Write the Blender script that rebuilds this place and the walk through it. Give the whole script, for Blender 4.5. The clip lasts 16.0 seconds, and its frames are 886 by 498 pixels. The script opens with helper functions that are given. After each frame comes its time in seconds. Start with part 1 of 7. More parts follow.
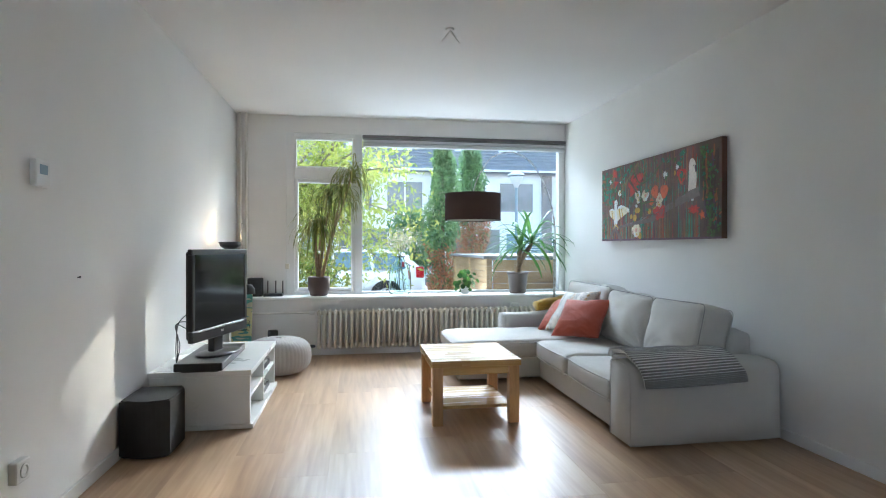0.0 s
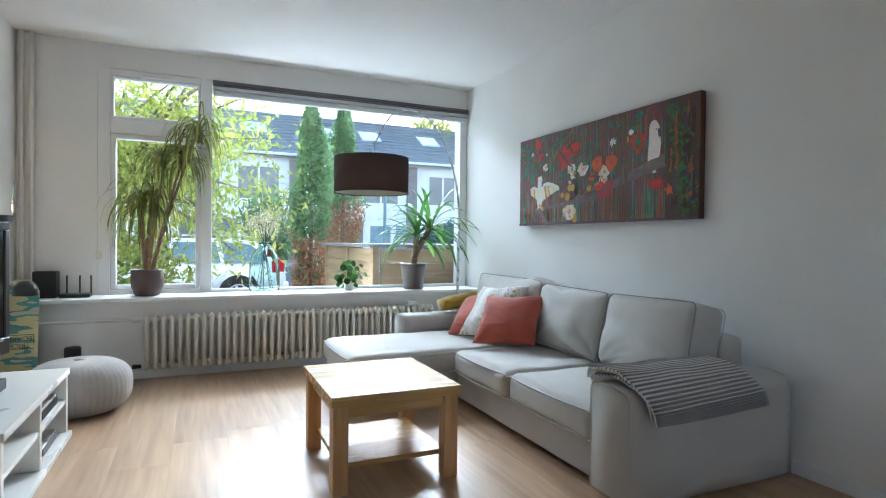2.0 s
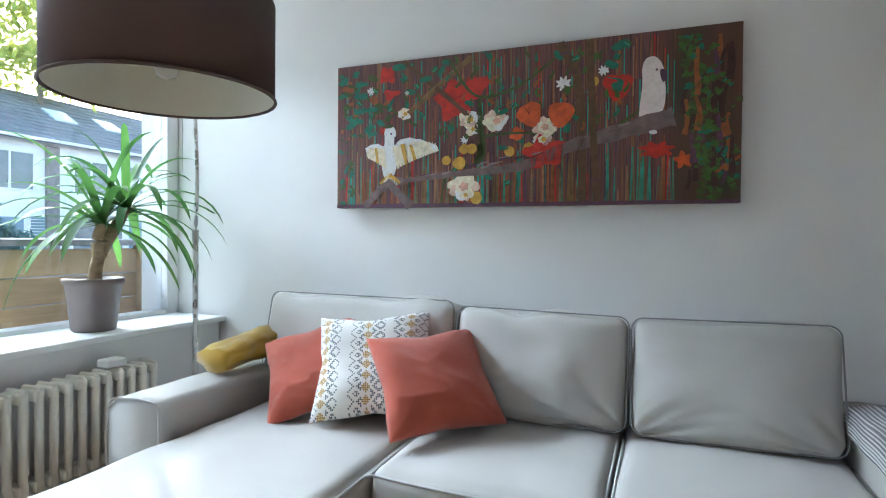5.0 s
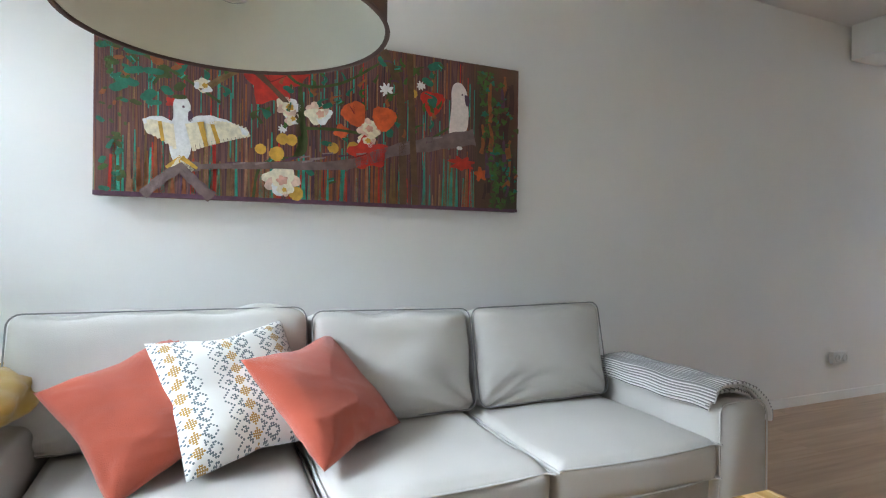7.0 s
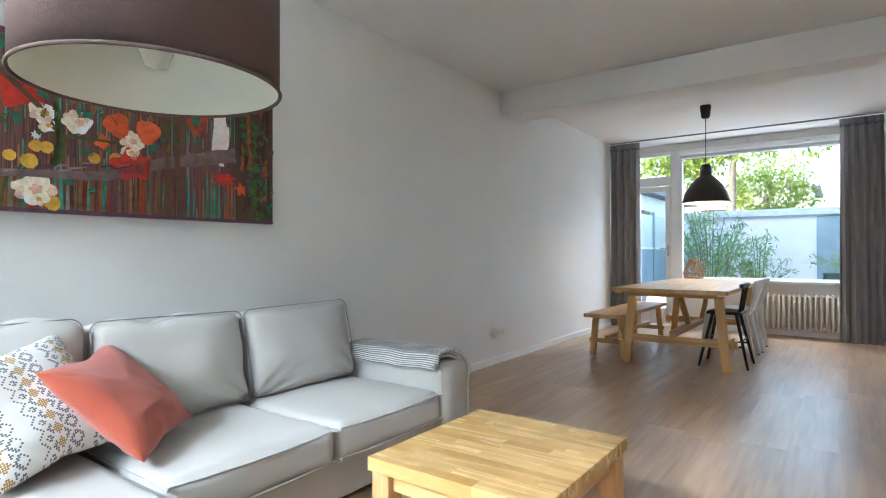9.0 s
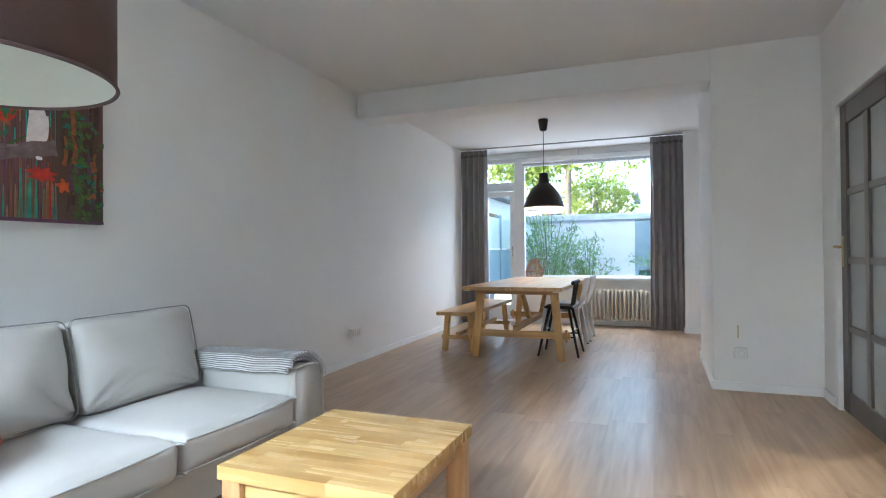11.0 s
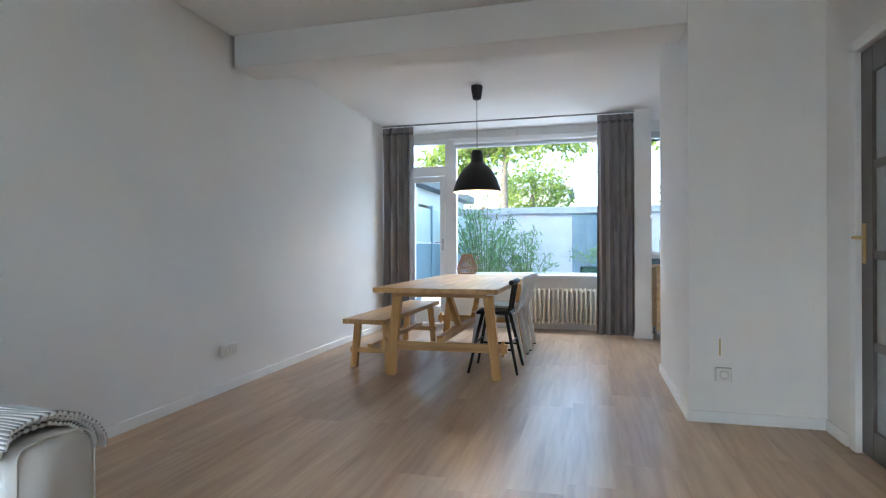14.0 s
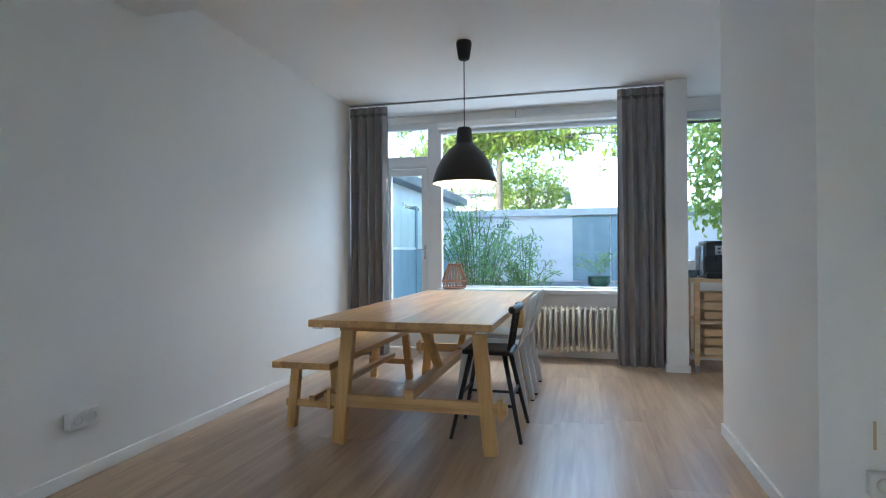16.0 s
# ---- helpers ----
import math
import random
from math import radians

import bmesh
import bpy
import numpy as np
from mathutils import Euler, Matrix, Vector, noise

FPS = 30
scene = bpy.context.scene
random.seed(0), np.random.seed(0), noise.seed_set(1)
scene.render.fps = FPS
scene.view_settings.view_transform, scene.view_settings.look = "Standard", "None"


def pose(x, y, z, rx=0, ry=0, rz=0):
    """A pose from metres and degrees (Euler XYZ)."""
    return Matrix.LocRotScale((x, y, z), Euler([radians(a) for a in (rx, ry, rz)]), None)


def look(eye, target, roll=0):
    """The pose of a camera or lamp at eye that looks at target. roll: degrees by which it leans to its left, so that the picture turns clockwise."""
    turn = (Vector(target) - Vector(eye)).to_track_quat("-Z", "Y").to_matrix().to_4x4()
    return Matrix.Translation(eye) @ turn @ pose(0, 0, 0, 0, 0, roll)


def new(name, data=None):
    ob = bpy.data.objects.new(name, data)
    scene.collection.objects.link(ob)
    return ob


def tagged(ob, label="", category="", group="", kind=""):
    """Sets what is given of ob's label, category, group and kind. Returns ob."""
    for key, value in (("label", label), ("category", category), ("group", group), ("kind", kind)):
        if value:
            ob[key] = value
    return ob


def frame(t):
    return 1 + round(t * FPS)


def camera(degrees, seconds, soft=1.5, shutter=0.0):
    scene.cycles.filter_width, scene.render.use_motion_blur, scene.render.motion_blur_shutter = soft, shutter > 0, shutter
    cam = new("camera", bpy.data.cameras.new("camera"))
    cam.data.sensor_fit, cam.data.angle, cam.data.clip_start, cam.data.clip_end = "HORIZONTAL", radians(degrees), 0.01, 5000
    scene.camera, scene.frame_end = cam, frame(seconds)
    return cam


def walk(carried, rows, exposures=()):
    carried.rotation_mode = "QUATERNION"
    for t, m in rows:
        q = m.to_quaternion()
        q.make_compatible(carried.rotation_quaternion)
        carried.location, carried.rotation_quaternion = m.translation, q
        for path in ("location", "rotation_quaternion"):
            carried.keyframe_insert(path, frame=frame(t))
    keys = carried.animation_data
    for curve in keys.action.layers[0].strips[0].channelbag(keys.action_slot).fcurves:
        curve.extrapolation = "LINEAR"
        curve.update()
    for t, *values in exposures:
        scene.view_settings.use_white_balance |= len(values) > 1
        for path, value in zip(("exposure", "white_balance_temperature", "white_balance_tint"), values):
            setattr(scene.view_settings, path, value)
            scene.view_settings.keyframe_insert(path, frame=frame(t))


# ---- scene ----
cam = camera(77.3, 16.0, 1.1)
PATH = [
    (0, (0.009, 0.115, 1.17), (0.325, 2.09, 1.162), 0.0),
    (0.5, (0.04, 0.344, 1.129), (0.37, 2.317, 1.109), 0.2),
    (1, (0.056, 0.669, 1.107), (0.461, 2.627, 1.084), 0.2),
    (1.5, (0.034, 0.975, 1.096), (0.595, 2.895, 1.072), 0.4),
    (2, (-0.011, 1.37, 1.083), (0.799, 3.199, 1.058), 0.6),
    (2.5, (-0.032, 1.784, 1.073), (1.003, 3.495, 1.049), 0.6),
    (3, (-0.094, 2.233, 1.081), (1.144, 3.803, 1.055), 0.8),
    (3.2, (-0.104, 2.428, 1.067), (1.21, 3.935, 1.049), 1.0),
    (5.5, (0.111, 4.2, 1.072), (2.069, 4.605, 1.034), 0.4),
    (6, (0.124, 4.463, 1.081), (2.123, 4.486, 1.045), 0.5),
    (6.5, (0.113, 4.709, 1.081), (2.081, 4.352, 1.04), 0.8),
    (7, (0.095, 5.031, 1.059), (1.938, 4.254, 1.044), 0.8),
    (7.5, (0.138, 5.238, 1.06), (1.784, 4.103, 1.07), 0.3),
    (8, (0.066, 5.378, 1.045), (1.529, 4.014, 1.057), 0.2),
    (8.5, (-0.05, 5.497, 1.051), (1.276, 4.0, 1.066), -0.0),
    (9, (-0.11, 5.587, 1.059), (1.065, 3.969, 1.076), -0.1),
    (9.5, (-0.13, 5.621, 1.067), (0.903, 3.908, 1.077), 0.0),
    (10, (-0.146, 5.649, 1.06), (0.761, 3.867, 1.073), -0.1),
    (12.3, (-0.16, 5.618, 1.069), (0.443, 3.711, 1.077), -0.4),
    (12.5, (-0.149, 5.551, 1.058), (0.442, 3.64, 1.063), -0.3),
    (13, (-0.088, 5.301, 1.041), (0.46, 3.377, 1.045), -0.2),
    (13.5, (-0.054, 4.941, 1.035), (0.47, 3.01, 1.038), -0.3),
    (14, (0.03, 4.481, 1.04), (0.541, 2.547, 1.04), -0.2),
    (14.5, (0.086, 4.066, 1.058), (0.591, 2.131, 1.056), -0.3),
    (15, (0.156, 3.66, 1.072), (0.654, 1.723, 1.074), -0.3),
    (15.5, (0.232, 3.33, 1.087), (0.724, 1.392, 1.095), -0.2),
    (16, (0.256, 3.1, 1.092), (0.746, 1.162, 1.105), -0.3),
]
walk(cam, [(t, look(eye, target, roll)) for t, eye, target, roll in PATH],
     [(0.0, 2.47, 5620, 6), (3.0, 2.32, 5580, 6), (5.5, 2.50, 5700, 7), (7.0, 2.64, 6000, 9), (8.0, 2.80, 5990, 9), (9.0, 2.84, 5850, 7), (12.5, 2.82, 5560, 7), (14.0, 2.76, 5520, 6), (16.0, 2.48, 5340, 3)])

# ---- world and large lights ----
SUN_TO = Vector((0.27, 0.40, 0.19)).normalized()   # towards the sun
world = bpy.data.worlds.new("sky_world")
scene.world = world
world.use_nodes = True
wn = world.node_tree
sky = wn.nodes.new("ShaderNodeTexSky")
sky.sky_type, sky.sun_disc = "NISHITA", False
sky.sun_elevation = math.asin(SUN_TO.z)
sky.sun_rotation = math.atan2(SUN_TO.x, SUN_TO.y)
wn.nodes["Background"].inputs["Strength"].default_value = 0.15
wn.links.new(sky.outputs["Color"], wn.nodes["Background"].inputs["Color"])


def lamp(name, kind, energy, colour, m, **settings):
    data = bpy.data.lights.new(name, kind)
    data.energy, data.color = energy, colour
    if kind == "AREA":
        data.shape, data.size, data.size_y = "RECTANGLE", settings["size"], settings["size_y"]
    if kind == "SUN":
        data.angle = settings["angle"]
    if kind == "POINT":
        data.shadow_soft_size = settings["radius"]
    ob = new(name, data)
    ob.matrix_world = m
    return ob


lamp("sun_light", "SUN", 1.9, (1.0, 0.86, 0.66), look(SUN_TO * 30, (0, 0, 0)), angle=radians(0.6))
# fill lamps added for window daylight: sky from above lintels, ground light from below sills
lamp("front_window_sky", "AREA", 245, (0.85, 0.93, 1.0), look((2.0, 12.0, 5.5), (0.8, 4.6, 0.9)), size=6.5, size_y=1.2)
lamp("front_window_ground", "AREA", 10, (0.90, 0.96, 1.0), look((0.4, 7.1, 0.22), (0.6, 5.3, 1.9)), size=2.2, size_y=0.6)
lamp("back_window_sky", "AREA", 24, (0.86, 0.93, 1.0), look((0.75, -3.6, 3.0), (0.75, -1.6, 0.9)), size=2.2, size_y=0.7)
lamp("back_window_ground", "AREA", 3.6, (0.93, 0.97, 1.0), look((1.0, -3.6, 0.28), (1.0, -1.8, 1.9)), size=3.0, size_y=0.5)
lamp("kitchen_window_sky", "AREA", 13, (0.86, 0.93, 1.0), look((-1.6, -3.6, 3.0), (-1.6, -1.6, 0.9)), size=1.6, size_y=0.7)


# ---- materials ----
def material(name, colour, rough=0.5, metal=0.0, vary=0.08, scale=6.0, grain=0.0, grain_scale=120.0, stretch=(1, 1, 1), spec=0.5, sheen=0.0):
    """A surface with slow stains (vary, scale) and fine relief (grain, grain_scale)."""
    m = bpy.data.materials.new(name)
    m.use_nodes = True
    nt = m.node_tree
    b = nt.nodes["Principled BSDF"]
    b.inputs["Roughness"].default_value, b.inputs["Metallic"].default_value = rough, metal
    b.inputs["Specular IOR Level"].default_value = spec
    if sheen:
        b.inputs["Sheen Weight"].default_value = sheen
    co = nt.nodes.new("ShaderNodeTexCoord")
    mp = nt.nodes.new("ShaderNodeMapping")
    mp.inputs["Scale"].default_value = stretch
    nt.links.new(co.outputs["Object"], mp.inputs["Vector"])
    n1 = nt.nodes.new("ShaderNodeTexNoise")
    n1.inputs["Scale"].default_value, n1.inputs["Detail"].default_value = scale, 5
    nt.links.new(mp.outputs["Vector"], n1.inputs["Vector"])
    ramp = nt.nodes.new("ShaderNodeValToRGB")
    lo, hi = [max(0, c * (1 - vary)) for c in colour], [min(1, c * (1 + vary)) for c in colour]
    ramp.color_ramp.elements[0].position, ramp.color_ramp.elements[0].color = 0.3, (*lo, 1)
    ramp.color_ramp.elements[1].position, ramp.color_ramp.elements[1].color = 0.7, (*hi, 1)
    nt.links.new(n1.outputs["Fac"], ramp.inputs["Fac"])
    nt.links.new(ramp.outputs["Color"], b.inputs["Base Color"])
    rr = nt.nodes.new("ShaderNodeMapRange")
    rr.inputs["To Min"].default_value, rr.inputs["To Max"].default_value = max(0, rough - 0.08), min(1, rough + 0.08)
    nt.links.new(n1.outputs["Fac"], rr.inputs["Value"])
    nt.links.new(rr.outputs["Result"], b.inputs["Roughness"])
    if grain:
        n2 = nt.nodes.new("ShaderNodeTexNoise")
        n2.inputs["Scale"].default_value, n2.inputs["Detail"].default_value = grain_scale, 3
        nt.links.new(mp.outputs["Vector"], n2.inputs["Vector"])
        bump = nt.nodes.new("ShaderNodeBump")
        bump.inputs["Strength"].default_value, bump.inputs["Distance"].default_value = grain, 0.004
        nt.links.new(n2.outputs["Fac"], bump.inputs["Height"])
        nt.links.new(bump.outputs["Normal"], b.inputs["Normal"])
    return m


def wood(name, dark, light, along="x", rough=0.45, scale=3.0, bump=0.12, spread=0.35, spec=0.5, fine=0.35):
    """Planed wood: long streaks along one axis, each piece a little different."""
    m = bpy.data.materials.new(name)
    m.use_nodes = True
    nt = m.node_tree
    b = nt.nodes["Principled BSDF"]
    b.inputs["Specular IOR Level"].default_value = spec
    co = nt.nodes.new("ShaderNodeTexCoord")
    info = nt.nodes.new("ShaderNodeObjectInfo")
    add = nt.nodes.new("ShaderNodeVectorMath")
    add.operation = "ADD"
    far = nt.nodes.new("ShaderNodeMath")
    far.operation = "MULTIPLY"
    far.inputs[1].default_value = 37.0
    nt.links.new(info.outputs["Random"], far.inputs[0])
    nt.links.new(co.outputs["Object"], add.inputs[0])
    nt.links.new(far.outputs["Value"], add.inputs[1])
    mp = nt.nodes.new("ShaderNodeMapping")
    mp.inputs["Scale"].default_value = {"x": (0.6, 9, 9), "y": (9, 0.6, 9), "z": (9, 9, 0.6)}[along]
    nt.links.new(add.outputs["Vector"], mp.inputs["Vector"])
    n1 = nt.nodes.new("ShaderNodeTexNoise")
    n1.inputs["Scale"].default_value, n1.inputs["Detail"].default_value, n1.inputs["Distortion"].default_value = scale, 8, 0.6
    nt.links.new(mp.outputs["Vector"], n1.inputs["Vector"])
    n2 = nt.nodes.new("ShaderNodeTexNoise")
    n2.inputs["Scale"].default_value, n2.inputs["Detail"].default_value = scale * 9, 4
    nt.links.new(mp.outputs["Vector"], n2.inputs["Vector"])
    mix = nt.nodes.new("ShaderNodeMath")
    mix.operation = "MULTIPLY_ADD"
    mix.inputs[1].default_value = fine
    nt.links.new(n2.outputs["Fac"], mix.inputs[0])
    nt.links.new(n1.outputs["Fac"], mix.inputs[2])
    piece = nt.nodes.new("ShaderNodeMath")
    piece.operation = "MULTIPLY_ADD"
    piece.inputs[1].default_value = spread
    nt.links.new(info.outputs["Random"], piece.inputs[0])
    nt.links.new(mix.outputs["Value"], piece.inputs[2])
    ramp = nt.nodes.new("ShaderNodeValToRGB")
    e = ramp.color_ramp.elements
    e[0].position, e[0].color = 0.45, (*dark, 1)
    e[1].position, e[1].color = 1.05 if spread > 0.3 else 0.95, (*light, 1)
    nt.links.new(piece.outputs["Value"], ramp.inputs["Fac"])
    nt.links.new(ramp.outputs["Color"], b.inputs["Base Color"])
    rr = nt.nodes.new("ShaderNodeMapRange")
    rr.inputs["To Min"].default_value, rr.inputs["To Max"].default_value = rough - 0.05, rough + 0.08
    nt.links.new((n2 if fine > 0.2 else n1).outputs["Fac"], rr.inputs["Value"])
    nt.links.new(rr.outputs["Result"], b.inputs["Roughness"])
    bp = nt.nodes.new("ShaderNodeBump")
    bp.inputs["Strength"].default_value, bp.inputs["Distance"].default_value = bump, 0.002
    nt.links.new(n2.outputs["Fac"], bp.inputs["Height"])
    nt.links.new(bp.outputs["Normal"], b.inputs["Normal"])
    return m


def laminate():
    """Oak-print floorboards: broad bands, streaks and fine pores along the board, each board its own tone."""
    m = bpy.data.materials.new("oak_laminate")
    m.use_nodes = True
    nt = m.node_tree
    b = nt.nodes["Principled BSDF"]
    b.inputs["Specular IOR Level"].default_value = 0.62
    co = nt.nodes.new("ShaderNodeTexCoord")
    info = nt.nodes.new("ShaderNodeObjectInfo")
    far = nt.nodes.new("ShaderNodeMath")
    far.operation, far.inputs[1].default_value = "MULTIPLY", 37.0
    nt.links.new(info.outputs["Random"], far.inputs[0])
    add = nt.nodes.new("ShaderNodeVectorMath")
    add.operation = "ADD"
    nt.links.new(co.outputs["Object"], add.inputs[0])
    nt.links.new(far.outputs["Value"], add.inputs[1])
    tone = nt.nodes.new("ShaderNodeMath")
    tone.operation, tone.inputs[1].default_value, tone.inputs[2].default_value = "MULTIPLY_ADD", 0.16, -0.08
    nt.links.new(info.outputs["Random"], tone.inputs[0])
    total = tone.outputs["Value"]
    for scale, weight, detail in (((11, 1.0, 1), 0.60, 1), ((36, 2.4, 1), 0.40, 1)):
        mp = nt.nodes.new("ShaderNodeMapping")
        mp.inputs["Scale"].default_value = scale
        nt.links.new(add.outputs["Vector"], mp.inputs["Vector"])
        n = nt.nodes.new("ShaderNodeTexNoise")
        n.inputs["Scale"].default_value, n.inputs["Detail"].default_value, n.inputs["Distortion"].default_value = 1.0, detail, 0.3
        nt.links.new(mp.outputs["Vector"], n.inputs["Vector"])
        acc = nt.nodes.new("ShaderNodeMath")
        acc.operation, acc.inputs[1].default_value = "MULTIPLY_ADD", weight
        nt.links.new(n.outputs["Fac"], acc.inputs[0])
        nt.links.new(total, acc.inputs[2])
        total = acc.outputs["Value"]
    ramp = nt.nodes.new("ShaderNodeValToRGB")
    e = ramp.color_ramp.elements
    e[0].position, e[0].color = 0.05, (0.215, 0.120, 0.062, 1)
    e[1].position, e[1].color = 0.95, (0.680, 0.520, 0.355, 1)
    e.new(0.50).color = (0.455, 0.303, 0.184, 1)
    nt.links.new(total, ramp.inputs["Fac"])
    nt.links.new(ramp.outputs["Color"], b.inputs["Base Color"])
    b.inputs["Roughness"].default_value = 0.32
    return m


def glass_material(name, tint=(1, 1, 1), rough=0.0, ior=1.45):
    m = bpy.data.materials.new(name)
    m.use_nodes = True
    b = m.node_tree.nodes["Principled BSDF"]
    b.inputs["Base Color"].default_value = (*tint, 1)
    b.inputs["Roughness"].default_value, b.inputs["Transmission Weight"].default_value, b.inputs["IOR"].default_value = rough, 1.0, ior
    return m


def glow(name, colour, strength):
    m = bpy.data.materials.new(name)
    m.use_nodes = True
    b = m.node_tree.nodes["Principled BSDF"]
    b.inputs["Emission Color"].default_value, b.inputs["Emission Strength"].default_value = (*colour, 1), strength
    return m


PLASTER = material("white_plaster", (0.80, 0.79, 0.77), 0.75, vary=0.025, scale=1.6, grain=0.10, grain_scale=160)
CEILING = material("ceiling_paint", (0.80, 0.79, 0.78), 0.85, vary=0.02, scale=1.2, grain=0.12, grain_scale=120)
PAINT = material("white_gloss_paint", (0.80, 0.80, 0.79), 0.35, vary=0.03, scale=3, grain=0.02, grain_scale=40)
LAMINATE = laminate()
OAK = wood("oiled_oak", (0.39, 0.200, 0.068), (0.70, 0.440, 0.185), "y", 0.32, 2.2, 0.05, 0.16)
OAK_X = wood("oiled_oak_cross", (0.39, 0.200, 0.068), (0.70, 0.440, 0.185), "x", 0.42, 2.2, 0.10, 0.16)
OAK_Z = wood("oiled_oak_upright", (0.48, 0.255, 0.078), (0.76, 0.480, 0.185), "z", 0.45, 2.2, 0.10, 0.16)
ACACIA = wood("blockboard_acacia", (0.42, 0.235, 0.070), (0.66, 0.445, 0.175), "x", 0.25, 2.2, 0.02, 0.30, 0.6, 0.15)
ACACIA_Z = wood("acacia_upright", (0.38, 0.19, 0.07), (0.64, 0.38, 0.17), "z", 0.40, 2.6, 0.08, 0.25)
PINE = wood("pale_pine", (0.45, 0.28, 0.13), (0.70, 0.50, 0.29), "x", 0.55, 2.5, 0.1, 0.3)
FENCE = wood("weathered_softwood", (0.26, 0.17, 0.085), (0.48, 0.34, 0.19), "x", 0.8, 2.2, 0.3, 0.35)
RADIATOR = material("cream_enamel", (0.72, 0.68, 0.58), 0.35, vary=0.03, scale=4)
SOFA = material("grey_cotton_cover", (0.525, 0.508, 0.475), 0.95, vary=0.05, scale=2.5, grain=0.35, grain_scale=420, sheen=0.08)
PIPING = material("dark_grey_piping", (0.27, 0.27, 0.27), 0.9, vary=0.1, scale=20)
PIPING_PALE = material("pale_grey_piping", (0.50, 0.49, 0.47), 0.9, vary=0.1, scale=20)
CORAL = material("coral_cotton", (0.44, 0.083, 0.042), 0.95, vary=0.14, scale=7, grain=0.8, grain_scale=330, sheen=0.3)
MUSTARD = material("mustard_fleece", (0.44, 0.28, 0.030), 0.95, vary=0.15, scale=7, grain=0.4, grain_scale=200, sheen=0.4)
WHITE_LACQUER = material("white_foil", (0.80, 0.80, 0.77), 0.28, vary=0.02, scale=2)
BLACK_PLASTIC = material("black_plastic", (0.018, 0.018, 0.020), 0.32, vary=0.15, scale=6)
BLACK_MATT = material("black_matt", (0.020, 0.019, 0.020), 0.65, vary=0.2, scale=9, grain=0.15)
SCREEN = material("dark_screen", (0.012, 0.013, 0.016), 0.10, vary=0.05, scale=2)
STEEL = material("brushed_steel", (0.55, 0.54, 0.52), 0.28, metal=1.0, vary=0.06, scale=14)
BRASS = material("worn_brass", (0.55, 0.40, 0.18), 0.35, metal=1.0, vary=0.1, scale=20)
DOOR_GREY = material("taupe_door_paint", (0.105, 0.092, 0.085), 0.40, vary=0.06, scale=3, grain=0.04, grain_scale=60)
CURTAIN = material("charcoal_curtain", (0.270, 0.255, 0.258), 0.95, vary=0.10, scale=4, grain=0.4, grain_scale=350, sheen=0.2)
GLASS = glass_material("window_glass")


# ---- mesh helpers ----
def part(name, bm, mat, parent=None, label="", smooth=False):
    me = bpy.data.meshes.new(name)
    bmesh.ops.recalc_face_normals(bm, faces=bm.faces)
    bm.to_mesh(me)
    bm.free()
    me.materials.append(mat)
    if smooth:
        for p in me.polygons:
            p.use_smooth = True
    ob = new(name, me)
    if parent:
        ob.parent = parent
    if label:
        ob["label"] = label
    return ob


def thing(name, at=(0, 0, 0), turn=0.0, label="", category="", group="", kind=""):
    ob = new(name)
    ob.empty_display_size = 0.05
    ob.matrix_world = pose(*at, 0, 0, turn)
    return tagged(ob, label, category, group, kind)


def box(bm, x0, x1, y0, y1, z0, z1, bevel=0.0, seg=1, m=None):
    r = bmesh.ops.create_cube(bm, size=1)
    vs = r["verts"]
    for v in vs:
        v.co = Vector(((x0 + x1) / 2 + v.co.x * (x1 - x0), (y0 + y1) / 2 + v.co.y * (y1 - y0), (z0 + z1) / 2 + v.co.z * (z1 - z0)))
    if m:
        bmesh.ops.transform(bm, matrix=m, verts=vs)
    if bevel:
        es = list({e for v in vs for e in v.link_edges})
        bmesh.ops.bevel(bm, geom=es, offset=bevel, segments=seg, affect="EDGES", profile=0.5)
    return bm


def boxes(*args, bevel=0.0):
    bm = bmesh.new()
    for a in args:
        box(bm, *a, bevel=bevel)
    return bm


def beam_between(bm, a, b, w, d, bevel=0.003, side=(1, 0, 0)):
    """A straight bar of section w x d from a to b; w lies along side."""
    a, b = Vector(a), Vector(b)
    z = (b - a).normalized()
    x = Vector(side)
    x = (x - z * x.dot(z)).normalized()
    y = z.cross(x)
    m = Matrix((x, y, z)).transposed().to_4x4()
    m.translation = (a + b) / 2
    n = (b - a).length
    return box(bm, -w / 2, w / 2, -d / 2, d / 2, -n / 2, n / 2, bevel, 1, m)


def rod(bm, a, b, r0, r1=None, seg=10):
    a, b = Vector(a), Vector(b)
    r1 = r0 if r1 is None else r1
    m = Matrix.Translation((a + b) / 2) @ (b - a).to_track_quat("Z", "Y").to_matrix().to_4x4()
    bmesh.ops.create_cone(bm, cap_ends=True, segments=seg, radius1=r0, radius2=r1, depth=(b - a).length, matrix=m)
    return bm


def lathe(bm, profile, seg=28, at=(0, 0, 0), close=False):
    """Turns a profile of (radius, height) round the upright axis."""
    rings = []
    for r, z in profile:
        rings.append([bm.verts.new((at[0] + r * math.cos(2 * math.pi * i / seg), at[1] + r * math.sin(2 * math.pi * i / seg), at[2] + z)) for i in range(seg)])
    for a, b in zip(rings, rings[1:]):
        for i in range(seg):
            j = (i + 1) % seg
            bm.faces.new((a[i], a[j], b[j], b[i]))
    if close:
        bm.faces.new(rings[0])
        bm.faces.new(rings[-1])
    return bm


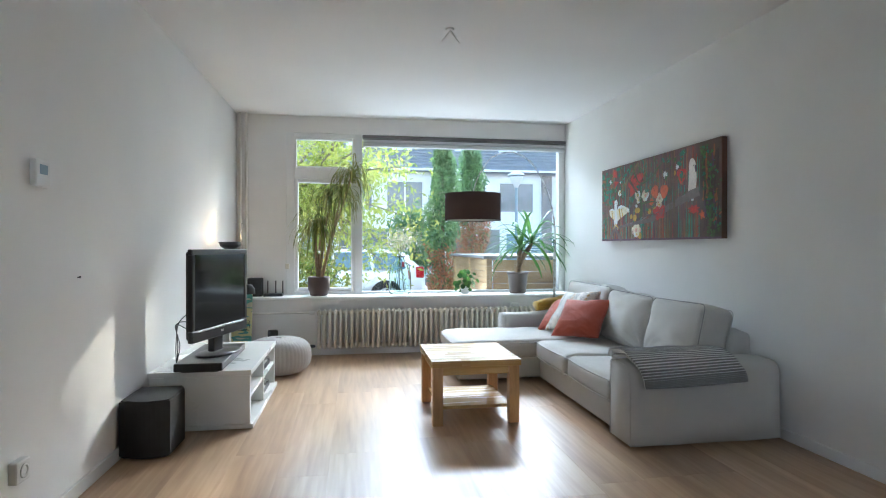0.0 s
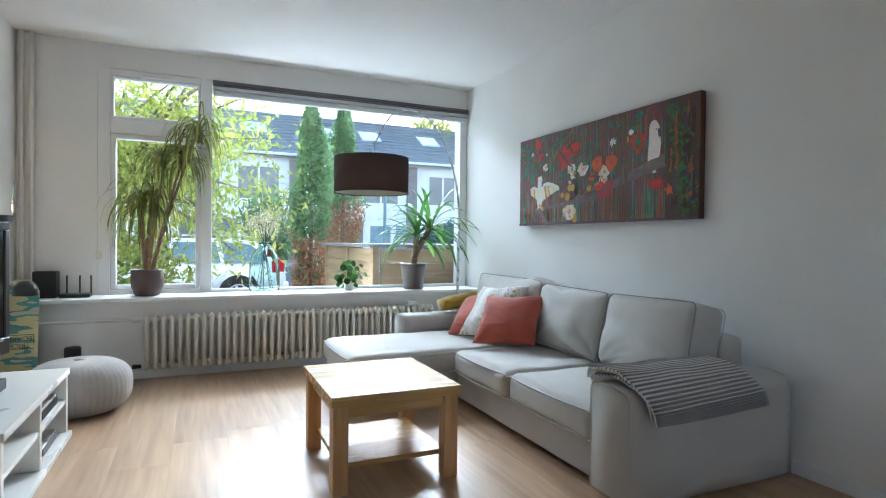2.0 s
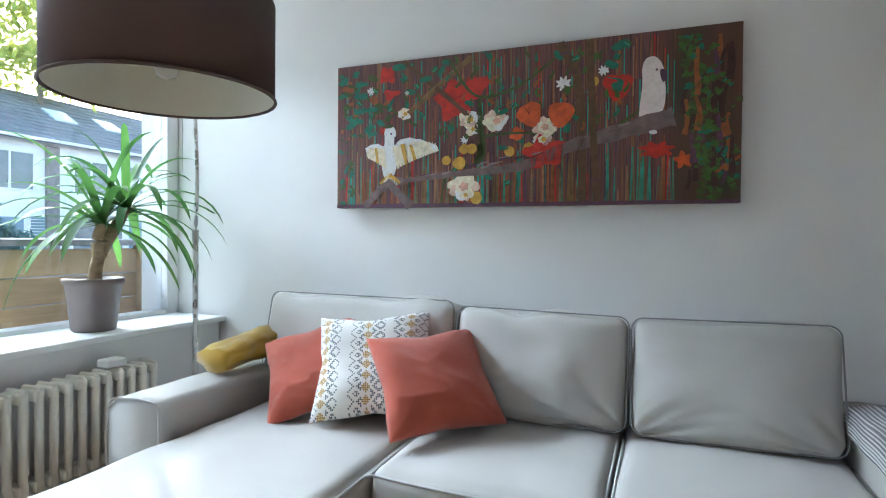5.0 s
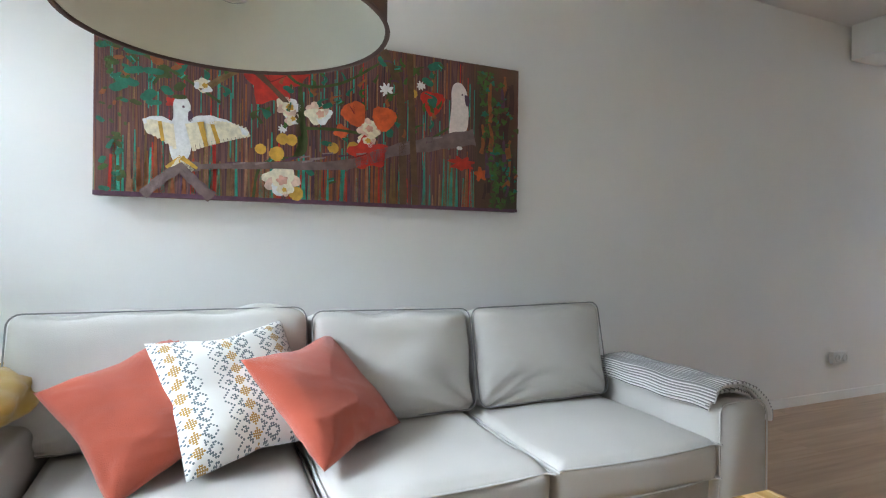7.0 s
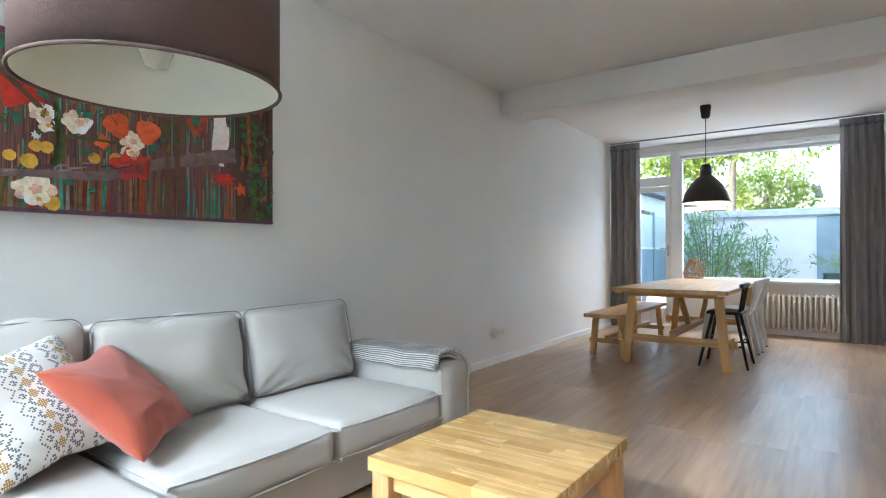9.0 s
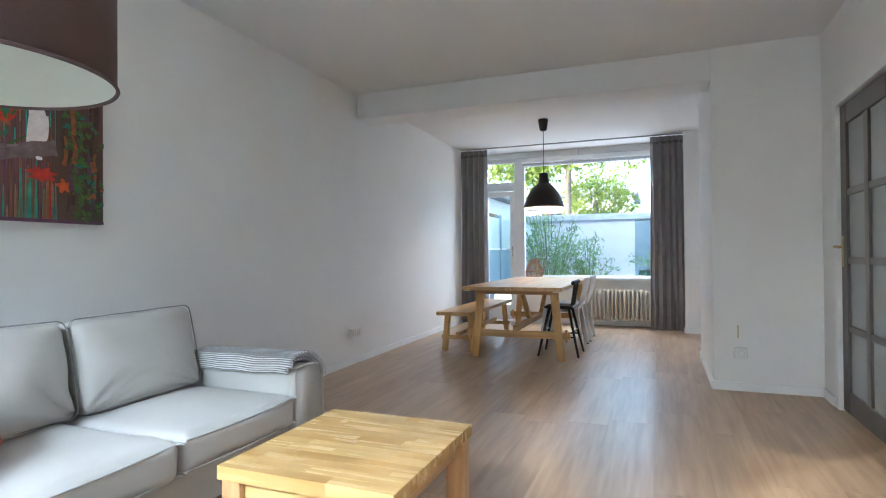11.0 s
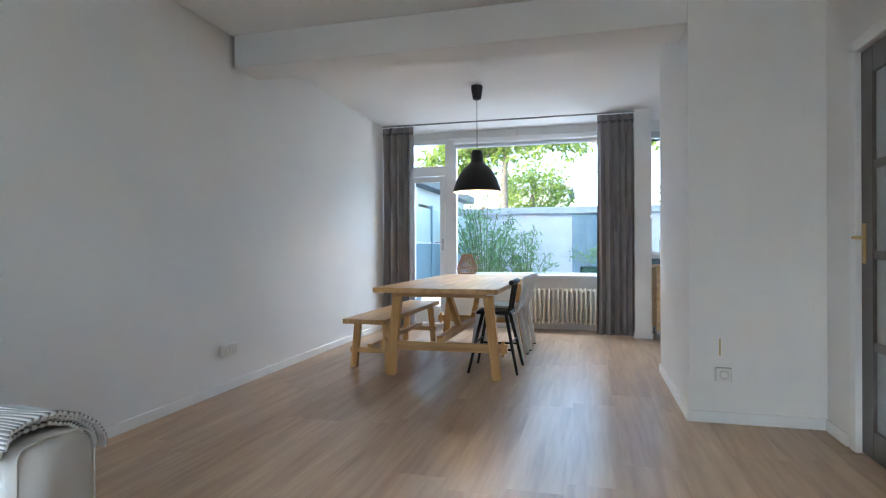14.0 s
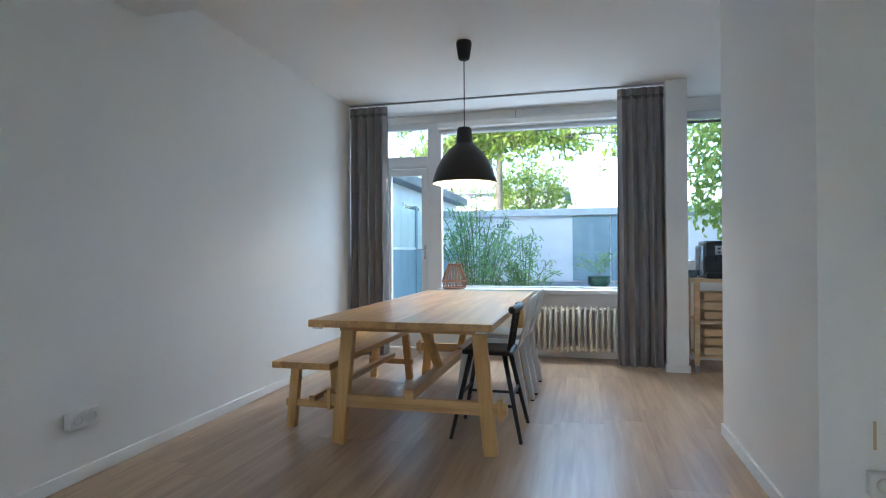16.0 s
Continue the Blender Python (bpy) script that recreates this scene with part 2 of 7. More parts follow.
def tube(bm, points, r, seg=8):
    """A round tube along a line of points; r is one radius or one for each point."""
    pts = [Vector(p) for p in points]
    rs = r if isinstance(r, (list, tuple)) else [r] * len(pts)
    rings, up = [], Vector((0, 0, 1))
    for i, p in enumerate(pts):
        d = (pts[min(i + 1, len(pts) - 1)] - pts[max(i - 1, 0)]).normalized()
        s = d.cross(up)
        s = s.normalized() if s.length > 0.05 else d.cross(Vector((1, 0, 0))).normalized()
        u = s.cross(d)
        rings.append([bm.verts.new(p + rs[i] * (s * math.cos(2 * math.pi * k / seg) + u * math.sin(2 * math.pi * k / seg))) for k in range(seg)])
    for a, b in zip(rings, rings[1:]):
        for i in range(seg):
            j = (i + 1) % seg
            bm.faces.new((a[i], a[j], b[j], b[i]))
    bm.faces.new(rings[0])
    bm.faces.new(list(reversed(rings[-1])))
    return bm


def spline(pts, n=8):
    """A smooth line through the given points."""
    p = [Vector(q) for q in pts]
    out = []
    for i in range(len(p) - 1):
        a, b, c, d = p[max(i - 1, 0)], p[i], p[i + 1], p[min(i + 2, len(p) - 1)]
        for k in range(n):
            t = k / n
            out.append(0.5 * (2 * b + (c - a) * t + (2 * a - 5 * b + 4 * c - d) * t * t + (3 * b - a - 3 * c + d) * t ** 3))
    return out + [p[-1]]


def soft_box(x0, x1, y0, y1, z0, z1, r, puff=(0, 0, 0), cuts=10, wobble=0.004, seed=1.0):
    """An upholstered block: rounded edges, bulging faces, slight unevenness."""
    bm = bmesh.new()
    bmesh.ops.create_cube(bm, size=2)
    bmesh.ops.subdivide_edges(bm, edges=bm.edges[:], cuts=cuts, use_grid_fill=True)
    h = Vector(((x1 - x0) / 2, (y1 - y0) / 2, (z1 - z0) / 2))
    c = Vector(((x0 + x1) / 2, (y0 + y1) / 2, (z0 + z1) / 2))
    for v in bm.verts:
        u = v.co.copy()
        s = Vector([math.copysign(abs(a) ** 0.75, a) for a in u])
        p = Vector((s.x * h.x, s.y * h.y, s.z * h.z))
        q = Vector([max(-(h[i] - r), min(h[i] - r, p[i])) for i in range(3)])
        d = p - q
        if d.length > 1e-6:
            p = q + d.normalized() * min(r, d.length) if d.length > r else p
        if sum(abs(a) > 0.999 for a in u) >= 1 and d.length > 1e-6:
            p = q + d.normalized() * r
        f = [(1 - u[(i + 1) % 3] ** 2) * (1 - u[(i + 2) % 3] ** 2) for i in range(3)]
        p = p + Vector([puff[i] * f[i] * u[i] for i in range(3)])
        w = noise.noise_vector((p + c) * 5 + Vector((seed, seed, seed)))
        v.co = c + p + w * wobble
    return bm


# ---- the large structure ----
def structure(name, bm, mat, label="", category=""):
    return tagged(part(name, bm, mat), label, category, "", "structure")


def wall_x(y):
    """The long sofa wall stands a little out of square."""
    return 2.635 - 0.0135 * y


H = 2.65
floor = structure("floor", boxes((-3.0, 2.9, -3.2, 6.85, -0.2, -0.012)), material("screed", (0.25, 0.17, 0.11), 0.9), "light oak laminate floor", "floor")
structure("ceiling", boxes((-3.0, 2.95, -3.3, 6.9, H, H + 0.2)), CEILING, "white painted ceiling", "ceiling")

bm = boxes((0, 0.2, -3.2, 6.85, -0.2, H))
for v in bm.verts:
    v.co.x += wall_x(v.co.y)
structure("wall_east", bm, PLASTER, "white plastered wall", "wall")
structure("wall_west", boxes((-1.48, -1.28, 0.87, 1.20, -0.2, H), (-1.48, -1.28, 2.20, 6.85, -0.2, H), (-1.48, -1.28, 1.20, 2.20, 2.06, H)), PLASTER, "white plastered wall with a doorway", "wall")
structure("wall_recess", boxes((-1.48, -0.55, -0.52, 0.868, -0.2, H)), PLASTER, "white plastered wall corner", "wall")
structure("wall_pier", boxes((-0.66, -0.48, -2.95, -2.27, -0.2, H)), PLASTER, "white plastered wall end", "wall")
structure("wall_north", boxes((-1.277, 2.544, 6.24, 6.85, -0.2, 0.598), (-1.277, -0.75, 6.55, 6.85, 0.6, H), (-0.75, 2.544, 6.55, 6.85, 2.46, H)), PLASTER, "white plastered window wall", "wall")
structure("wall_south", boxes((-0.478, 1.86, -3.2, -2.80, -0.2, 0.658), (-0.478, 2.667, -3.2, -2.93, 2.56, H), (2.54, 2.67, -3.2, -2.93, -0.2, 2.558), (-0.66, -0.48, -3.2, -2.952, -0.2, H)), PLASTER, "white plastered garden wall", "wall")
structure("wall_kitchen", boxes((-3.0, -2.8, -3.2, -0.3, -0.2, H), (-2.798, -1.482, -0.52, -0.3, -0.2, H), (-2.798, -0.662, -3.2, -2.95, -0.2, 0.95), (-2.798, -0.662, -3.2, -2.95, 2.5, H), (-2.798, -2.4, -3.2, -2.95, 0.95, 2.5)), PLASTER, "white kitchen walls", "wall")
structure("wall_hall", boxes((-2.7, -2.6, 0.6, 3.0, -0.2, H), (-2.598, -1.482, 0.6, 0.7, -0.2, H), (-2.598, -1.482, 2.9, 3.0, -0.2, H)), PLASTER, "white hallway walls behind the glazed door", "wall")
structure("ceiling_beam", boxes((-0.549, 2.60, 0.55, 0.866, 2.40, H - 0.002), bevel=0.004), CEILING, "white boxed-in ceiling beam", "beam")

# skirtings
SK = 0.065
bm = boxes((-0.014, 0, -2.9, 6.23, 0.0, SK), bevel=0.003)
for v in bm.verts:
    v.co.x += wall_x(v.co.y)
structure("baseboard_east", bm, PAINT, "white skirting board", "skirting")
structure("baseboard_west", boxes((-1.28, -1.266, 2.26, 6.24, 0, SK), (-1.28, -1.266, 0.885, 1.14, 0, SK)), PAINT, "white skirting board", "skirting")
structure("baseboard_recess", boxes((-1.266, -0.536, 0.868, 0.882, 0, SK), (-0.55, -0.536, -0.52, 0.868, 0, SK)), PAINT, "white skirting board", "skirting")
structure("baseboard_north", boxes((-1.26, 2.54, 6.226, 6.24, 0, SK)), PAINT, "white skirting board", "skirting")
structure("baseboard_south", boxes((-0.478, 1.86, -2.80, -2.786, 0, SK), (-0.48, -0.466, -2.78, -2.27, 0, SK), (-0.674, -0.466, -2.27, -2.256, 0, SK)), PAINT, "white skirting board", "skirting")


# ---- windows ----
def pane(parent, x0, x1, y, z0, z1, mat=None):
    ob = part("pane", boxes((x0, x1, y - 0.003, y + 0.003, z0, z1)), mat or GLASS, parent)
    ob.visible_shadow = False
    return ob


def frame_bars(parent, name, bars, bevel=0.004):
    for b in bars:
        part(name, box(bmesh.new(), *b, bevel=bevel), PAINT, parent)


w1 = thing("window_1", (0, 0, 0), 0, "wide white window with one casement and a toplight", "window", "", "structure")
frame_bars(w1, "window_frame", [(-0.75, -0.66, 6.552, 6.64, 0.63, 2.46), (0.01, 0.10, 6.552, 6.64, 0.63, 2.46), (2.465, 2.543, 6.552, 6.64, 0.63, 2.46),
                                (-0.66, 0.01, 6.555, 6.64, 2.41, 2.457), (0.10, 2.465, 6.555, 6.64, 2.40, 2.457), (-0.66, 0.01, 6.555, 6.64, 1.94, 2.05),
                                (-0.66, 0.01, 6.555, 6.64, 0.63, 0.665), (0.10, 2.465, 6.555, 6.64, 0.63, 0.655)])
frame_bars(w1, "casement_frame", [(-0.66, -0.618, 6.565, 6.625, 0.665, 1.94), (-0.03, 0.01, 6.565, 6.625, 0.665, 1.94), (-0.618, -0.03, 6.567, 6.625, 0.665, 0.705), (-0.618, -0.03, 6.567, 6.625, 1.895, 1.94),
                                  (-0.66, -0.635, 6.565, 6.625, 2.05, 2.41), (-0.015, 0.01, 6.565, 6.625, 2.05, 2.41), (-0.635, -0.015, 6.567, 6.625, 2.05, 2.085), (-0.635, -0.015, 6.567, 6.625, 2.385, 2.41)], 0.006)
pane(w1, -0.618, -0.03, 6.60, 0.705, 1.895)
pane(w1, -0.635, -0.015, 6.60, 2.085, 2.385)
pane(w1, 0.10, 2.465, 6.60, 0.655, 2.40)
structure("window_sill_north", box(bmesh.new(), -1.275, 2.54, 6.19, 6.555, 0.60, 0.63, 0.006, 2), PAINT, "white painted window sill", "sill")

w2 = thing("window_2", (0, 0, 0), 0, "wide white garden window", "window", "", "structure")
frame_bars(w2, "window_frame", [(1.80, 1.96, -3.03, -2.952, 0.0, 2.558), (2.47, 2.54, -3.03, -2.952, 0.0, 2.558), (-0.478, -0.40, -3.03, -2.952, 0.66, 2.558),
                                (-0.40, 1.80, -3.03, -2.955, 2.43, 2.558), (-0.40, 1.80, -3.03, -2.955, 0.66, 0.72), (1.96, 2.47, -3.03, -2.955, 2.50, 2.558), (1.96, 2.47, -3.03, -2.955, 2.06, 2.19)])
pane(w2, -0.40, 1.80, -2.99, 0.72, 2.43)
pane(w2, 1.96, 2.47, -2.99, 2.19, 2.50)
structure("window_sill_south", box(bmesh.new(), -0.476, 1.80, -2.97, -2.70, 0.66, 0.70, 0.006, 2), PAINT, "white painted window sill", "sill")
gd = thing("door_2", (0, 0, 0), 0, "white glazed garden door, closed", "door", "", "structure")
frame_bars(gd, "door_frame", [(1.965, 2.035, -3.01, -2.957, 0.02, 2.05), (2.40, 2.465, -3.01, -2.957, 0.02, 2.05), (2.035, 2.40, -3.01, -2.959, 1.97, 2.05), (2.035, 2.40, -3.01, -2.959, 0.02, 0.25)])
pane(gd, 2.035, 2.40, -2.985, 0.25, 1.97)
bm = boxes((1.985, 2.01, -2.957, -2.95, 1.02, 1.18), bevel=0.003)
rod(bm, (1.997, -2.95, 1.13), (1.997, -2.91, 1.13), 0.008)
rod(bm, (1.997, -2.912, 1.13), (2.10, -2.912, 1.13), 0.008)
part("door_handle", bm, STEEL, gd, "steel lever handle")

w3 = thing("window_3", (0, 0, 0), 0, "white kitchen window", "window", "", "structure")
frame_bars(w3, "window_frame", [(-0.735, -0.664, -3.03, -2.96, 0.95, 2.5), (-2.4, -2.33, -3.03, -2.96, 0.95, 2.5), (-2.33, -0.735, -3.03, -2.962, 2.44, 2.5), (-2.33, -0.735, -3.03, -2.962, 0.95, 1.0)])
pane(w3, -2.33, -0.735, -2.99, 1.0, 2.44)

# ---- inner door ----
d1 = thing("door_1", (0, 0, 0), 0, "taupe inner door with eight frosted panes, closed", "door", "", "structure")
FROST = glass_material("frosted_glass", (0.80, 0.85, 0.84), 0.12)
FROST.node_tree.nodes["Principled BSDF"].inputs["Transmission Weight"].default_value = 0.55
Y0, Y1 = 1.245, 2.160
for b in [(Y0, Y0 + 0.115), (Y1 - 0.115, Y1)]:
    part("stile", box(bmesh.new(), -1.335, -1.295, *b, 0.01, 2.02, 0.003), DOOR_GREY, d1)
part("bottom_rail", box(bmesh.new(), -1.334, -1.296, Y0 + 0.115, Y1 - 0.115, 0.01, 0.15, 0.003), DOOR_GREY, d1)
part("top_rail", box(bmesh.new(), -1.334, -1.296, Y0 + 0.115, Y1 - 0.115, 1.89, 2.02, 0.003), DOOR_GREY, d1)
ym = 1.722
part("mullion", box(bmesh.new(), -1.333, -1.297, ym - 0.038, ym + 0.038, 0.15, 1.89, 0.003), DOOR_GREY, d1)
zs = [0.15, 0.558, 1.002, 1.443, 1.89]
for z in zs[1:-1]:
    for a, b in ((Y0 + 0.115, ym - 0.038), (ym + 0.038, Y1 - 0.115)):
        part("glazing_bar", box(bmesh.new(), -1.332, -1.298, a, b, z - 0.022, z + 0.022, 0.003), DOOR_GREY, d1)
for i in range(4):
    for a, b in ((Y0 + 0.115, ym - 0.038), (ym + 0.038, Y1 - 0.115)):
        ob = part("pane", boxes((-1.318, -1.312, a, b, zs[i] + (0.022 if i else 0), zs[i + 1] - (0.022 if i < 3 else 0))), FROST, d1)
        ob.visible_shadow = False
bm = box(bmesh.new(), -1.295, -1.289, Y0 + 0.02, Y0 + 0.055, 0.96, 1.16, 0.002)
rod(bm, (-1.29, Y0 + 0.037, 1.09), (-1.245, Y0 + 0.037, 1.09), 0.009)
rod(bm, (-1.247, Y0 + 0.03, 1.09), (-1.247, Y0 + 0.145, 1.085), 0.009, 0.007)
part("door_handle", bm, BRASS, d1, "worn brass lever and back plate")
for z in (0.28, 1.05, 1.82):
    part("hinge", rod(bmesh.new(), (-1.285, Y1 + 0.012, z - 0.045), (-1.285, Y1 + 0.012, z + 0.045), 0.009), STEEL, d1)
structure("door_frame", boxes((-1.40, -1.268, 1.175, 1.24, 0, 2.06), (-1.40, -1.268, 2.17, 2.235, 0, 2.06), (-1.40, -1.268, 1.175, 2.235, 2.028, 2.09), bevel=0.004), PAINT, "white door frame", "door frame")


# ---- unseen storey and roof, added to shade the back garden ----
bm = boxes((-22.0, 22.0, -3.2, 6.85, H + 0.25, 5.6))
a = [bm.verts.new((x, y, z)) for x in (-22.2, 22.2) for y, z in ((-3.6, 5.61), (1.8, 9.9), (7.2, 5.61))]
for q in ((0, 1, 4, 3), (1, 2, 5, 4), (2, 0, 3, 5), (0, 2, 1), (3, 4, 5)):
    bm.faces.new([a[i] for i in q])
structure("upper_storey", bm, PLASTER, "unseen upper storey and roof added to shade the back garden", "wall")


# ---- sofa ----
def line_round(pts, r, mat, parent, name="piping", seg=6):
    return part(name, tube(bmesh.new(), pts, r, seg), mat, parent, smooth=True)


def loop_yz(x, y0, y1, z0, z1, r, n=5):
    """A closed rounded rectangle in the plane x."""
    out = []
    for cy, cz, a0 in ((y1 - r, z1 - r, 0), (y0 + r, z1 - r, 90), (y0 + r, z0 + r, 180), (y1 - r, z0 + r, 270)):
        for k in range(n + 1):
            a = radians(a0 + 90 * k / n)
            out.append(Vector((x, cy + r * math.cos(a), cz + r * math.sin(a))))
    return out + [out[0]]


sofa = thing("corner_sofa", (1.56, 3.06, 0), 0, "light grey fabric corner sofa with a chaise", "sofa")
inv = sofa.matrix_world.inverted()


def sofa_part(name, bm, mat=None, label="", parent=None, smooth=True):
    bmesh.ops.transform(bm, matrix=inv, verts=bm.verts[:])
    return part(name, bm, mat or SOFA, parent or sofa, label, smooth)


sofa_part("base", boxes((1.605, 2.50, 3.29, 4.76, 0.03, 0.215), (0.885, 2.50, 4.76, 5.54, 0.03, 0.215), bevel=0.012), smooth=False)
sofa_part("back_frame", soft_box(2.36, 2.545, 3.32, 5.50, 0.2, 0.63, 0.05, cuts=12))


def armrest(x0, x1, y0, y1, h, outer):
    """A padded arm: flat front with a seam, the outer top edge well rounded."""
    prof = []
    yo, yi = (y0, y1) if outer < 0 else (y1, y0)
    sg = 1 if outer < 0 else -1
    ro, ri = 0.068, 0.035
    prof.append((yo - sg * 0.010, 0.03))
    prof.append((yo - sg * 0.004, 0.16))
    prof.append((yo, h - ro))
    for k in range(1, 9):
        a = radians(90 * k / 8)
        prof.append((yo + sg * (ro - ro * math.cos(a)), h - ro + ro * math.sin(a)))
    prof.append(((yo + yi) / 2 + sg * 0.03, h + 0.004))
    for k in range(0, 5):
        a = radians(90 * k / 4)
        prof.append((yi - sg * (ri - ri * math.sin(a)), h - ri + ri * math.cos(a)))
    prof.append((yi, 0.03))
    bm = bmesh.new()
    n = 18
    rings = []
    for i in range(n + 1):
        t = i / n
        x = x0 + (x1 - x0) * t
        k = 0.006 if i in (0, n) else 0.0
        rings.append([bm.verts.new((x + 0.003 * noise.noise(Vector((i * 0.7, y * 9, z * 9))), y + sg * k * (1 if abs(y - yo) < 0.12 else -1) + 0.0035 * noise.noise(Vector((x * 5, z * 5, y0))), z - k * (z > 0.3) + 0.003 * noise.noise(Vector((x * 6, y * 9, 3.0))))) for y, z in prof])
    for a, b in zip(rings, rings[1:]):
        for j in range(len(prof)):
            jj = (j + 1) % len(prof)
            bm.faces.new((a[j], a[jj], b[jj], b[j]))
    bm.faces.new(rings[0])
    bm.faces.new(list(reversed(rings[-1])))
    return bm, [Vector((x0 - 0.002, y, z)) for y, z in prof]


for x0, y0, y1, o in ((1.56, 3.06, 3.305, -1), (1.50, 5.52, 5.775, 1)):
    arm, seam = armrest(x0, 2.52, y0, y1, 0.49, o)
    a = sofa_part("armrest", arm)
    sofa_part("piping", tube(bmesh.new(), seam, 0.003, 6), SOFA, parent=a)
for y0, y1, s in ((3.305, 4.015, 2.0), (4.025, 4.725, 5.0)):
    c = sofa_part("seat_cushion", soft_box(1.555, 2.36, y0, y1, 0.205, 0.362, 0.045, (0.01, 0.0, 0.014), 30, 0.010, s))
    for z in (0.345, 0.222):
        sofa_part("piping", tube(bmesh.new(), spline([(2.2, y0 + 0.006, z), (1.60, y0 + 0.006, z), (1.563, y0 + 0.04, z), (1.552, (y0 + y1) / 2, z - 0.004), (1.563, y1 - 0.04, z), (1.60, y1 - 0.006, z), (2.2, y1 - 0.006, z)], 6), 0.0045, 6), PIPING_PALE, parent=c)
c = sofa_part("chaise_cushion", soft_box(0.845, 2.36, 4.735, 5.515, 0.205, 0.362, 0.055, (0.012, 0.0, 0.014), 32, 0.011, 9.0))
sofa_part("piping", tube(bmesh.new(), spline([(2.2, 4.741, 0.335), (0.92, 4.741, 0.335), (0.855, 4.79, 0.335), (0.842, 5.12, 0.33), (0.855, 5.46, 0.335), (0.92, 5.51, 0.335), (1.5, 5.512, 0.335)], 6), 0.0045, 6), PIPING_PALE, parent=c)
for y0, y1, z1, s, lean in ((4.69, 5.62, 0.80, 3.0, 0.0), (4.005, 4.675, 0.775, 6.0, 2.0), (3.335, 3.985, 0.775, 8.0, -2.0)):
    bm = soft_box(-0.115, 0.115, -(y1 - y0) / 2, (y1 - y0) / 2, -(z1 - 0.36) / 2, (z1 - 0.36) / 2, 0.042, (0.05, 0.0, 0.012), 34, 0.009, s)
    hy, hz = (y1 - y0) / 2, (z1 - 0.36) / 2
    for vert in bm.verts:
        # the cover creases towards the lower corners and sags unevenly at the top
        u, v = vert.co.y / hy, vert.co.z / hz
        d = math.hypot(1.05 - abs(u), v + 1.05)
        ang = math.atan2(v + 1.05, 1.05 - abs(u))
        fold = 1 - abs(noise.noise(Vector((ang * 4.5 + s, d * 0.9, s + 4 * (u > 0)))) * 2)
        if vert.co.x < 0:
            vert.co.x -= 0.030 * (fold - 0.6) * math.exp(-(d / 0.9) ** 2) * min(1, 3 * (1 - u * u) + 0.1) + 0.014 * noise.noise(Vector((u * 1.7, v * 1.7, s)))
        if v > 0.6:
            vert.co.z += 0.034 * noise.noise(Vector((u * 2.2, s, 1.0))) * (v - 0.6) / 0.4
    m = Matrix.Translation((2.285, (y0 + y1) / 2, (z1 + 0.36) / 2)) @ pose(0, 0, 0, lean * 0.6, 13, lean)
    bmesh.ops.transform(bm, matrix=m, verts=bm.verts[:])
    c = sofa_part("back_cushion", bm)
    for x, col in ((-0.10, PIPING), (0.10, PIPING_PALE)):
        lp = loop_yz(x, -(y1 - y0) / 2 - 0.001, (y1 - y0) / 2 + 0.001, -(z1 - 0.36) / 2, (z1 - 0.36) / 2 + 0.001, 0.042)
        lp = [m @ (p + 0.004 * noise.noise_vector(p * 9 + Vector((s, 0, 0)))) for p in lp]
        sofa_part("piping", tube(bmesh.new(), lp, 0.0029, 6), col, parent=c)


# ---- cushions and throws on the sofa ----
def cushion(name, size, thick, at, right, up, mat, label, group="sofa cushions", seed=1.0, droop=0.0):
    """A stuffed square cushion; right and up span its face."""
    bm = bmesh.new()
    n = 44
    grid = {}
    for side in (1, -1):
        for i in range(n + 1):
            for j in range(n + 1):
                u, v = 2 * i / n - 1, 2 * j / n - 1
                if side < 0 and (i in (0, n) or j in (0, n)):
                    grid[side, i, j] = grid[1, i, j]
                    continue
                slack = 0.10 + 0.04 * noise.noise(Vector((u * 3, v * 3, seed * 5)))
                pinch = 1 - slack * (1 - abs(u)) * abs(v) ** 3 - slack * (1 - abs(v)) * abs(u) ** 3
                h = thick / 2 * (0.55 * ((1 - u * u) * (1 - v * v)) ** 0.5 + 0.45 * ((1 - u ** 4) * (1 - v ** 4)) ** 0.6)
                inner = min(1.0, 4 * (1 - u * u)) * min(1.0, 4 * (1 - v * v))
                w = 0.012 * noise.noise(Vector((u * 1.6, v * 1.6, seed * side)))
                # creases run out of the corners and along the slack bottom
                a = math.atan2(1.05 - abs(v), 1.05 - abs(u))
                d = math.hypot(1.05 - abs(v), 1.05 - abs(u))
                fold = 1 - abs(noise.noise(Vector((a * 5 + seed, d * 1.1, 3 * (u > 0) + 5 * (v > 0) + seed))) * 2)
                w += 0.010 * (fold - 0.6) * math.exp(-(d / 0.6) ** 2)
                low = 1 - abs(noise.noise(Vector((u * 1.6 + seed, v * 4.0 + 1.2 * u, seed * 2))) * 2)
                w += 0.008 * (max(0.0, low) ** 3 - 0.3) * max(0.0, 0.9 - v) / 1.9
                y = side * (h + w * inner)
                grid[side, i, j] = bm.verts.new((u * size / 2 * pinch, y, v * size / 2 * pinch - droop * (1 - abs(u)) * max(0, v) ** 2 * size))
        for i in range(n):
            for j in range(n):
                q = [grid[side, i, j], grid[side, i + 1, j], grid[side, i + 1, j + 1], grid[side, i, j + 1]]
                bm.faces.new(q if side < 0 else q[::-1])
    r = Vector(right).normalized()
    u = Vector(up)
    u = (u - r * u.dot(r)).normalized()
    f = r.cross(u)
    m = Matrix((r, -f, u)).transposed().to_4x4()
    m.translation = Vector(at)
    ob = part(name, bm, mat, None, smooth=True)
    ob.matrix_world = m
    return tagged(ob, label, "cushion", group)


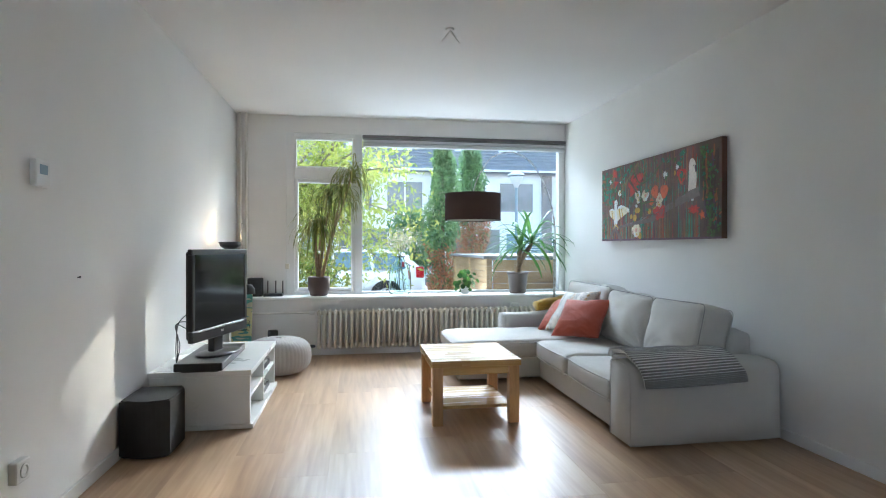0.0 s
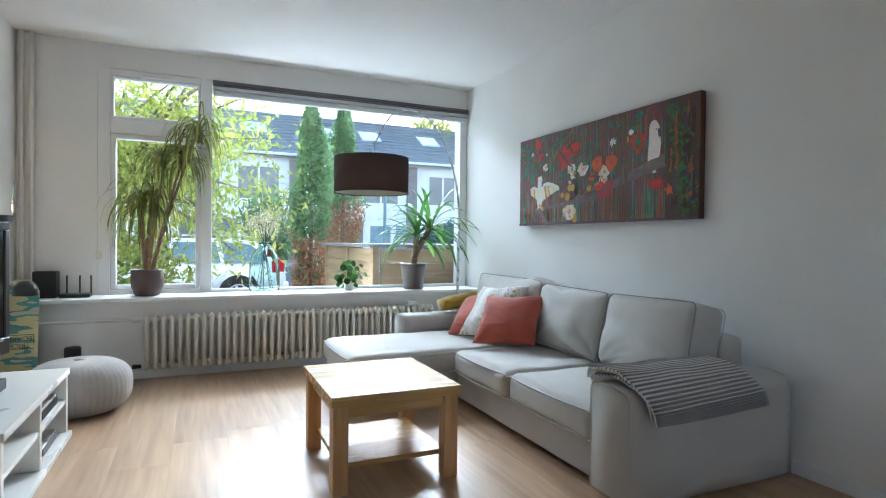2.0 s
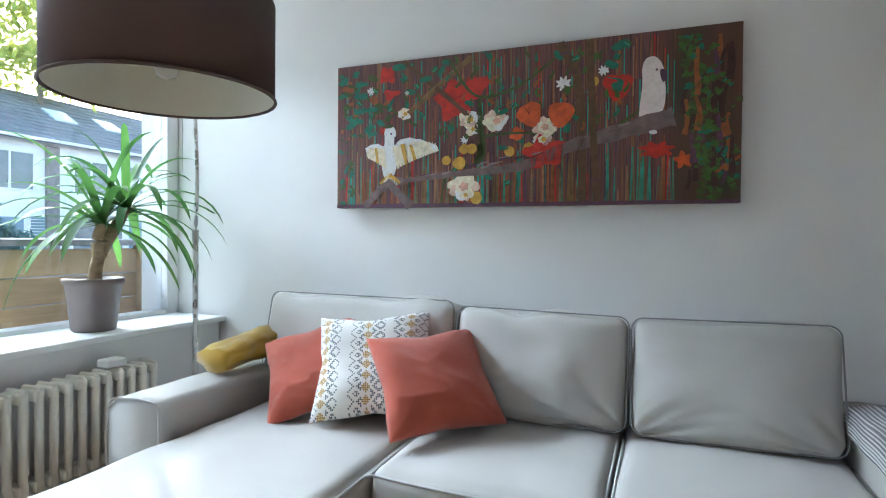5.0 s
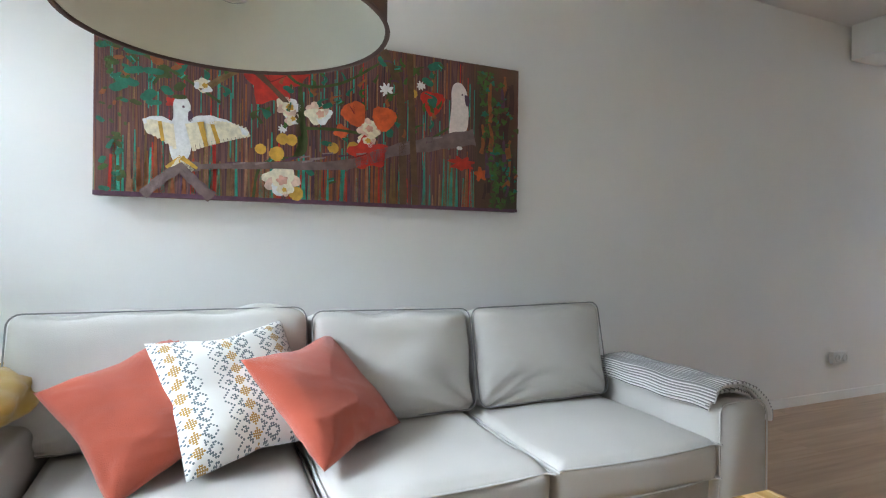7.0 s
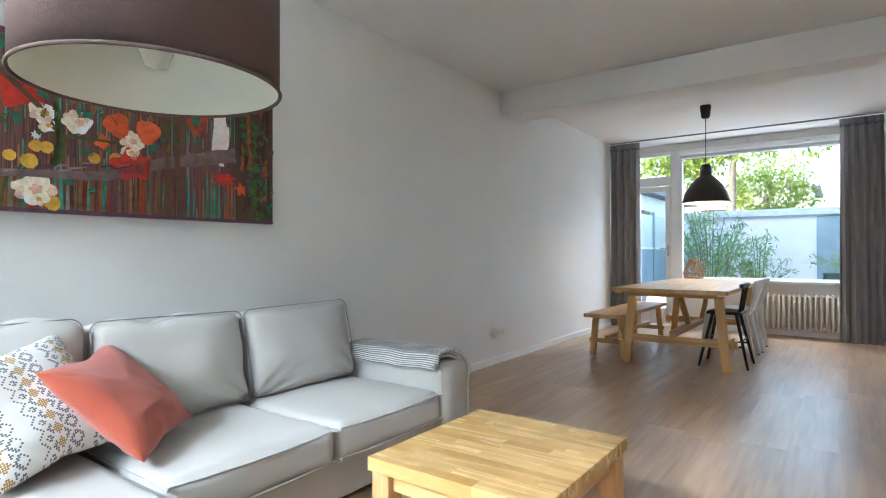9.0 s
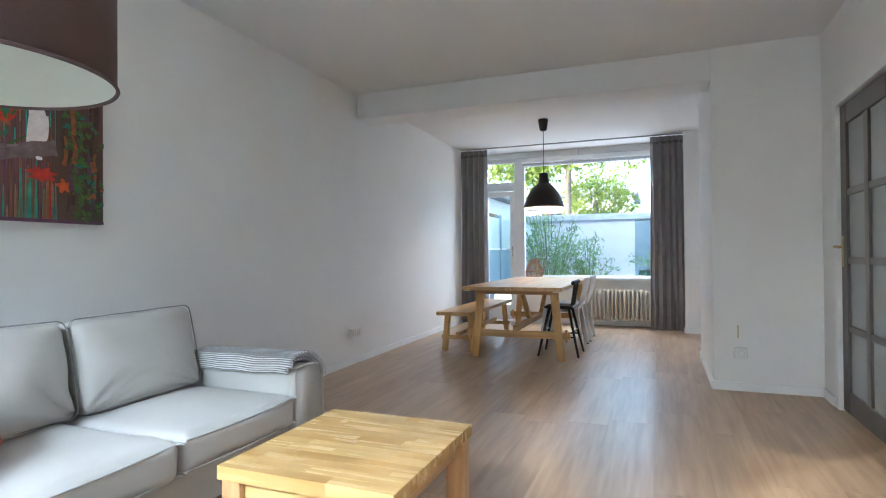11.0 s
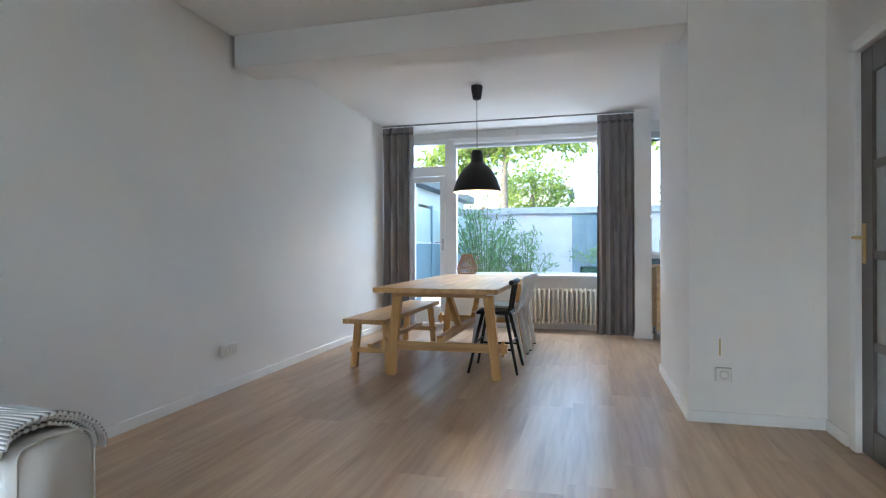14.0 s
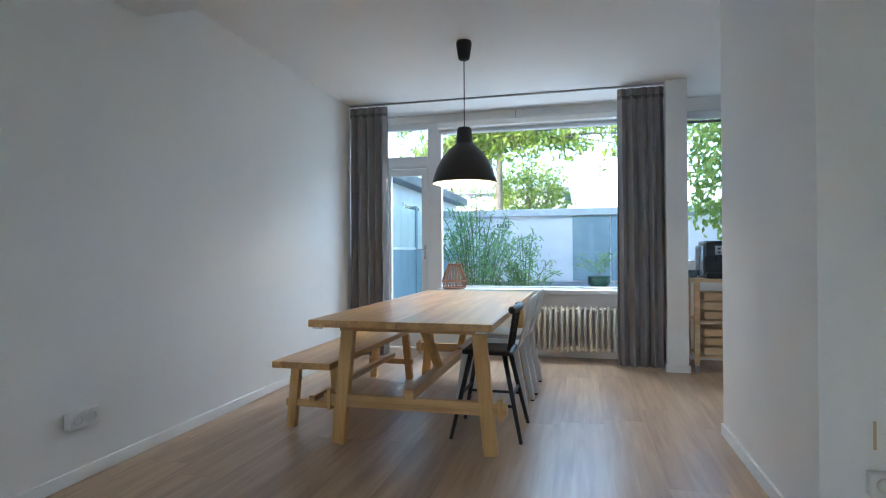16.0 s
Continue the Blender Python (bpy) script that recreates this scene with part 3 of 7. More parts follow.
# ---- soft things on the sofa ----
def pattern_cloth():
    """White cotton with grey diamonds and ochre crosses in bands."""
    m = material("printed_cotton", (0.78, 0.76, 0.72), 0.95, vary=0.04, scale=5, grain=0.4, grain_scale=330, sheen=0.2)
    nt = m.node_tree
    b = nt.nodes["Principled BSDF"]
    base = b.inputs["Base Color"].links[0].from_socket
    co = nt.nodes.new("ShaderNodeTexCoord")
    sep = nt.nodes.new("ShaderNodeSeparateXYZ")
    nt.links.new(co.outputs["Object"], sep.inputs["Vector"])

    def op(kind, a, c=None, d=None):
        n = nt.nodes.new("ShaderNodeMath")
        n.operation = kind
        for i, q in enumerate((a, c, d)):
            if q is None:
                continue
            if isinstance(q, (int, float)):
                n.inputs[i].default_value = q
            else:
                nt.links.new(q, n.inputs[i])
        return n.outputs["Value"]

    px = op("SNAP", sep.outputs["X"], 0.0065)
    pz = op("SNAP", sep.outputs["Z"], 0.0065)
    dx = op("PINGPONG", px, 0.029)
    dz = op("PINGPONG", pz, 0.026)
    d = op("ADD", dx, dz)
    ring = op("LESS_THAN", op("ABSOLUTE", op("SUBTRACT", op("MODULO", d, 0.026), 0.009)), 0.0042)
    dots = op("GREATER_THAN", op("ADD", op("PINGPONG", sep.outputs["X"], 0.00325), op("PINGPONG", sep.outputs["Z"], 0.00325)), 0.0022)
    ring = op("MULTIPLY", ring, dots)
    band = op("LESS_THAN", op("ABSOLUTE", op("SUBTRACT", op("PINGPONG", op("ADD", px, 0.02), 0.085), 0.042)), 0.024)
    cross = op("LESS_THAN", op("ADD", op("PINGPONG", op("ADD", px, 0.02), 0.085), op("PINGPONG", pz, 0.022)), 0.019)
    grey = op("MULTIPLY", ring, band)
    ochre = op("MULTIPLY", cross, dots)
    m1 = nt.nodes.new("ShaderNodeMix")
    m1.data_type = "RGBA"
    nt.links.new(grey, m1.inputs["Factor"])
    nt.links.new(base, m1.inputs["A"])
    m1.inputs["B"].default_value = (0.15, 0.18, 0.19, 1)
    m2 = nt.nodes.new("ShaderNodeMix")
    m2.data_type = "RGBA"
    nt.links.new(ochre, m2.inputs["Factor"])
    nt.links.new(m1.outputs["Result"], m2.inputs["A"])
    m2.inputs["B"].default_value = (0.42, 0.25, 0.06, 1)
    nt.links.new(m2.outputs["Result"], b.inputs["Base Color"])
    return m


PRINT = pattern_cloth()
cushion("sofa_cushion", 0.435, 0.15, (1.955, 4.665, 0.555), (0.27, -0.31, 0.02), (0.27, 0.20, 0.31), CORAL, "coral red cotton cushion leaning on the others", seed=1.3, droop=0.03)
cushion("sofa_cushion", 0.44, 0.14, (1.99, 5.195, 0.55), (0.20, -0.375, 0.13), (0.27, 0.20, 0.25), CORAL, "coral red cotton cushion in the corner", seed=4.1, droop=0.02)
cushion("sofa_cushion", 0.46, 0.14, (1.985, 4.935, 0.585), (0.15, -0.40, 0.035), (0.27, 0.15, 0.345), PRINT, "white cushion printed with grey and ochre patterns", seed=2.7, droop=0.06)


def sheet(points_fn, nu, nv):
    """A cloth from a function of u, v in 0..1."""
    bm = bmesh.new()
    g = [[bm.verts.new(points_fn(i / nu, j / nv)) for j in range(nv + 1)] for i in range(nu + 1)]
    for i in range(nu):
        for j in range(nv):
            bm.faces.new((g[i][j], g[i + 1][j], g[i + 1][j + 1], g[i][j + 1]))
    return bm


def thicken(ob, thick):
    mod = ob.modifiers.new("thick", "SOLIDIFY")
    mod.thickness, mod.offset = thick, 0.0
    return ob


def striped_wool():
    m = material("grey_rib_knit", (0.30, 0.29, 0.29), 0.95, vary=0.12, scale=9, grain=0.5, grain_scale=260, sheen=0.3)
    nt = m.node_tree
    b = nt.nodes["Principled BSDF"]
    uv = nt.nodes.new("ShaderNodeTexCoord")
    sep = nt.nodes.new("ShaderNodeSeparateXYZ")
    nt.links.new(uv.outputs["UV"], sep.inputs["Vector"])
    n = nt.nodes.new("ShaderNodeMath")
    n.operation = "PINGPONG"
    n.inputs[1].default_value = 0.5
    k = nt.nodes.new("ShaderNodeMath")
    k.operation = "MULTIPLY"
    k.inputs[1].default_value = 30.0
    nt.links.new(sep.outputs["Y"], k.inputs[0])
    nt.links.new(k.outputs["Value"], n.inputs[0])
    ramp = nt.nodes.new("ShaderNodeValToRGB")
    e = ramp.color_ramp.elements
    e[0].position, e[0].color = 0.11, (0.21, 0.205, 0.205, 1)
    e[1].position, e[1].color = 0.22, (0.74, 0.73, 0.71, 1)
    nt.links.new(n.outputs["Value"], ramp.inputs["Fac"])
    nt.links.new(ramp.outputs["Color"], b.inputs["Base Color"])
    return m


KNIT = striped_wool()


def throw_profile(v):
    """Across the arm: from the seat side over the rounded top and down the outside."""
    pts = [(3.335, 0.455), (3.322, 0.500), (3.26, 0.506), (3.16, 0.506), (3.10, 0.490), (3.058, 0.452), (3.043, 0.410), (3.040, 0.375)]
    k = v * (len(pts) - 1)
    i = min(int(k), len(pts) - 2)
    f = k - i
    return pts[i][0] * (1 - f) + pts[i + 1][0] * f, pts[i][1] * (1 - f) + pts[i + 1][1] * f


def knit_throw(level, x0, x1, drop):
    bm = bmesh.new()
    uvl = bm.loops.layers.uv.new("uv")
    nu, nv = 26, 180
    top, ids = [], {}
    for i in range(nu + 1):
        row = []
        for j in range(nv + 1):
            u, v = i / nu, j / nv
            slant = 0.05 * (1 - u) * v * drop
            y, z = throw_profile(min(1.0, v * (1.0 - 0.07 * u) + slant))
            rib = 0.0035 * math.cos(2 * math.pi * 30 * v)
            n = 0.008 * noise.noise(Vector((u * 4, v * 4, level * 3.0)))
            off = level + rib + n + 0.004
            x = x0 + (x1 - x0) * u + 0.05 * v * (1 - 0.5 * u) + 0.012 * noise.noise(Vector((v * 5, u * 2, 9)))
            a = min(1.0, max(0.0, (v - 0.45) / 0.35))
            row.append(bm.verts.new((x, y - (off * 1.5 + 0.008) * a, z + off * (1 - a * 0.8))))
        top.append(row)
    for i in range(nu):
        for j in range(nv):
            f = bm.faces.new((top[i][j], top[i + 1][j], top[i + 1][j + 1], top[i][j + 1]))
            for lp, (a, b) in zip(f.loops, ((i, j), (i + 1, j), (i + 1, j + 1), (i, j + 1))):
                lp[uvl].uv = (a / nu, b / nv)
    return bm


kt = thing("knitted_throw", (1.58, 3.2, 0.5), 0, "folded grey striped rib-knit throw over the sofa arm", "throw")
for lv, a, b in ((0.004, 1.585, 2.17), (0.015, 1.60, 2.20), (0.026, 1.58, 2.19), (0.037, 1.56, 2.21)):
    ob = part("fold", knit_throw(lv, a, b, 1 if lv > 0.03 else 0), KNIT, None, smooth=True)
    thick = ob.modifiers.new("thick", "SOLIDIFY")
    thick.thickness, thick.offset = 0.009, 0.0
    ob.parent = kt
    ob.matrix_parent_inverse = kt.matrix_world.inverted()


def fleece(u, v):
    a = 2 * math.pi * v
    r = 0.075 * (1 + 0.12 * math.sin(3 * a + 4 * u)) * (0.80 + 0.2 * math.sin(math.pi * min(1, u * 1.15)))
    k = 0.016 * noise.noise(Vector((u * 5, math.cos(a) * 2, math.sin(a) * 2))) + 0.007 * u * math.sin(7 * a + 3 * u)
    x = 1.86 + 0.40 * u
    z = 0.498 + 0.062 + max(-0.052, (r + k) * 0.85 * math.sin(a)) + 0.05 * u
    return Vector((x, 5.63 + (r + k) * 1.35 * math.cos(a) - 0.03 * u, z))


mt = thing("fleece_throw", (2.05, 5.64, 0.495), 0, "mustard yellow fleece throw rolled on the sofa arm", "throw")
bm = bmesh.new()
g = [[bm.verts.new(fleece(i / 24, j / 30)) for j in range(30)] for i in range(25)]
for i in range(24):
    for j in range(30):
        bm.faces.new((g[i][j], g[i + 1][j], g[i + 1][(j + 1) % 30], g[i][(j + 1) % 30]))
bm.faces.new(g[0])
bm.faces.new(g[-1][::-1])
for turn in range(3):
    r = 0.055 - 0.016 * turn
    tube(bm, [(2.268, 5.60 + r * 1.3 * math.cos(a / 12 * 6.283), 0.615 + r * 0.85 * math.sin(a / 12 * 6.283)) for a in range(13)], 0.010, 6)
ob = part("roll", bm, MUSTARD, None, smooth=True)
ob.parent = mt
ob.matrix_parent_inverse = mt.matrix_world.inverted()


# ---- coffee table ----
ct = thing("coffee_table", (0.803, 3.992, 0), 0, "square oiled hardwood coffee table with a lower shelf", "coffee table")
hx, hy, hz = 0.30, 0.328, 0.425
trng = random.Random(17)
row = 2 * hy / 13
for i in range(13):
    # glued staves of uneven length, row by row
    cuts = [-hx] + sorted(trng.uniform(-0.85, 0.85) * hx for _ in range(trng.choice((1, 2, 2)))) + [hx]
    for x0, x1 in zip(cuts, cuts[1:]):
        if x1 - x0 > 0.01:
            part("stave", box(bmesh.new(), x0, x1, -hy + i * row, -hy + (i + 1) * row, hz - 0.042, hz - trng.uniform(0, 0.0003), 0.0004), ACACIA, ct)
for sx in (-1, 1):
    for sy in (-1, 1):
        part("leg", box(bmesh.new(), sx * 0.257 - 0.034, sx * 0.257 + 0.034, sy * 0.285 - 0.034, sy * 0.285 + 0.034, 0, hz - 0.0425, 0.003), ACACIA_Z, ct)
for sy in (-1, 1):
    part("apron", box(bmesh.new(), -0.222, 0.222, sy * 0.285 - 0.012, sy * 0.285 + 0.012, hz - 0.10, hz - 0.043, 0.002), ACACIA, ct)
for sx in (-1, 1):
    part("apron", box(bmesh.new(), sx * 0.257 - 0.012, sx * 0.257 + 0.012, -0.25, 0.25, hz - 0.10, hz - 0.043, 0.002), OAK, ct)
part("lower_shelf", box(bmesh.new(), -0.245, 0.245, -0.25, 0.25, 0.088, 0.112, 0.002), ACACIA, ct)


# ---- television corner ----
tb = thing("tv_bench", (-0.96, 4.383, 0), 0, "white low television bench with open shelves", "tv bench")
L = 0.562
part("top", box(bmesh.new(), -0.31, 0.315, -L, L, 0.345, 0.378, 0.002), WHITE_LACQUER, tb)
part("bottom", box(bmesh.new(), -0.30, 0.325, -L - 0.004, L + 0.004, 0.004, 0.034, 0.002), WHITE_LACQUER, tb)
for y in (-L + 0.002, -0.02, L - 0.034):
    part("upright", box(bmesh.new(), -0.30, 0.305, y, y + 0.032, 0.035, 0.344, 0.001), WHITE_LACQUER, tb)
for a, b in ((-L + 0.035, -0.021), (0.013, L - 0.035)):
    part("shelf", box(bmesh.new(), -0.29, 0.30, a, b, 0.19, 0.212, 0.001), WHITE_LACQUER, tb)
part("back_panel", box(bmesh.new(), -0.306, -0.301, -L + 0.03, L - 0.03, 0.035, 0.344), WHITE_LACQUER, tb)

pl = thing("media_player", (-0.78, 4.62, 0.034), 0, "silver disc player on the bench shelf", "player")
part("body", box(bmesh.new(), -0.14, 0.10, -0.19, 0.19, 0.0, 0.055, 0.004), STEEL, pl)
part("front_panel", box(bmesh.new(), 0.10, 0.104, -0.10, 0.17, 0.012, 0.045, 0.001), BLACK_PLASTIC, pl)
pl2 = thing("receiver", (-0.80, 4.66, 0.212), 0, "grey receiver box on the upper shelf", "receiver")
part("body", box(bmesh.new(), -0.14, 0.12, -0.17, 0.17, 0.0, 0.06, 0.004), STEEL, pl2)
part("front_panel", box(bmesh.new(), 0.12, 0.124, -0.15, 0.15, 0.01, 0.05, 0.001), BLACK_PLASTIC, pl2)
bx = thing("game_case", (-0.85, 4.02, 0.034), 12, "grey case lying on the lower shelf", "case")
part("body", box(bmesh.new(), -0.10, 0.10, -0.07, 0.07, 0, 0.05, 0.004), material("grey_card", (0.25, 0.26, 0.26), 0.6), bx)

sb = thing("soundbar", (-0.955, 4.13, 0.379), 0, "flat black soundbase under the television", "soundbar")
part("body", box(bmesh.new(), -0.145, 0.145, -0.365, 0.365, 0.012, 0.062, 0.004), BLACK_PLASTIC, sb)
for sy in (-0.3, 0.3):
    part("foot", box(bmesh.new(), -0.11, 0.11, sy - 0.03, sy + 0.03, 0, 0.012), BLACK_MATT, sb)

tvm = thing("television", (-0.912, 4.13, 0.441), -17, "black flat-screen television on a swivel foot, switched off", "television")
part("foot", lathe(bmesh.new(), [(0.0, 0.0), (0.15, 0.0), (0.155, 0.006), (0.14, 0.014), (0.0, 0.018)], 36), BLACK_PLASTIC, tvm, smooth=True).scale = (0.8, 1.35, 1)
part("neck", box(bmesh.new(), -0.05, -0.005, -0.06, 0.06, 0.014, 0.20, 0.008, 2), BLACK_PLASTIC, tvm)
W, B0, T0 = 0.352, 0.118, 0.712
part("bezel", boxes((-0.012, 0.022, -W, W, B0, B0 + 0.075), (-0.012, 0.022, -W, W, T0 - 0.035, T0), (-0.012, 0.022, -W, -W + 0.035, B0 + 0.075, T0 - 0.035), (-0.012, 0.022, W - 0.035, W, B0 + 0.075, T0 - 0.035), bevel=0.005), BLACK_PLASTIC, tvm)
part("screen", boxes((0.0, 0.016, -W + 0.034, W - 0.034, B0 + 0.074, T0 - 0.034)), SCREEN, tvm)
part("rear_shell", box(bmesh.new(), -0.048, -0.013, -W + 0.03, W - 0.03, B0 + 0.01, T0 - 0.01, 0.018, 2), BLACK_MATT, tvm)
part("trim", boxes((0.0225, 0.025, -W + 0.05, W - 0.05, B0 + 0.062, B0 + 0.067)), STEEL, tvm, "thin silver trim line")
part("badge", boxes((0.0225, 0.025, -0.016, 0.016, B0 + 0.03, B0 + 0.045)), STEEL, tvm, "small silver maker's badge")
for k in range(3):
    part("cable", tube(bmesh.new(), spline([(-0.05, -0.29, 0.30 - 0.05 * k), (-0.08, -0.34 - 0.015 * k, 0.24), (-0.09, -0.35 + 0.02 * k, 0.10), (-0.10, -0.33, -0.03 + 0.01 * k)], 6), 0.003, 5), BLACK_PLASTIC, tvm, smooth=True)

sw = thing("subwoofer", (-1.135, 3.535, 0), 0, "black curved subwoofer on the floor beside the bench", "subwoofer")
bm = bmesh.new()
prof = [(-0.13, 0.17), (-0.13, -0.15)] + [(-0.10 + 0.235 * k / 10, -0.15 - 0.035 * math.sin(math.pi * k / 10)) for k in range(11)] + [(0.14, 0.10), (0.11, 0.17)]
lo = [bm.verts.new((x, y, 0.012)) for x, y in prof]
hi = [bm.verts.new((x, y, 0.325)) for x, y in prof]
for i in range(len(prof)):
    j = (i + 1) % len(prof)
    bm.faces.new((lo[i], lo[j], hi[j], hi[i]))
bm.faces.new(lo)
bm.faces.new(hi)
bmesh.ops.bevel(bm, geom=[e for e in bm.edges if abs(e.verts[0].co.z - e.verts[1].co.z) < 0.01], offset=0.008, segments=2, affect="EDGES")
part("cabinet", bm, BLACK_MATT, sw)
part("port", rod(bmesh.new(), (-0.13, -0.02, 0.09), (-0.15, -0.02, 0.09), 0.04, 0.038, 18), BLACK_PLASTIC, sw)
for sx in (-0.09, 0.09):
    part("foot", rod(bmesh.new(), (sx, 0.0, 0), (sx, 0.0, 0.0125), 0.02), BLACK_MATT, sw)

PWOOL = material("taupe_knit", (0.36, 0.335, 0.32), 0.95, vary=0.08, scale=8, grain=0.3, grain_scale=250, sheen=0.2)
pf = thing("pouf", (-0.68, 5.42, 0), 0, "round taupe knitted pouf on the floor", "pouf")
bm = bmesh.new()
rings = []
for i in range(25):
    t = i / 24
    a = math.pi * (t - 0.5)
    rr = 0.29 * math.copysign(abs(math.cos(a)) ** 0.55, 1)
    z = 0.165 + 0.165 * math.copysign(abs(math.sin(a)) ** 0.8, math.sin(a))
    ring = []
    for k in range(144):
        ang = 2 * math.pi * k / 144
        rib = 1 + 0.010 * math.cos(48 * ang) * min(1, 3 * math.cos(a))
        ring.append(bm.verts.new((rr * rib * math.cos(ang), rr * rib * math.sin(ang), z + 0.002 * math.sin(24 * t * 6.28))))
    rings.append(ring)
for a, b in zip(rings, rings[1:]):
    for k in range(144):
        bm.faces.new((a[k], a[(k + 1) % 144], b[(k + 1) % 144], b[k]))
part("cover", bm, PWOOL, pf, smooth=True)
part("button", lathe(bmesh.new(), [(0.0, 0.338), (0.03, 0.335), (0.032, 0.325), (0.0, 0.32)], 20), PWOOL, pf, smooth=True)

sl = thing("low_stand", (-0.86, 6.02, 0), 0, "low black stand under the window", "stand")
part("top", box(bmesh.new(), -0.20, 0.20, -0.13, 0.13, 0.15, 0.17, 0.003), BLACK_MATT, sl)
for sx in (-0.17, 0.17):
    for sy in (-0.10, 0.10):
        part("leg", box(bmesh.new(), sx - 0.015, sx + 0.015, sy - 0.015, sy + 0.015, 0, 0.15), BLACK_MATT, sl)
sk = thing("speaker", (-0.82, 6.02, 0.17), 0, "small black cylindrical speaker on the stand", "speaker")
part("body", lathe(bmesh.new(), [(0, 0), (0.05, 0), (0.052, 0.01), (0.052, 0.13), (0.046, 0.14), (0, 0.14)], 24), BLACK_MATT, sk, smooth=True)

# floor lamp with two black bowls, the upper one lit
fl = thing("floor_lamp", (-1.12, 5.45, 0), 0, "black two-bowl floor lamp, upper bowl lit against the wall", "floor lamp")
part("base", lathe(bmesh.new(), [(0, 0), (0.12, 0), (0.125, 0.01), (0.11, 0.022), (0.014, 0.03), (0, 0.03)], 30), BLACK_PLASTIC, fl, smooth=True)
part("pole", rod(bmesh.new(), (0, 0, 0.03), (0, 0, 1.16), 0.011), STEEL, fl)
part("bowl", lathe(bmesh.new(), [(0.012, 1.075), (0.05, 1.085), (0.085, 1.11), (0.100, 1.15), (0.095, 1.15), (0.08, 1.117), (0.045, 1.095), (0.012, 1.09)], 28, (0, 0, 0.065)), BLACK_PLASTIC, fl, smooth=True)
part("bulb", lathe(bmesh.new(), [(0, 1.095), (0.02, 1.10), (0.028, 1.118), (0.02, 1.136), (0, 1.142)], 16, (0, 0, 0.065)), glow("warm_bulb", (1.0, 0.68, 0.36), 9), fl, smooth=True)
part("arm", tube(bmesh.new(), spline([(0, 0, 0.80), (0.06, 0.0, 0.82), (0.12, 0.0, 0.78)], 6), 0.007, 8), STEEL, fl, smooth=True)
part("reading_shade", lathe(bmesh.new(), [(0.0, 0.06), (0.035, 0.055), (0.06, 0.02), (0.065, -0.03), (0.06, -0.03), (0.05, 0.015), (0.0, 0.045)], 24, (0.16, -0.01, 0.765)), BLACK_PLASTIC, fl, smooth=True)
part("flex", tube(bmesh.new(), spline([(0.045, 0, 1.145), (0.10, 0.0, 1.19), (0.095, 0.0, 1.28), (0.105, 0.0, 1.39)], 6), 0.006, 8), STEEL, fl, smooth=True)
lamp("floor_lamp_light", "POINT", 0.5, (1.0, 0.62, 0.30), Matrix.Translation((-1.12, 5.45, 1.265)), radius=0.03)

# skateboard leaning in the corner
def board_print():
    m = material("printed_deck", (0.56, 0.50, 0.24), 0.4, vary=0.1, scale=5)
    nt = m.node_tree
    b = nt.nodes["Principled BSDF"]
    co = nt.nodes.new("ShaderNodeTexCoord")
    mp = nt.nodes.new("ShaderNodeMapping")
    mp.inputs["Scale"].default_value = (3.0, 3.0, 11.0)
    nt.links.new(co.outputs["Object"], mp.inputs["Vector"])
    n = nt.nodes.new("ShaderNodeTexNoise")
    n.inputs["Scale"].default_value, n.inputs["Detail"].default_value = 1.4, 2
    nt.links.new(mp.outputs["Vector"], n.inputs["Vector"])
    r = nt.nodes.new("ShaderNodeValToRGB")
    r.color_ramp.interpolation = "CONSTANT"
    e = r.color_ramp.elements
    e[0].position, e[0].color = 0.0, (0.55, 0.50, 0.25, 1)
    e[1].position, e[1].color = 0.50, (0.10, 0.30, 0.26, 1)
    k = e.new(0.62)
    k.color = (0.52, 0.50, 0.38, 1)
    nt.links.new(n.outputs["Fac"], r.inputs["Fac"])
    nt.links.new(r.outputs["Color"], b.inputs["Base Color"])
    return m


sd = thing("skateboard", (-1.145, 6.05, 0.0), 0, "yellow and teal skateboard deck leaning in the corner", "skateboard")
bm = bmesh.new()
outline = []
for k in range(17):
    a = math.pi * k / 16
    outline.append((0.105 * math.cos(a), 0.68 + 0.11 * math.sin(a)))
for k in range(17):
    a = math.pi + math.pi * k / 16
    outline.append((0.105 * math.cos(a), 0.11 + 0.11 * math.sin(a)))
lean = lambda z: 0.10 * z / 0.79
f = [bm.verts.new((x, lean(z) - 0.006, z)) for x, z in outline]
bk = [bm.verts.new((x, lean(z) + 0.006, z)) for x, z in outline]
bm.faces.new(f)
bm.faces.new(bk[::-1])
for i in range(len(outline)):
    j = (i + 1) % len(outline)
    bm.faces.new((f[i], f[j], bk[j], bk[i]))
part("deck", bm, board_print(), sd)
INK = material("dark_ink", (0.05, 0.045, 0.03), 0.6)


def writing(text, size, m, mat, parent, name="writing", extrude=0.0008):
    cu = bpy.data.curves.new(name, "FONT")
    cu.body, cu.size, cu.extrude, cu.align_x, cu.align_y = text, size, extrude, "CENTER", "CENTER"
    tmp = new("text_source", cu)
    dep = bpy.context.evaluated_depsgraph_get()
    me = bpy.data.meshes.new_from_object(tmp.evaluated_get(dep))
    bpy.data.objects.remove(tmp)
    me.materials.clear()
    me.materials.append(mat)
    ob = new(name, me)
    ob.parent = parent
    ob.matrix_basis = m
    return ob


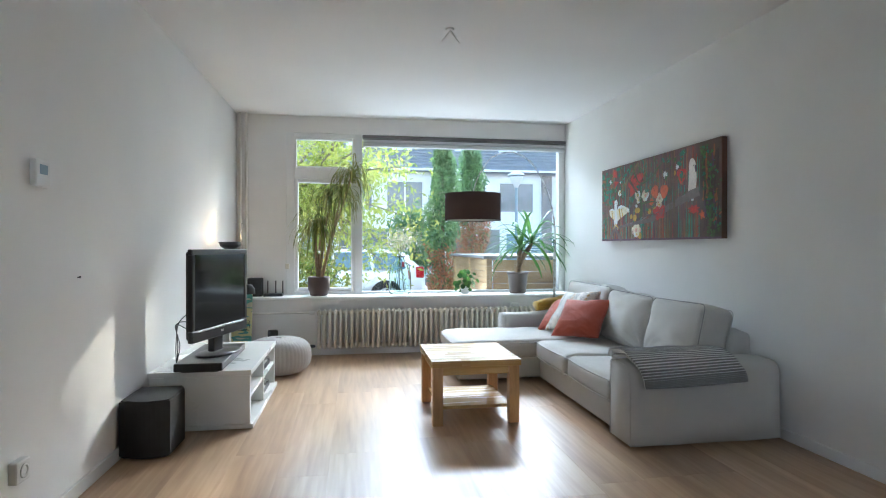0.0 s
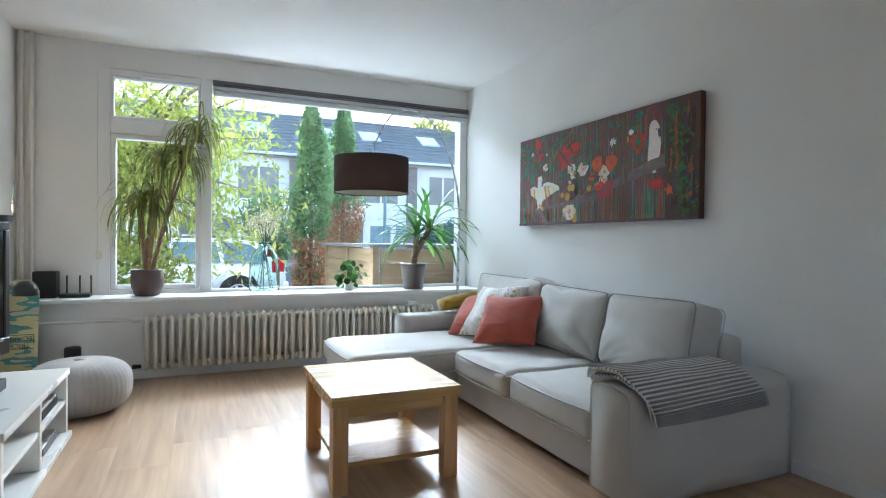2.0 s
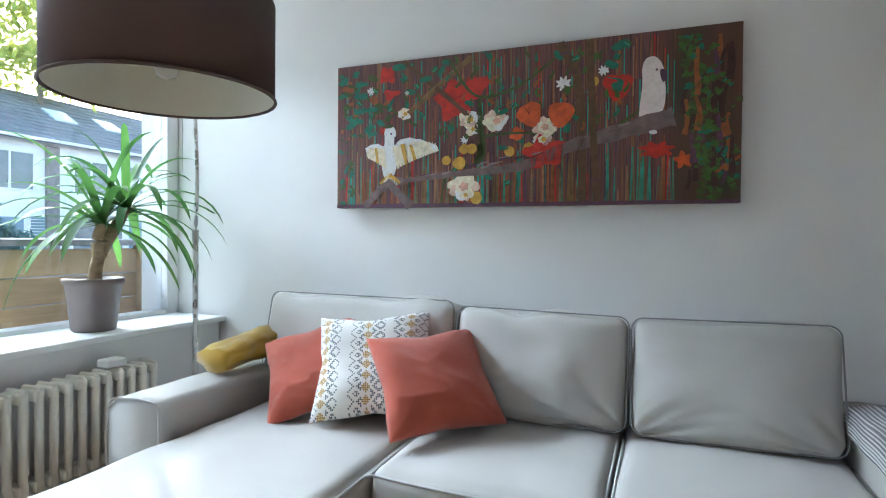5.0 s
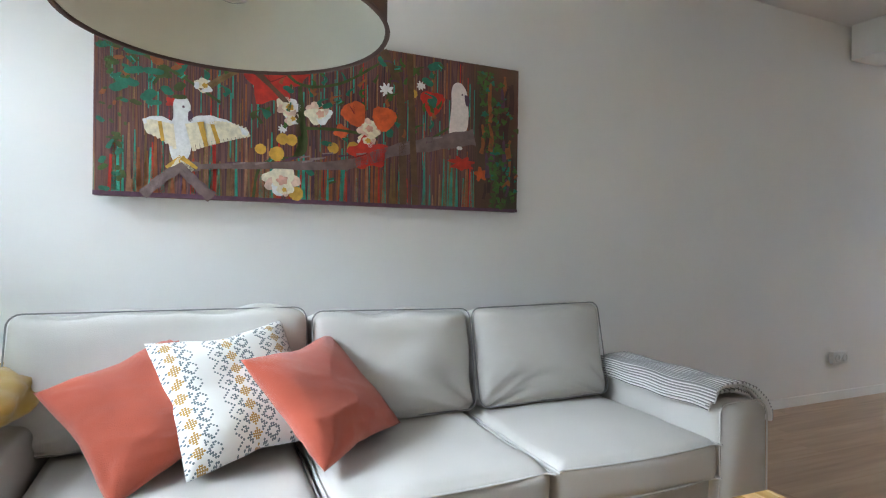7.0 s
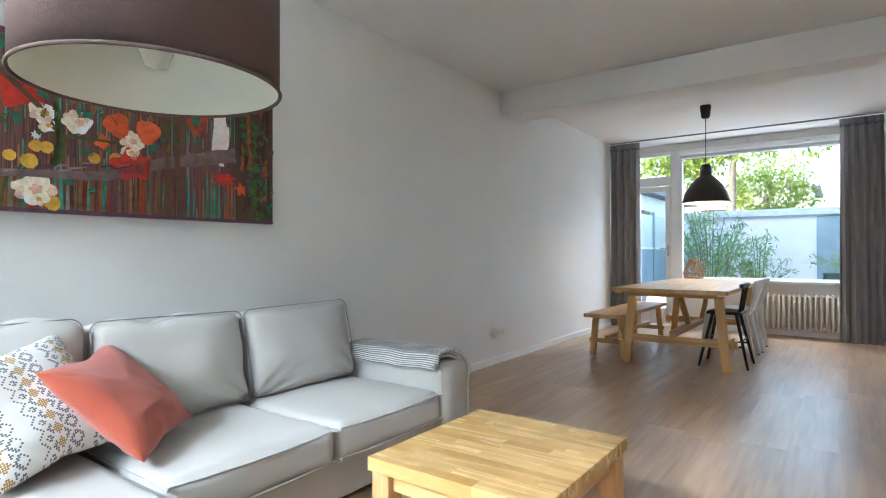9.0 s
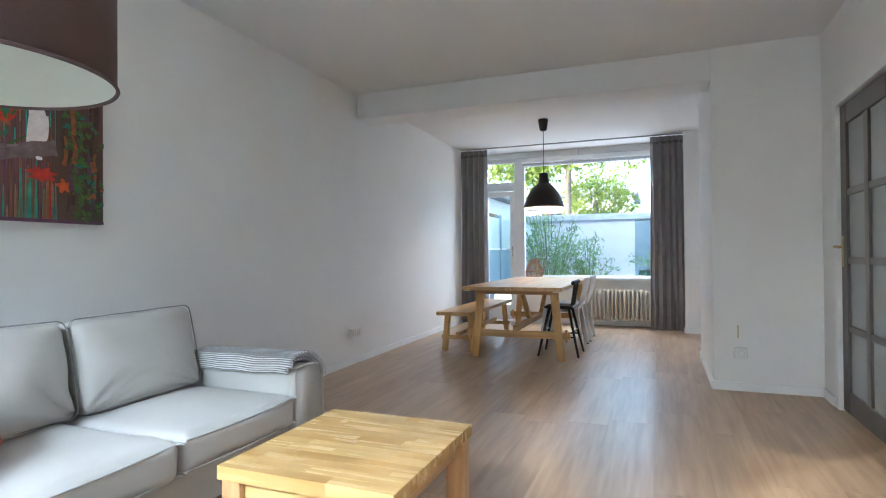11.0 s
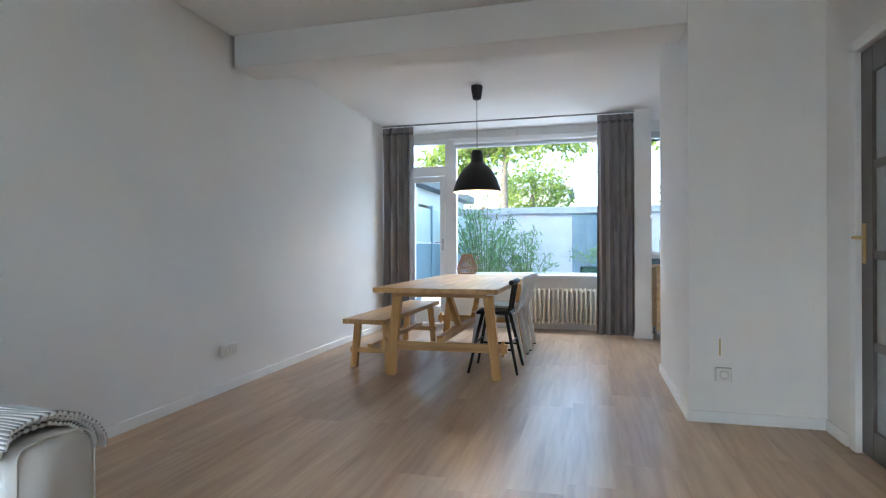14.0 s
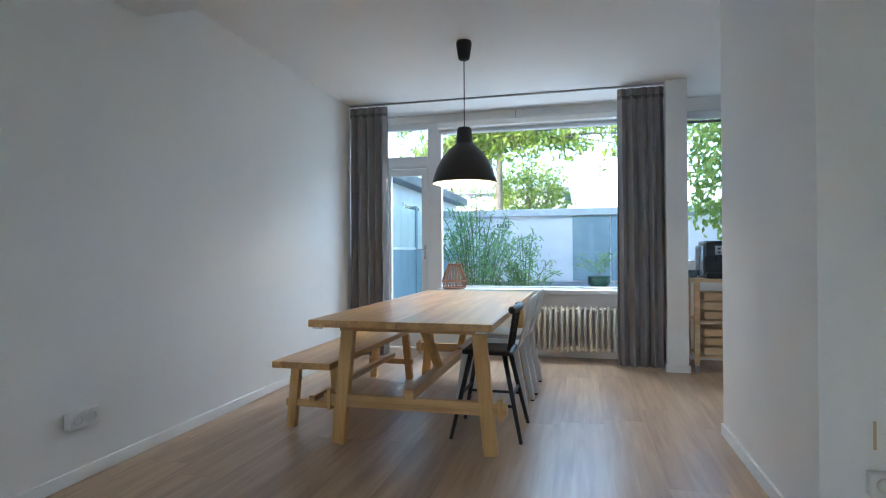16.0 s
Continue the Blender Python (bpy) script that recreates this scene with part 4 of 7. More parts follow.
part("label_frame", boxes((-0.085, 0.085, 0.0318, 0.0345, 0.305, 0.309), (-0.085, 0.085, 0.044, 0.0465, 0.401, 0.405), (-0.085, -0.081, 0.036, 0.042, 0.309, 0.401), (0.081, 0.085, 0.036, 0.042, 0.309, 0.401)), INK, sd)
for tx, z in (("TRICK", 0.33), ("BOARD", 0.378)):
    writing(tx, 0.045, Matrix.Translation((0, lean(z) - 0.0085, z)) @ pose(0, 0, 0, 90, 180, 0) @ pose(0, 0, 0, 7.2, 0, 0), INK, sd)


# ---- window sill, front ----
SOIL = material("potting_soil", (0.03, 0.022, 0.016), 0.95, vary=0.3, scale=40, grain=0.6, grain_scale=150)
CERAMIC_BROWN = material("dark_brown_ceramic", (0.075, 0.045, 0.038), 0.45, vary=0.12, scale=9)
CERAMIC_TAUPE = material("taupe_ceramic", (0.165, 0.132, 0.118), 0.5, vary=0.08, scale=9)
CERAMIC_WHITE = material("white_ceramic", (0.72, 0.72, 0.70), 0.3, vary=0.04, scale=9)
BARK = material("plant_bark", (0.30, 0.21, 0.13), 0.85, vary=0.25, scale=14, grain=0.6, grain_scale=60, stretch=(1, 1, 3))


def leaf_material(name, a, b, rough=0.45):
    m = material(name, a, rough, vary=0.2, scale=8)
    nt = m.node_tree
    bs = nt.nodes["Principled BSDF"]
    geo = nt.nodes.new("ShaderNodeNewGeometry")
    r = nt.nodes.new("ShaderNodeValToRGB")
    r.color_ramp.elements[0].color, r.color_ramp.elements[1].color = (*a, 1), (*b, 1)
    nt.links.new(geo.outputs["Random Per Island"], r.inputs["Fac"])
    nt.links.new(r.outputs["Color"], bs.inputs["Base Color"])
    tr = nt.nodes.new("ShaderNodeBsdfTranslucent")
    nt.links.new(r.outputs["Color"], tr.inputs["Color"])
    mix = nt.nodes.new("ShaderNodeMixShader")
    mix.inputs["Fac"].default_value = 0.45
    out = nt.nodes["Material Output"]
    nt.links.new(bs.outputs["BSDF"], mix.inputs[1])
    nt.links.new(tr.outputs["BSDF"], mix.inputs[2])
    nt.links.new(mix.outputs["Shader"], out.inputs["Surface"])
    return m


LEAF_DRAC = leaf_material("dracaena_leaf", (0.11, 0.15, 0.03), (0.30, 0.27, 0.07))
LEAF_YUCCA = leaf_material("yucca_leaf", (0.038, 0.115, 0.030), (0.115, 0.25, 0.052))
LEAF_PILEA = leaf_material("pilea_leaf", (0.035, 0.09, 0.025), (0.12, 0.24, 0.05))
PETAL = leaf_material("cream_blossom", (0.30, 0.28, 0.16), (0.58, 0.55, 0.40))


def strap_leaf(bm, base, direction, length, width, sag, n=7, fold=0.25):
    """A long narrow leaf that rises along direction and bends down."""
    p, d = Vector(base), Vector(direction).normalized()
    side = d.cross(Vector((0, 0, 1)))
    side = side.normalized() if side.length > 0.05 else Vector((1, 0, 0))
    rows = []
    for i in range(n + 1):
        t = i / n
        w = width * (0.55 + 0.9 * t) * (1 - t) ** 0.55 if t < 1 else 0
        w = max(w, 0.0006)
        up = side.cross(d).normalized()
        rows.append((bm.verts.new(p - side * w + up * w * fold), bm.verts.new(p), bm.verts.new(p + side * w + up * w * fold)))
        p = p + d * (length / n)
        d = (d + Vector((0, 0, -sag * (0.35 + t)))).normalized()
    for a, b in zip(rows, rows[1:]):
        bm.faces.new((a[0], a[1], b[1], b[0]))
        bm.faces.new((a[1], a[2], b[2], b[1]))


rng = random.Random(11)
# dracaena
dr = thing("dracaena", (-0.38, 6.40, 0.63), 0, "tall dracaena with drooping leaves in a dark brown pot", "potted plant")
part("pot", lathe(bmesh.new(), [(0, 0), (0.085, 0), (0.098, 0.012), (0.106, 0.05), (0.118, 0.075), (0.120, 0.205), (0.113, 0.21), (0.108, 0.185), (0, 0.185)], 32), CERAMIC_BROWN, dr, smooth=True)
part("soil", lathe(bmesh.new(), [(0, 0.192), (0.109, 0.187)], 20), SOIL, dr)
heads = []
for k, (a, b, c) in enumerate((((-0.01, 0.01, 0.18), (-0.03, 0.0, 0.42), (-0.04, 0.01, 0.74)), ((0.02, 0.0, 0.18), (0.0, 0.02, 0.45), (0.04, 0.0, 0.80)), ((0.03, 0.01, 0.18), (0.12, 0.0, 0.58), (0.25, 0.0, 1.12)), ((0.03, -0.02, 0.18), (0.15, -0.03, 0.65), (0.37, -0.03, 1.36)), ((0.0, -0.02, 0.18), (0.05, -0.03, 0.55), (0.12, -0.02, 1.08)))):
    part("stem", tube(bmesh.new(), spline([a, b, c], 6), [0.020 - 0.0007 * i * (1 + 0.2 * k) for i in range(13)], 8), BARK, dr, smooth=True)
    heads.append(Vector(c))
for h in heads:
    bm = bmesh.new()
    for k in range(85):
        a = rng.uniform(0, 6.283)
        el = rng.uniform(-0.1, 1.2)
        d = (math.cos(a) * math.cos(el) * 0.6, math.sin(a) * math.cos(el) * 0.45, math.sin(el))
        strap_leaf(bm, h - Vector((0, 0, rng.uniform(0, 0.12))), d, rng.uniform(0.30, 0.52), 0.0095, rng.uniform(0.75, 1.25), 8)
    part("leaves", bm, LEAF_DRAC, dr, smooth=True)

# vase with blossom
vs = thing("glass_vase", (0.52, 6.39, 0.63), 0, "tall clear glass bottle vase holding cream blossom", "vase")
VGLASS = glass_material("clear_vase_glass", (0.86, 0.96, 0.95), 0.0, 1.20)
part("glass", lathe(bmesh.new(), [(0.0, 0.004), (0.105, 0.004), (0.125, 0.02), (0.128, 0.06), (0.124, 0.24), (0.105, 0.33), (0.055, 0.39), (0.048, 0.415), (0.056, 0.43), (0.053, 0.432), (0.045, 0.415), (0.052, 0.388), (0.10, 0.327), (0.120, 0.24), (0.124, 0.06), (0.121, 0.024), (0.0, 0.012)], 40), VGLASS, vs, smooth=True)
vs.children[0].visible_shadow = False
bq = thing("blossom_bunch", (0.52, 6.39, 0.65), 0, "bunch of dried cream blossom on long stems", "flowers")
bm = bmesh.new()
tips = []
for k in range(8):
    a = 6.283 * k / 8 + rng.uniform(-0.3, 0.3)
    tip = Vector((0.13 * math.cos(a) * rng.uniform(0.3, 1), 0.07 * math.sin(a), rng.uniform(0.50, 0.66)))
    tube(bm, spline([(-0.07 * math.cos(a), -0.06 * math.sin(a), 0.005), (0.0, 0.0, 0.36), tip], 5), 0.0025, 5)
    tips.append(tip)
part("stem", bm, material("green_stem", (0.07, 0.10, 0.04), 0.7), bq)
bm = bmesh.new()
for tip in tips:
    for k in range(95):
        c = tip + Vector((rng.gauss(0, 0.068), rng.gauss(0, 0.05), rng.gauss(0.02, 0.060)))
        r = rng.uniform(0.005, 0.010)
        n = Vector((rng.gauss(0, 1), rng.gauss(0, 1), rng.gauss(0, 1))).normalized()
        s = n.orthogonal().normalized()
        t = n.cross(s)
        bm.faces.new([bm.verts.new(c + r * (s * math.cos(q * 1.2566) + t * math.sin(q * 1.2566))) for q in range(5)])
part("blossom", bm, PETAL, bq)
part("tag", box(bmesh.new(), 0.015, 0.045, -0.055, -0.053, 0.29, 0.35), material("red_tag", (0.45, 0.06, 0.07), 0.6), bq, "small red paper tag")

# pilea
pi = thing("pilea", (1.27, 6.39, 0.63), 0, "small pilea with round leaves in a white pot", "potted plant")
part("pot", lathe(bmesh.new(), [(0, 0), (0.038, 0), (0.044, 0.01), (0.052, 0.085), (0.048, 0.087), (0.043, 0.075), (0, 0.075)], 24), CERAMIC_WHITE, pi, smooth=True)
bm, bs = bmesh.new(), bmesh.new()
for k in range(58):
    a, r = rng.uniform(0, 6.283), rng.uniform(0.03, 0.155)
    c = Vector((r * math.cos(a), r * 0.8 * math.sin(a), rng.uniform(0.08, 0.30) - r * 0.5))
    tube(bs, spline([(0, 0, 0.08), c * 0.5 + Vector((0, 0, 0.09)), c], 4), 0.0016, 4)
    n = (Vector((math.cos(a), math.sin(a), 0.0)) * 0.8 + Vector((rng.gauss(0, 0.3), -0.4, rng.uniform(0.1, 0.9)))).normalized()
    s = n.orthogonal().normalized()
    t = n.cross(s)
    q = rng.uniform(0.020, 0.033)
    mid = bm.verts.new(c - n * 0.004)
    ring = [bm.verts.new(c + q * (s * math.cos(j * 0.628) + t * math.sin(j * 0.628))) for j in range(10)]
    for j in range(10):
        bm.faces.new((mid, ring[j], ring[(j + 1) % 10]))
part("leaves", bm, LEAF_PILEA, pi, smooth=True)
part("stem", bs, material("pilea_stem", (0.10, 0.14, 0.05), 0.6), pi)

# yucca
yu = thing("yucca", (1.90, 6.39, 0.63), 0, "yucca with arching sword leaves in a taupe pot", "potted plant")
part("pot", lathe(bmesh.new(), [(0, 0), (0.088, 0), (0.094, 0.008), (0.118, 0.215), (0.128, 0.22), (0.130, 0.245), (0.122, 0.247), (0.112, 0.215), (0, 0.21)], 32), CERAMIC_TAUPE, yu, smooth=True)
part("soil", lathe(bmesh.new(), [(0, 0.225), (0.113, 0.218)], 20), SOIL, yu)
heads = []
for a, b, c in (((0.0, 0.0, 0.21), (0.02, 0.0, 0.33), (0.08, -0.01, 0.44)), ((0.06, 0.0, 0.42), (0.12, 0.0, 0.50), (0.17, 0.0, 0.58)), ((0.03, 0.0, 0.34), (0.02, 0.0, 0.43), (0.04, 0.0, 0.50))):
    part("stem", tube(bmesh.new(), spline([a, b, c], 6), [0.034 - 0.001 * i for i in range(13)], 10), BARK, yu, smooth=True)
    heads.append(Vector(c))
for h, n in ((heads[1], 30), (heads[2], 24)):
    bm = bmesh.new()
    for k in range(n):
        a = 2.4 * k + rng.uniform(-0.2, 0.2)
        el = -0.2 + 1.4 * (k / n) ** 1.2
        d = (math.cos(a) * math.cos(el), math.sin(a) * math.cos(el) * 0.5, math.sin(el))
        strap_leaf(bm, h, d, rng.uniform(0.42, 0.64), 0.029, rng.uniform(0.12, 0.34), 10)
    part("leaves", bm, LEAF_YUCCA, yu, smooth=True)

sp = thing("speaker", (-1.06, 6.42, 0.63), 0, "black box speaker on the window sill", "speaker")
part("body", box(bmesh.new(), -0.075, 0.075, -0.06, 0.06, 0, 0.20, 0.004), BLACK_MATT, sp)
ro = thing("router", (-0.865, 6.41, 0.63), 0, "black router with three aerials on the sill", "router")
part("body", box(bmesh.new(), -0.10, 0.10, -0.07, 0.07, 0, 0.028, 0.006), BLACK_PLASTIC, ro)
for x in (-0.07, 0.015, 0.09):
    part("aerial", box(bmesh.new(), x - 0.006, x + 0.006, 0.05, 0.056, 0.02, 0.165, 0.002), BLACK_PLASTIC, ro)


# ---- radiators ----
def radiator(name, x0, n, pitch, y, z0, z1, side, label):
    """A column radiator: each section has two tubes joined at top and bottom."""
    r = thing(name, (x0, y, z0), 0, label, "radiator")
    h = z1 - z0
    bm = bmesh.new()
    for yy in (-0.042, 0.042):
        tube(bm, [(0, yy, 0.02), (0, yy, h - 0.02)], 0.0162, 8)
    for zz in (0.035, h - 0.035):
        box(bm, -0.021, 0.021, -0.052, 0.052, zz - 0.024, zz + 0.024, 0.012, 2)
    box(bm, -0.010, 0.010, -0.050, 0.050, h - 0.03, h, 0.008, 2)
    box(bm, -0.010, 0.010, -0.050, 0.050, 0, 0.03, 0.008, 2)
    first = part("section", bm, RADIATOR, r, smooth=True)
    for k in range(1, n):
        ob = new("section", first.data)
        ob.parent = r
        ob.location.x = k * pitch
    bm = bmesh.new()
    for zz in (0.035, h - 0.035):
        tube(bm, [(0, 0, zz), ((n - 1) * pitch, 0, zz)], 0.02, 8)
    part("header", bm, RADIATOR, r, smooth=True)
    for k in (1, n // 2, n - 2):
        part("bracket", boxes((k * pitch - 0.03, k * pitch - 0.02, min(0.03 * side, 0.085 * side), max(0.03 * side, 0.085 * side), 0.05, h - 0.08)), RADIATOR, r)
    return r


ra = radiator("radiator", -0.36, 42, 0.0568, 6.13, 0.085, 0.50, 1, "long cream column radiator under the front window")
part("valve", rod(bmesh.new(), (-0.10, 0, 0.385), (-0.04, 0, 0.385), 0.022, 0.018, 14), CERAMIC_WHITE, ra, "white valve cap")
part("valve", rod(bmesh.new(), (-0.10, 0, 0.03), (-0.04, 0, 0.03), 0.018, 0.014, 12), BLACK_PLASTIC, ra, "dark lower valve")
part("thermostat", box(bmesh.new(), 2.10, 2.19, -0.04, 0.03, 0.42, 0.455, 0.006), CERAMIC_WHITE, ra, "white evaporator meter")
PIPE = material("painted_pipe", (0.72, 0.70, 0.66), 0.4, vary=0.04, scale=5)
structure("heating_pipe", tube(bmesh.new(), [(-1.24, 6.13, 0.47), (-0.46, 6.13, 0.47)], 0.010, 10), PIPE, "white heating pipe", "pipe")
structure("heating_pipe_low", tube(bmesh.new(), [(-1.24, 6.13, 0.115), (-0.46, 6.13, 0.115)], 0.010, 10), PIPE, "white heating pipe", "pipe")
for x in (-1.235, -1.17):
    structure("riser_pipe", tube(bmesh.new(), [(x, 6.50, 0.631), (x, 6.50, H)], 0.016, 10), PIPE, "cream painted riser pipe", "pipe")
radiator("radiator", -0.44, 22, 0.0568, -2.68, 0.08, 0.54, -1, "cream column radiator under the garden window")


# ---- blinds ----
BLIND = material("grey_blind", (0.55, 0.56, 0.57), 0.7, vary=0.04, scale=9)
BLIND_DARK = material("dark_blind_rail", (0.13, 0.12, 0.12), 0.5)
bl = thing("roman_blind", (0, 0, 0), 0, "pulled-up grey blind with dark rails", "blind")
part("head_rail", box(bmesh.new(), 0.10, 2.535, 6.495, 6.55, 2.41, 2.445, 0.004), BLIND_DARK, bl)
for z in (2.385, 2.335):
    part("fold", box(bmesh.new(), 0.105, 2.53, 6.49, 6.545, z - 0.022, z + 0.022, 0.012, 2), BLIND, bl)
part("bottom_rail", box(bmesh.new(), 0.105, 2.53, 6.485, 6.54, 2.392, 2.402, 0.002), BLIND_DARK, bl)
part("chain", tube(bmesh.new(), [(2.505, 6.48, 2.40), (2.505, 6.48, 1.45)], 0.002, 5), STEEL, bl)
b2 = thing("roller_blind", (0, 0, 0), 0, "white rolled-up blind above the garden window", "blind")
part("cassette", box(bmesh.new(), -0.45, 1.83, -2.95, -2.86, 2.475, 2.545, 0.012, 2), PAINT, b2)
part("bottom_bar", box(bmesh.new(), -0.44, 1.82, -2.94, -2.925, 2.435, 2.465, 0.004), BLIND, b2)
part("cord", tube(bmesh.new(), [(0.95, -2.86, 2.62), (0.95, -2.86, 2.54)], 0.002, 5), BLIND_DARK, b2)
b3 = thing("kitchen_blind", (0, 0, 0), 0, "rolled-up grey blind above the kitchen window", "blind")
part("cassette", box(bmesh.new(), -2.3, -0.68, -2.955, -2.89, 2.42, 2.50, 0.012, 2), BLIND, b3)
part("bottom_bar", box(bmesh.new(), -2.3, -0.68, -2.95, -2.93, 2.385, 2.412, 0.004), BLIND_DARK, b3)


# ---- arc lamp ----
al = thing("arc_lamp", (2.25, 6.12, 0), 0, "brushed steel arc floor lamp with a brown drum shade", "floor lamp")
LX, LY = 1.062 - 2.25, 5.00 - 6.12
part("base", lathe(bmesh.new(), [(0, 0), (0.105, 0), (0.11, 0.008), (0.105, 0.03), (0.02, 0.034), (0, 0.034)], 36), STEEL, al, smooth=True)
part("pole", rod(bmesh.new(), (0, 0, 0.03), (0, 0, 1.07), 0.014), STEEL, al)
part("joint", rod(bmesh.new(), (0, 0, 1.05), (0, 0, 1.11), 0.017), STEEL, al)
arc = spline([(0, 0, 1.08), (0.0, -0.01, 1.40), (0.09 * LX, 0.09 * LY, 1.75), (0.30 * LX, 0.30 * LY, 2.03), (0.55 * LX, 0.55 * LY, 2.115), (0.80 * LX, 0.80 * LY, 2.02), (0.95 * LX, 0.95 * LY, 1.80), (LX, LY, 1.641)], 8)
part("arm", tube(bmesh.new(), arc, [0.010 - 0.00008 * i for i in range(len(arc))], 10), STEEL, al, smooth=True)
R = 0.25
SHADE = material("brown_linen_shade", (0.095, 0.058, 0.052), 0.85, vary=0.06, scale=12, grain=0.3, grain_scale=300)
SHADE_IN = material("cream_shade_lining", (0.70, 0.70, 0.62), 0.7, vary=0.02, scale=6)
part("shade", lathe(bmesh.new(), [(R - 0.003, 1.412), (R, 1.410), (R, 1.645), (R - 0.003, 1.645)], 72, (LX, LY, 0)), SHADE, al, smooth=True)
part("lining", lathe(bmesh.new(), [(R - 0.0035, 1.413), (R - 0.0035, 1.644)], 72, (LX, LY, 0)), SHADE_IN, al, "cream inner lining", True)
part("rim", tube(bmesh.new(), [(LX + (R + 0.001) * math.cos(k * 6.2832 / 72), LY + (R + 0.001) * math.sin(k * 6.2832 / 72), 1.411) for k in range(73)], 0.004, 6), SHADE, al, smooth=True)
part("diffuser", lathe(bmesh.new(), [(0.0, 1.630), (R - 0.006, 1.630), (R - 0.006, 1.636), (0.0, 1.636)], 48, (LX, LY, 0)), SHADE_IN, al)
part("socket", rod(bmesh.new(), (LX, LY, 1.55), (LX, LY, 1.630), 0.02, 0.02, 16), CERAMIC_WHITE, al)
part("bulb", lathe(bmesh.new(), [(0.012, 1.545), (0.03, 1.51), (0.034, 1.485), (0.022, 1.455), (0, 1.447)], 20, (LX, LY, 0)), glass_material("frosted_bulb", (0.95, 0.95, 0.9), 0.5), al, smooth=True)


# ---- painting ----
def canvas_material():
    """Dark brown ground with thin upright paint runs in teal, orange and rust; mossy green at both ends."""
    m = bpy.data.materials.new("painted_canvas")
    m.use_nodes = True
    nt = m.node_tree
    b = nt.nodes["Principled BSDF"]
    b.inputs["Roughness"].default_value = 0.5
    co = nt.nodes.new("ShaderNodeTexCoord")

    def streaks(scale, stops, shift):
        mp = nt.nodes.new("ShaderNodeMapping")
        mp.inputs["Scale"].default_value, mp.inputs["Location"].default_value = (1, scale, 1.3), (0, shift, shift)
        nt.links.new(co.outputs["Object"], mp.inputs["Vector"])
        n = nt.nodes.new("ShaderNodeTexNoise")
        n.inputs["Scale"].default_value, n.inputs["Detail"].default_value = 1.0, 3
        nt.links.new(mp.outputs["Vector"], n.inputs["Vector"])
        r = nt.nodes.new("ShaderNodeValToRGB")
        e = r.color_ramp.elements
        e[0].position, e[0].color = stops[0][0], (*stops[0][1], 1)
        e[1].position, e[1].color = stops[-1][0], (*stops[-1][1], 1)
        for p, c in stops[1:-1]:
            e.new(p).color = (*c, 1)
        nt.links.new(n.outputs["Fac"], r.inputs["Fac"])
        return r.outputs["Color"]

    a = streaks(60, [(0.30, (0.045, 0.022, 0.036)), (0.40, (0.120, 0.042, 0.034)), (0.47, (0.190, 0.085, 0.070)), (0.53, (0.075, 0.030, 0.046)), (0.59, (0.180, 0.060, 0.040)), (0.66, (0.260, 0.120, 0.045)), (0.73, (0.080, 0.260, 0.200))], 0.0)
    g = streaks(7, [(0.3, (0.018, 0.045, 0.016)), (0.5, (0.080, 0.045, 0.028)), (0.7, (0.130, 0.048, 0.032))], 4.0)
    sep = nt.nodes.new("ShaderNodeSeparateXYZ")
    nt.links.new(co.outputs["Object"], sep.inputs["Vector"])
    r = nt.nodes.new("ShaderNodeMapRange")
    r.inputs["From Min"].default_value, r.inputs["From Max"].default_value = -0.60, -0.70
    nt.links.new(sep.outputs["Y"], r.inputs["Value"])
    mix = nt.nodes.new("ShaderNodeMix")
    mix.data_type = "RGBA"
    nt.links.new(r.outputs["Result"], mix.inputs["Factor"])
    nt.links.new(a, mix.inputs["A"])
    nt.links.new(g, mix.inputs["B"])
    nt.links.new(mix.outputs["Result"], b.inputs["Base Color"])
    n = nt.nodes.new("ShaderNodeTexNoise")
    n.inputs["Scale"].default_value = 90
    nt.links.new(co.outputs["Object"], n.inputs["Vector"])
    bp = nt.nodes.new("ShaderNodeBump")
    bp.inputs["Strength"].default_value, bp.inputs["Distance"].default_value = 0.4, 0.003
    nt.links.new(n.outputs["Fac"], bp.inputs["Height"])
    nt.links.new(bp.outputs["Normal"], b.inputs["Normal"])
    return m


PW, PH = 1.83, 0.712
pt = thing("painting", (2.536, 4.52, 1.584), 0.77, "wide dark jungle painting with red flowers and white birds", "painting")
part("canvas", box(bmesh.new(), -0.022, 0.022, -PW / 2, PW / 2, -PH / 2, PH / 2, 0.003), canvas_material(), pt)


def paint(name, colour, vary=0.25, scale=30):
    return material(name, colour, 0.5, vary=vary, scale=scale, grain=0.5, grain_scale=90)


layer = [0]


def stroke(outline, mat, name, lift=None):
    """A flat patch of paint on the canvas. u runs left to right, v upwards, both 0..1."""
    layer[0] += 1
    x = -0.0225 - (lift if lift is not None else 0.0004 * (layer[0] % 9) + 0.0004)
    bm = bmesh.new()
    vs = [bm.verts.new((x, PW / 2 - u * PW, -PH / 2 + v * PH)) for u, v in outline]
    f = bm.faces.new(vs)
    bmesh.ops.triangulate(bm, faces=[f])
    ex = bmesh.ops.extrude_face_region(bm, geom=bm.faces[:])
    for v in ex["geom"]:
        if isinstance(v, bmesh.types.BMVert):
            v.co.x += 0.0006
    return part(name, bm, mat, pt)


prng = random.Random(21)


def petals(u, v, ru, lobes, depth=0.3, turn=0.0, squash=1.0, n=36):
    asp = PW / PH
    out = []
    for k in range(n):
        a = 2 * math.pi * k / n
        r = ru * (1 - depth * (0.5 + 0.5 * math.cos(lobes * a + turn))) * (1 + 0.07 * prng.uniform(-1, 1))
        out.append((u + r * math.cos(a), v + r * asp * squash * math.sin(a)))
    return out


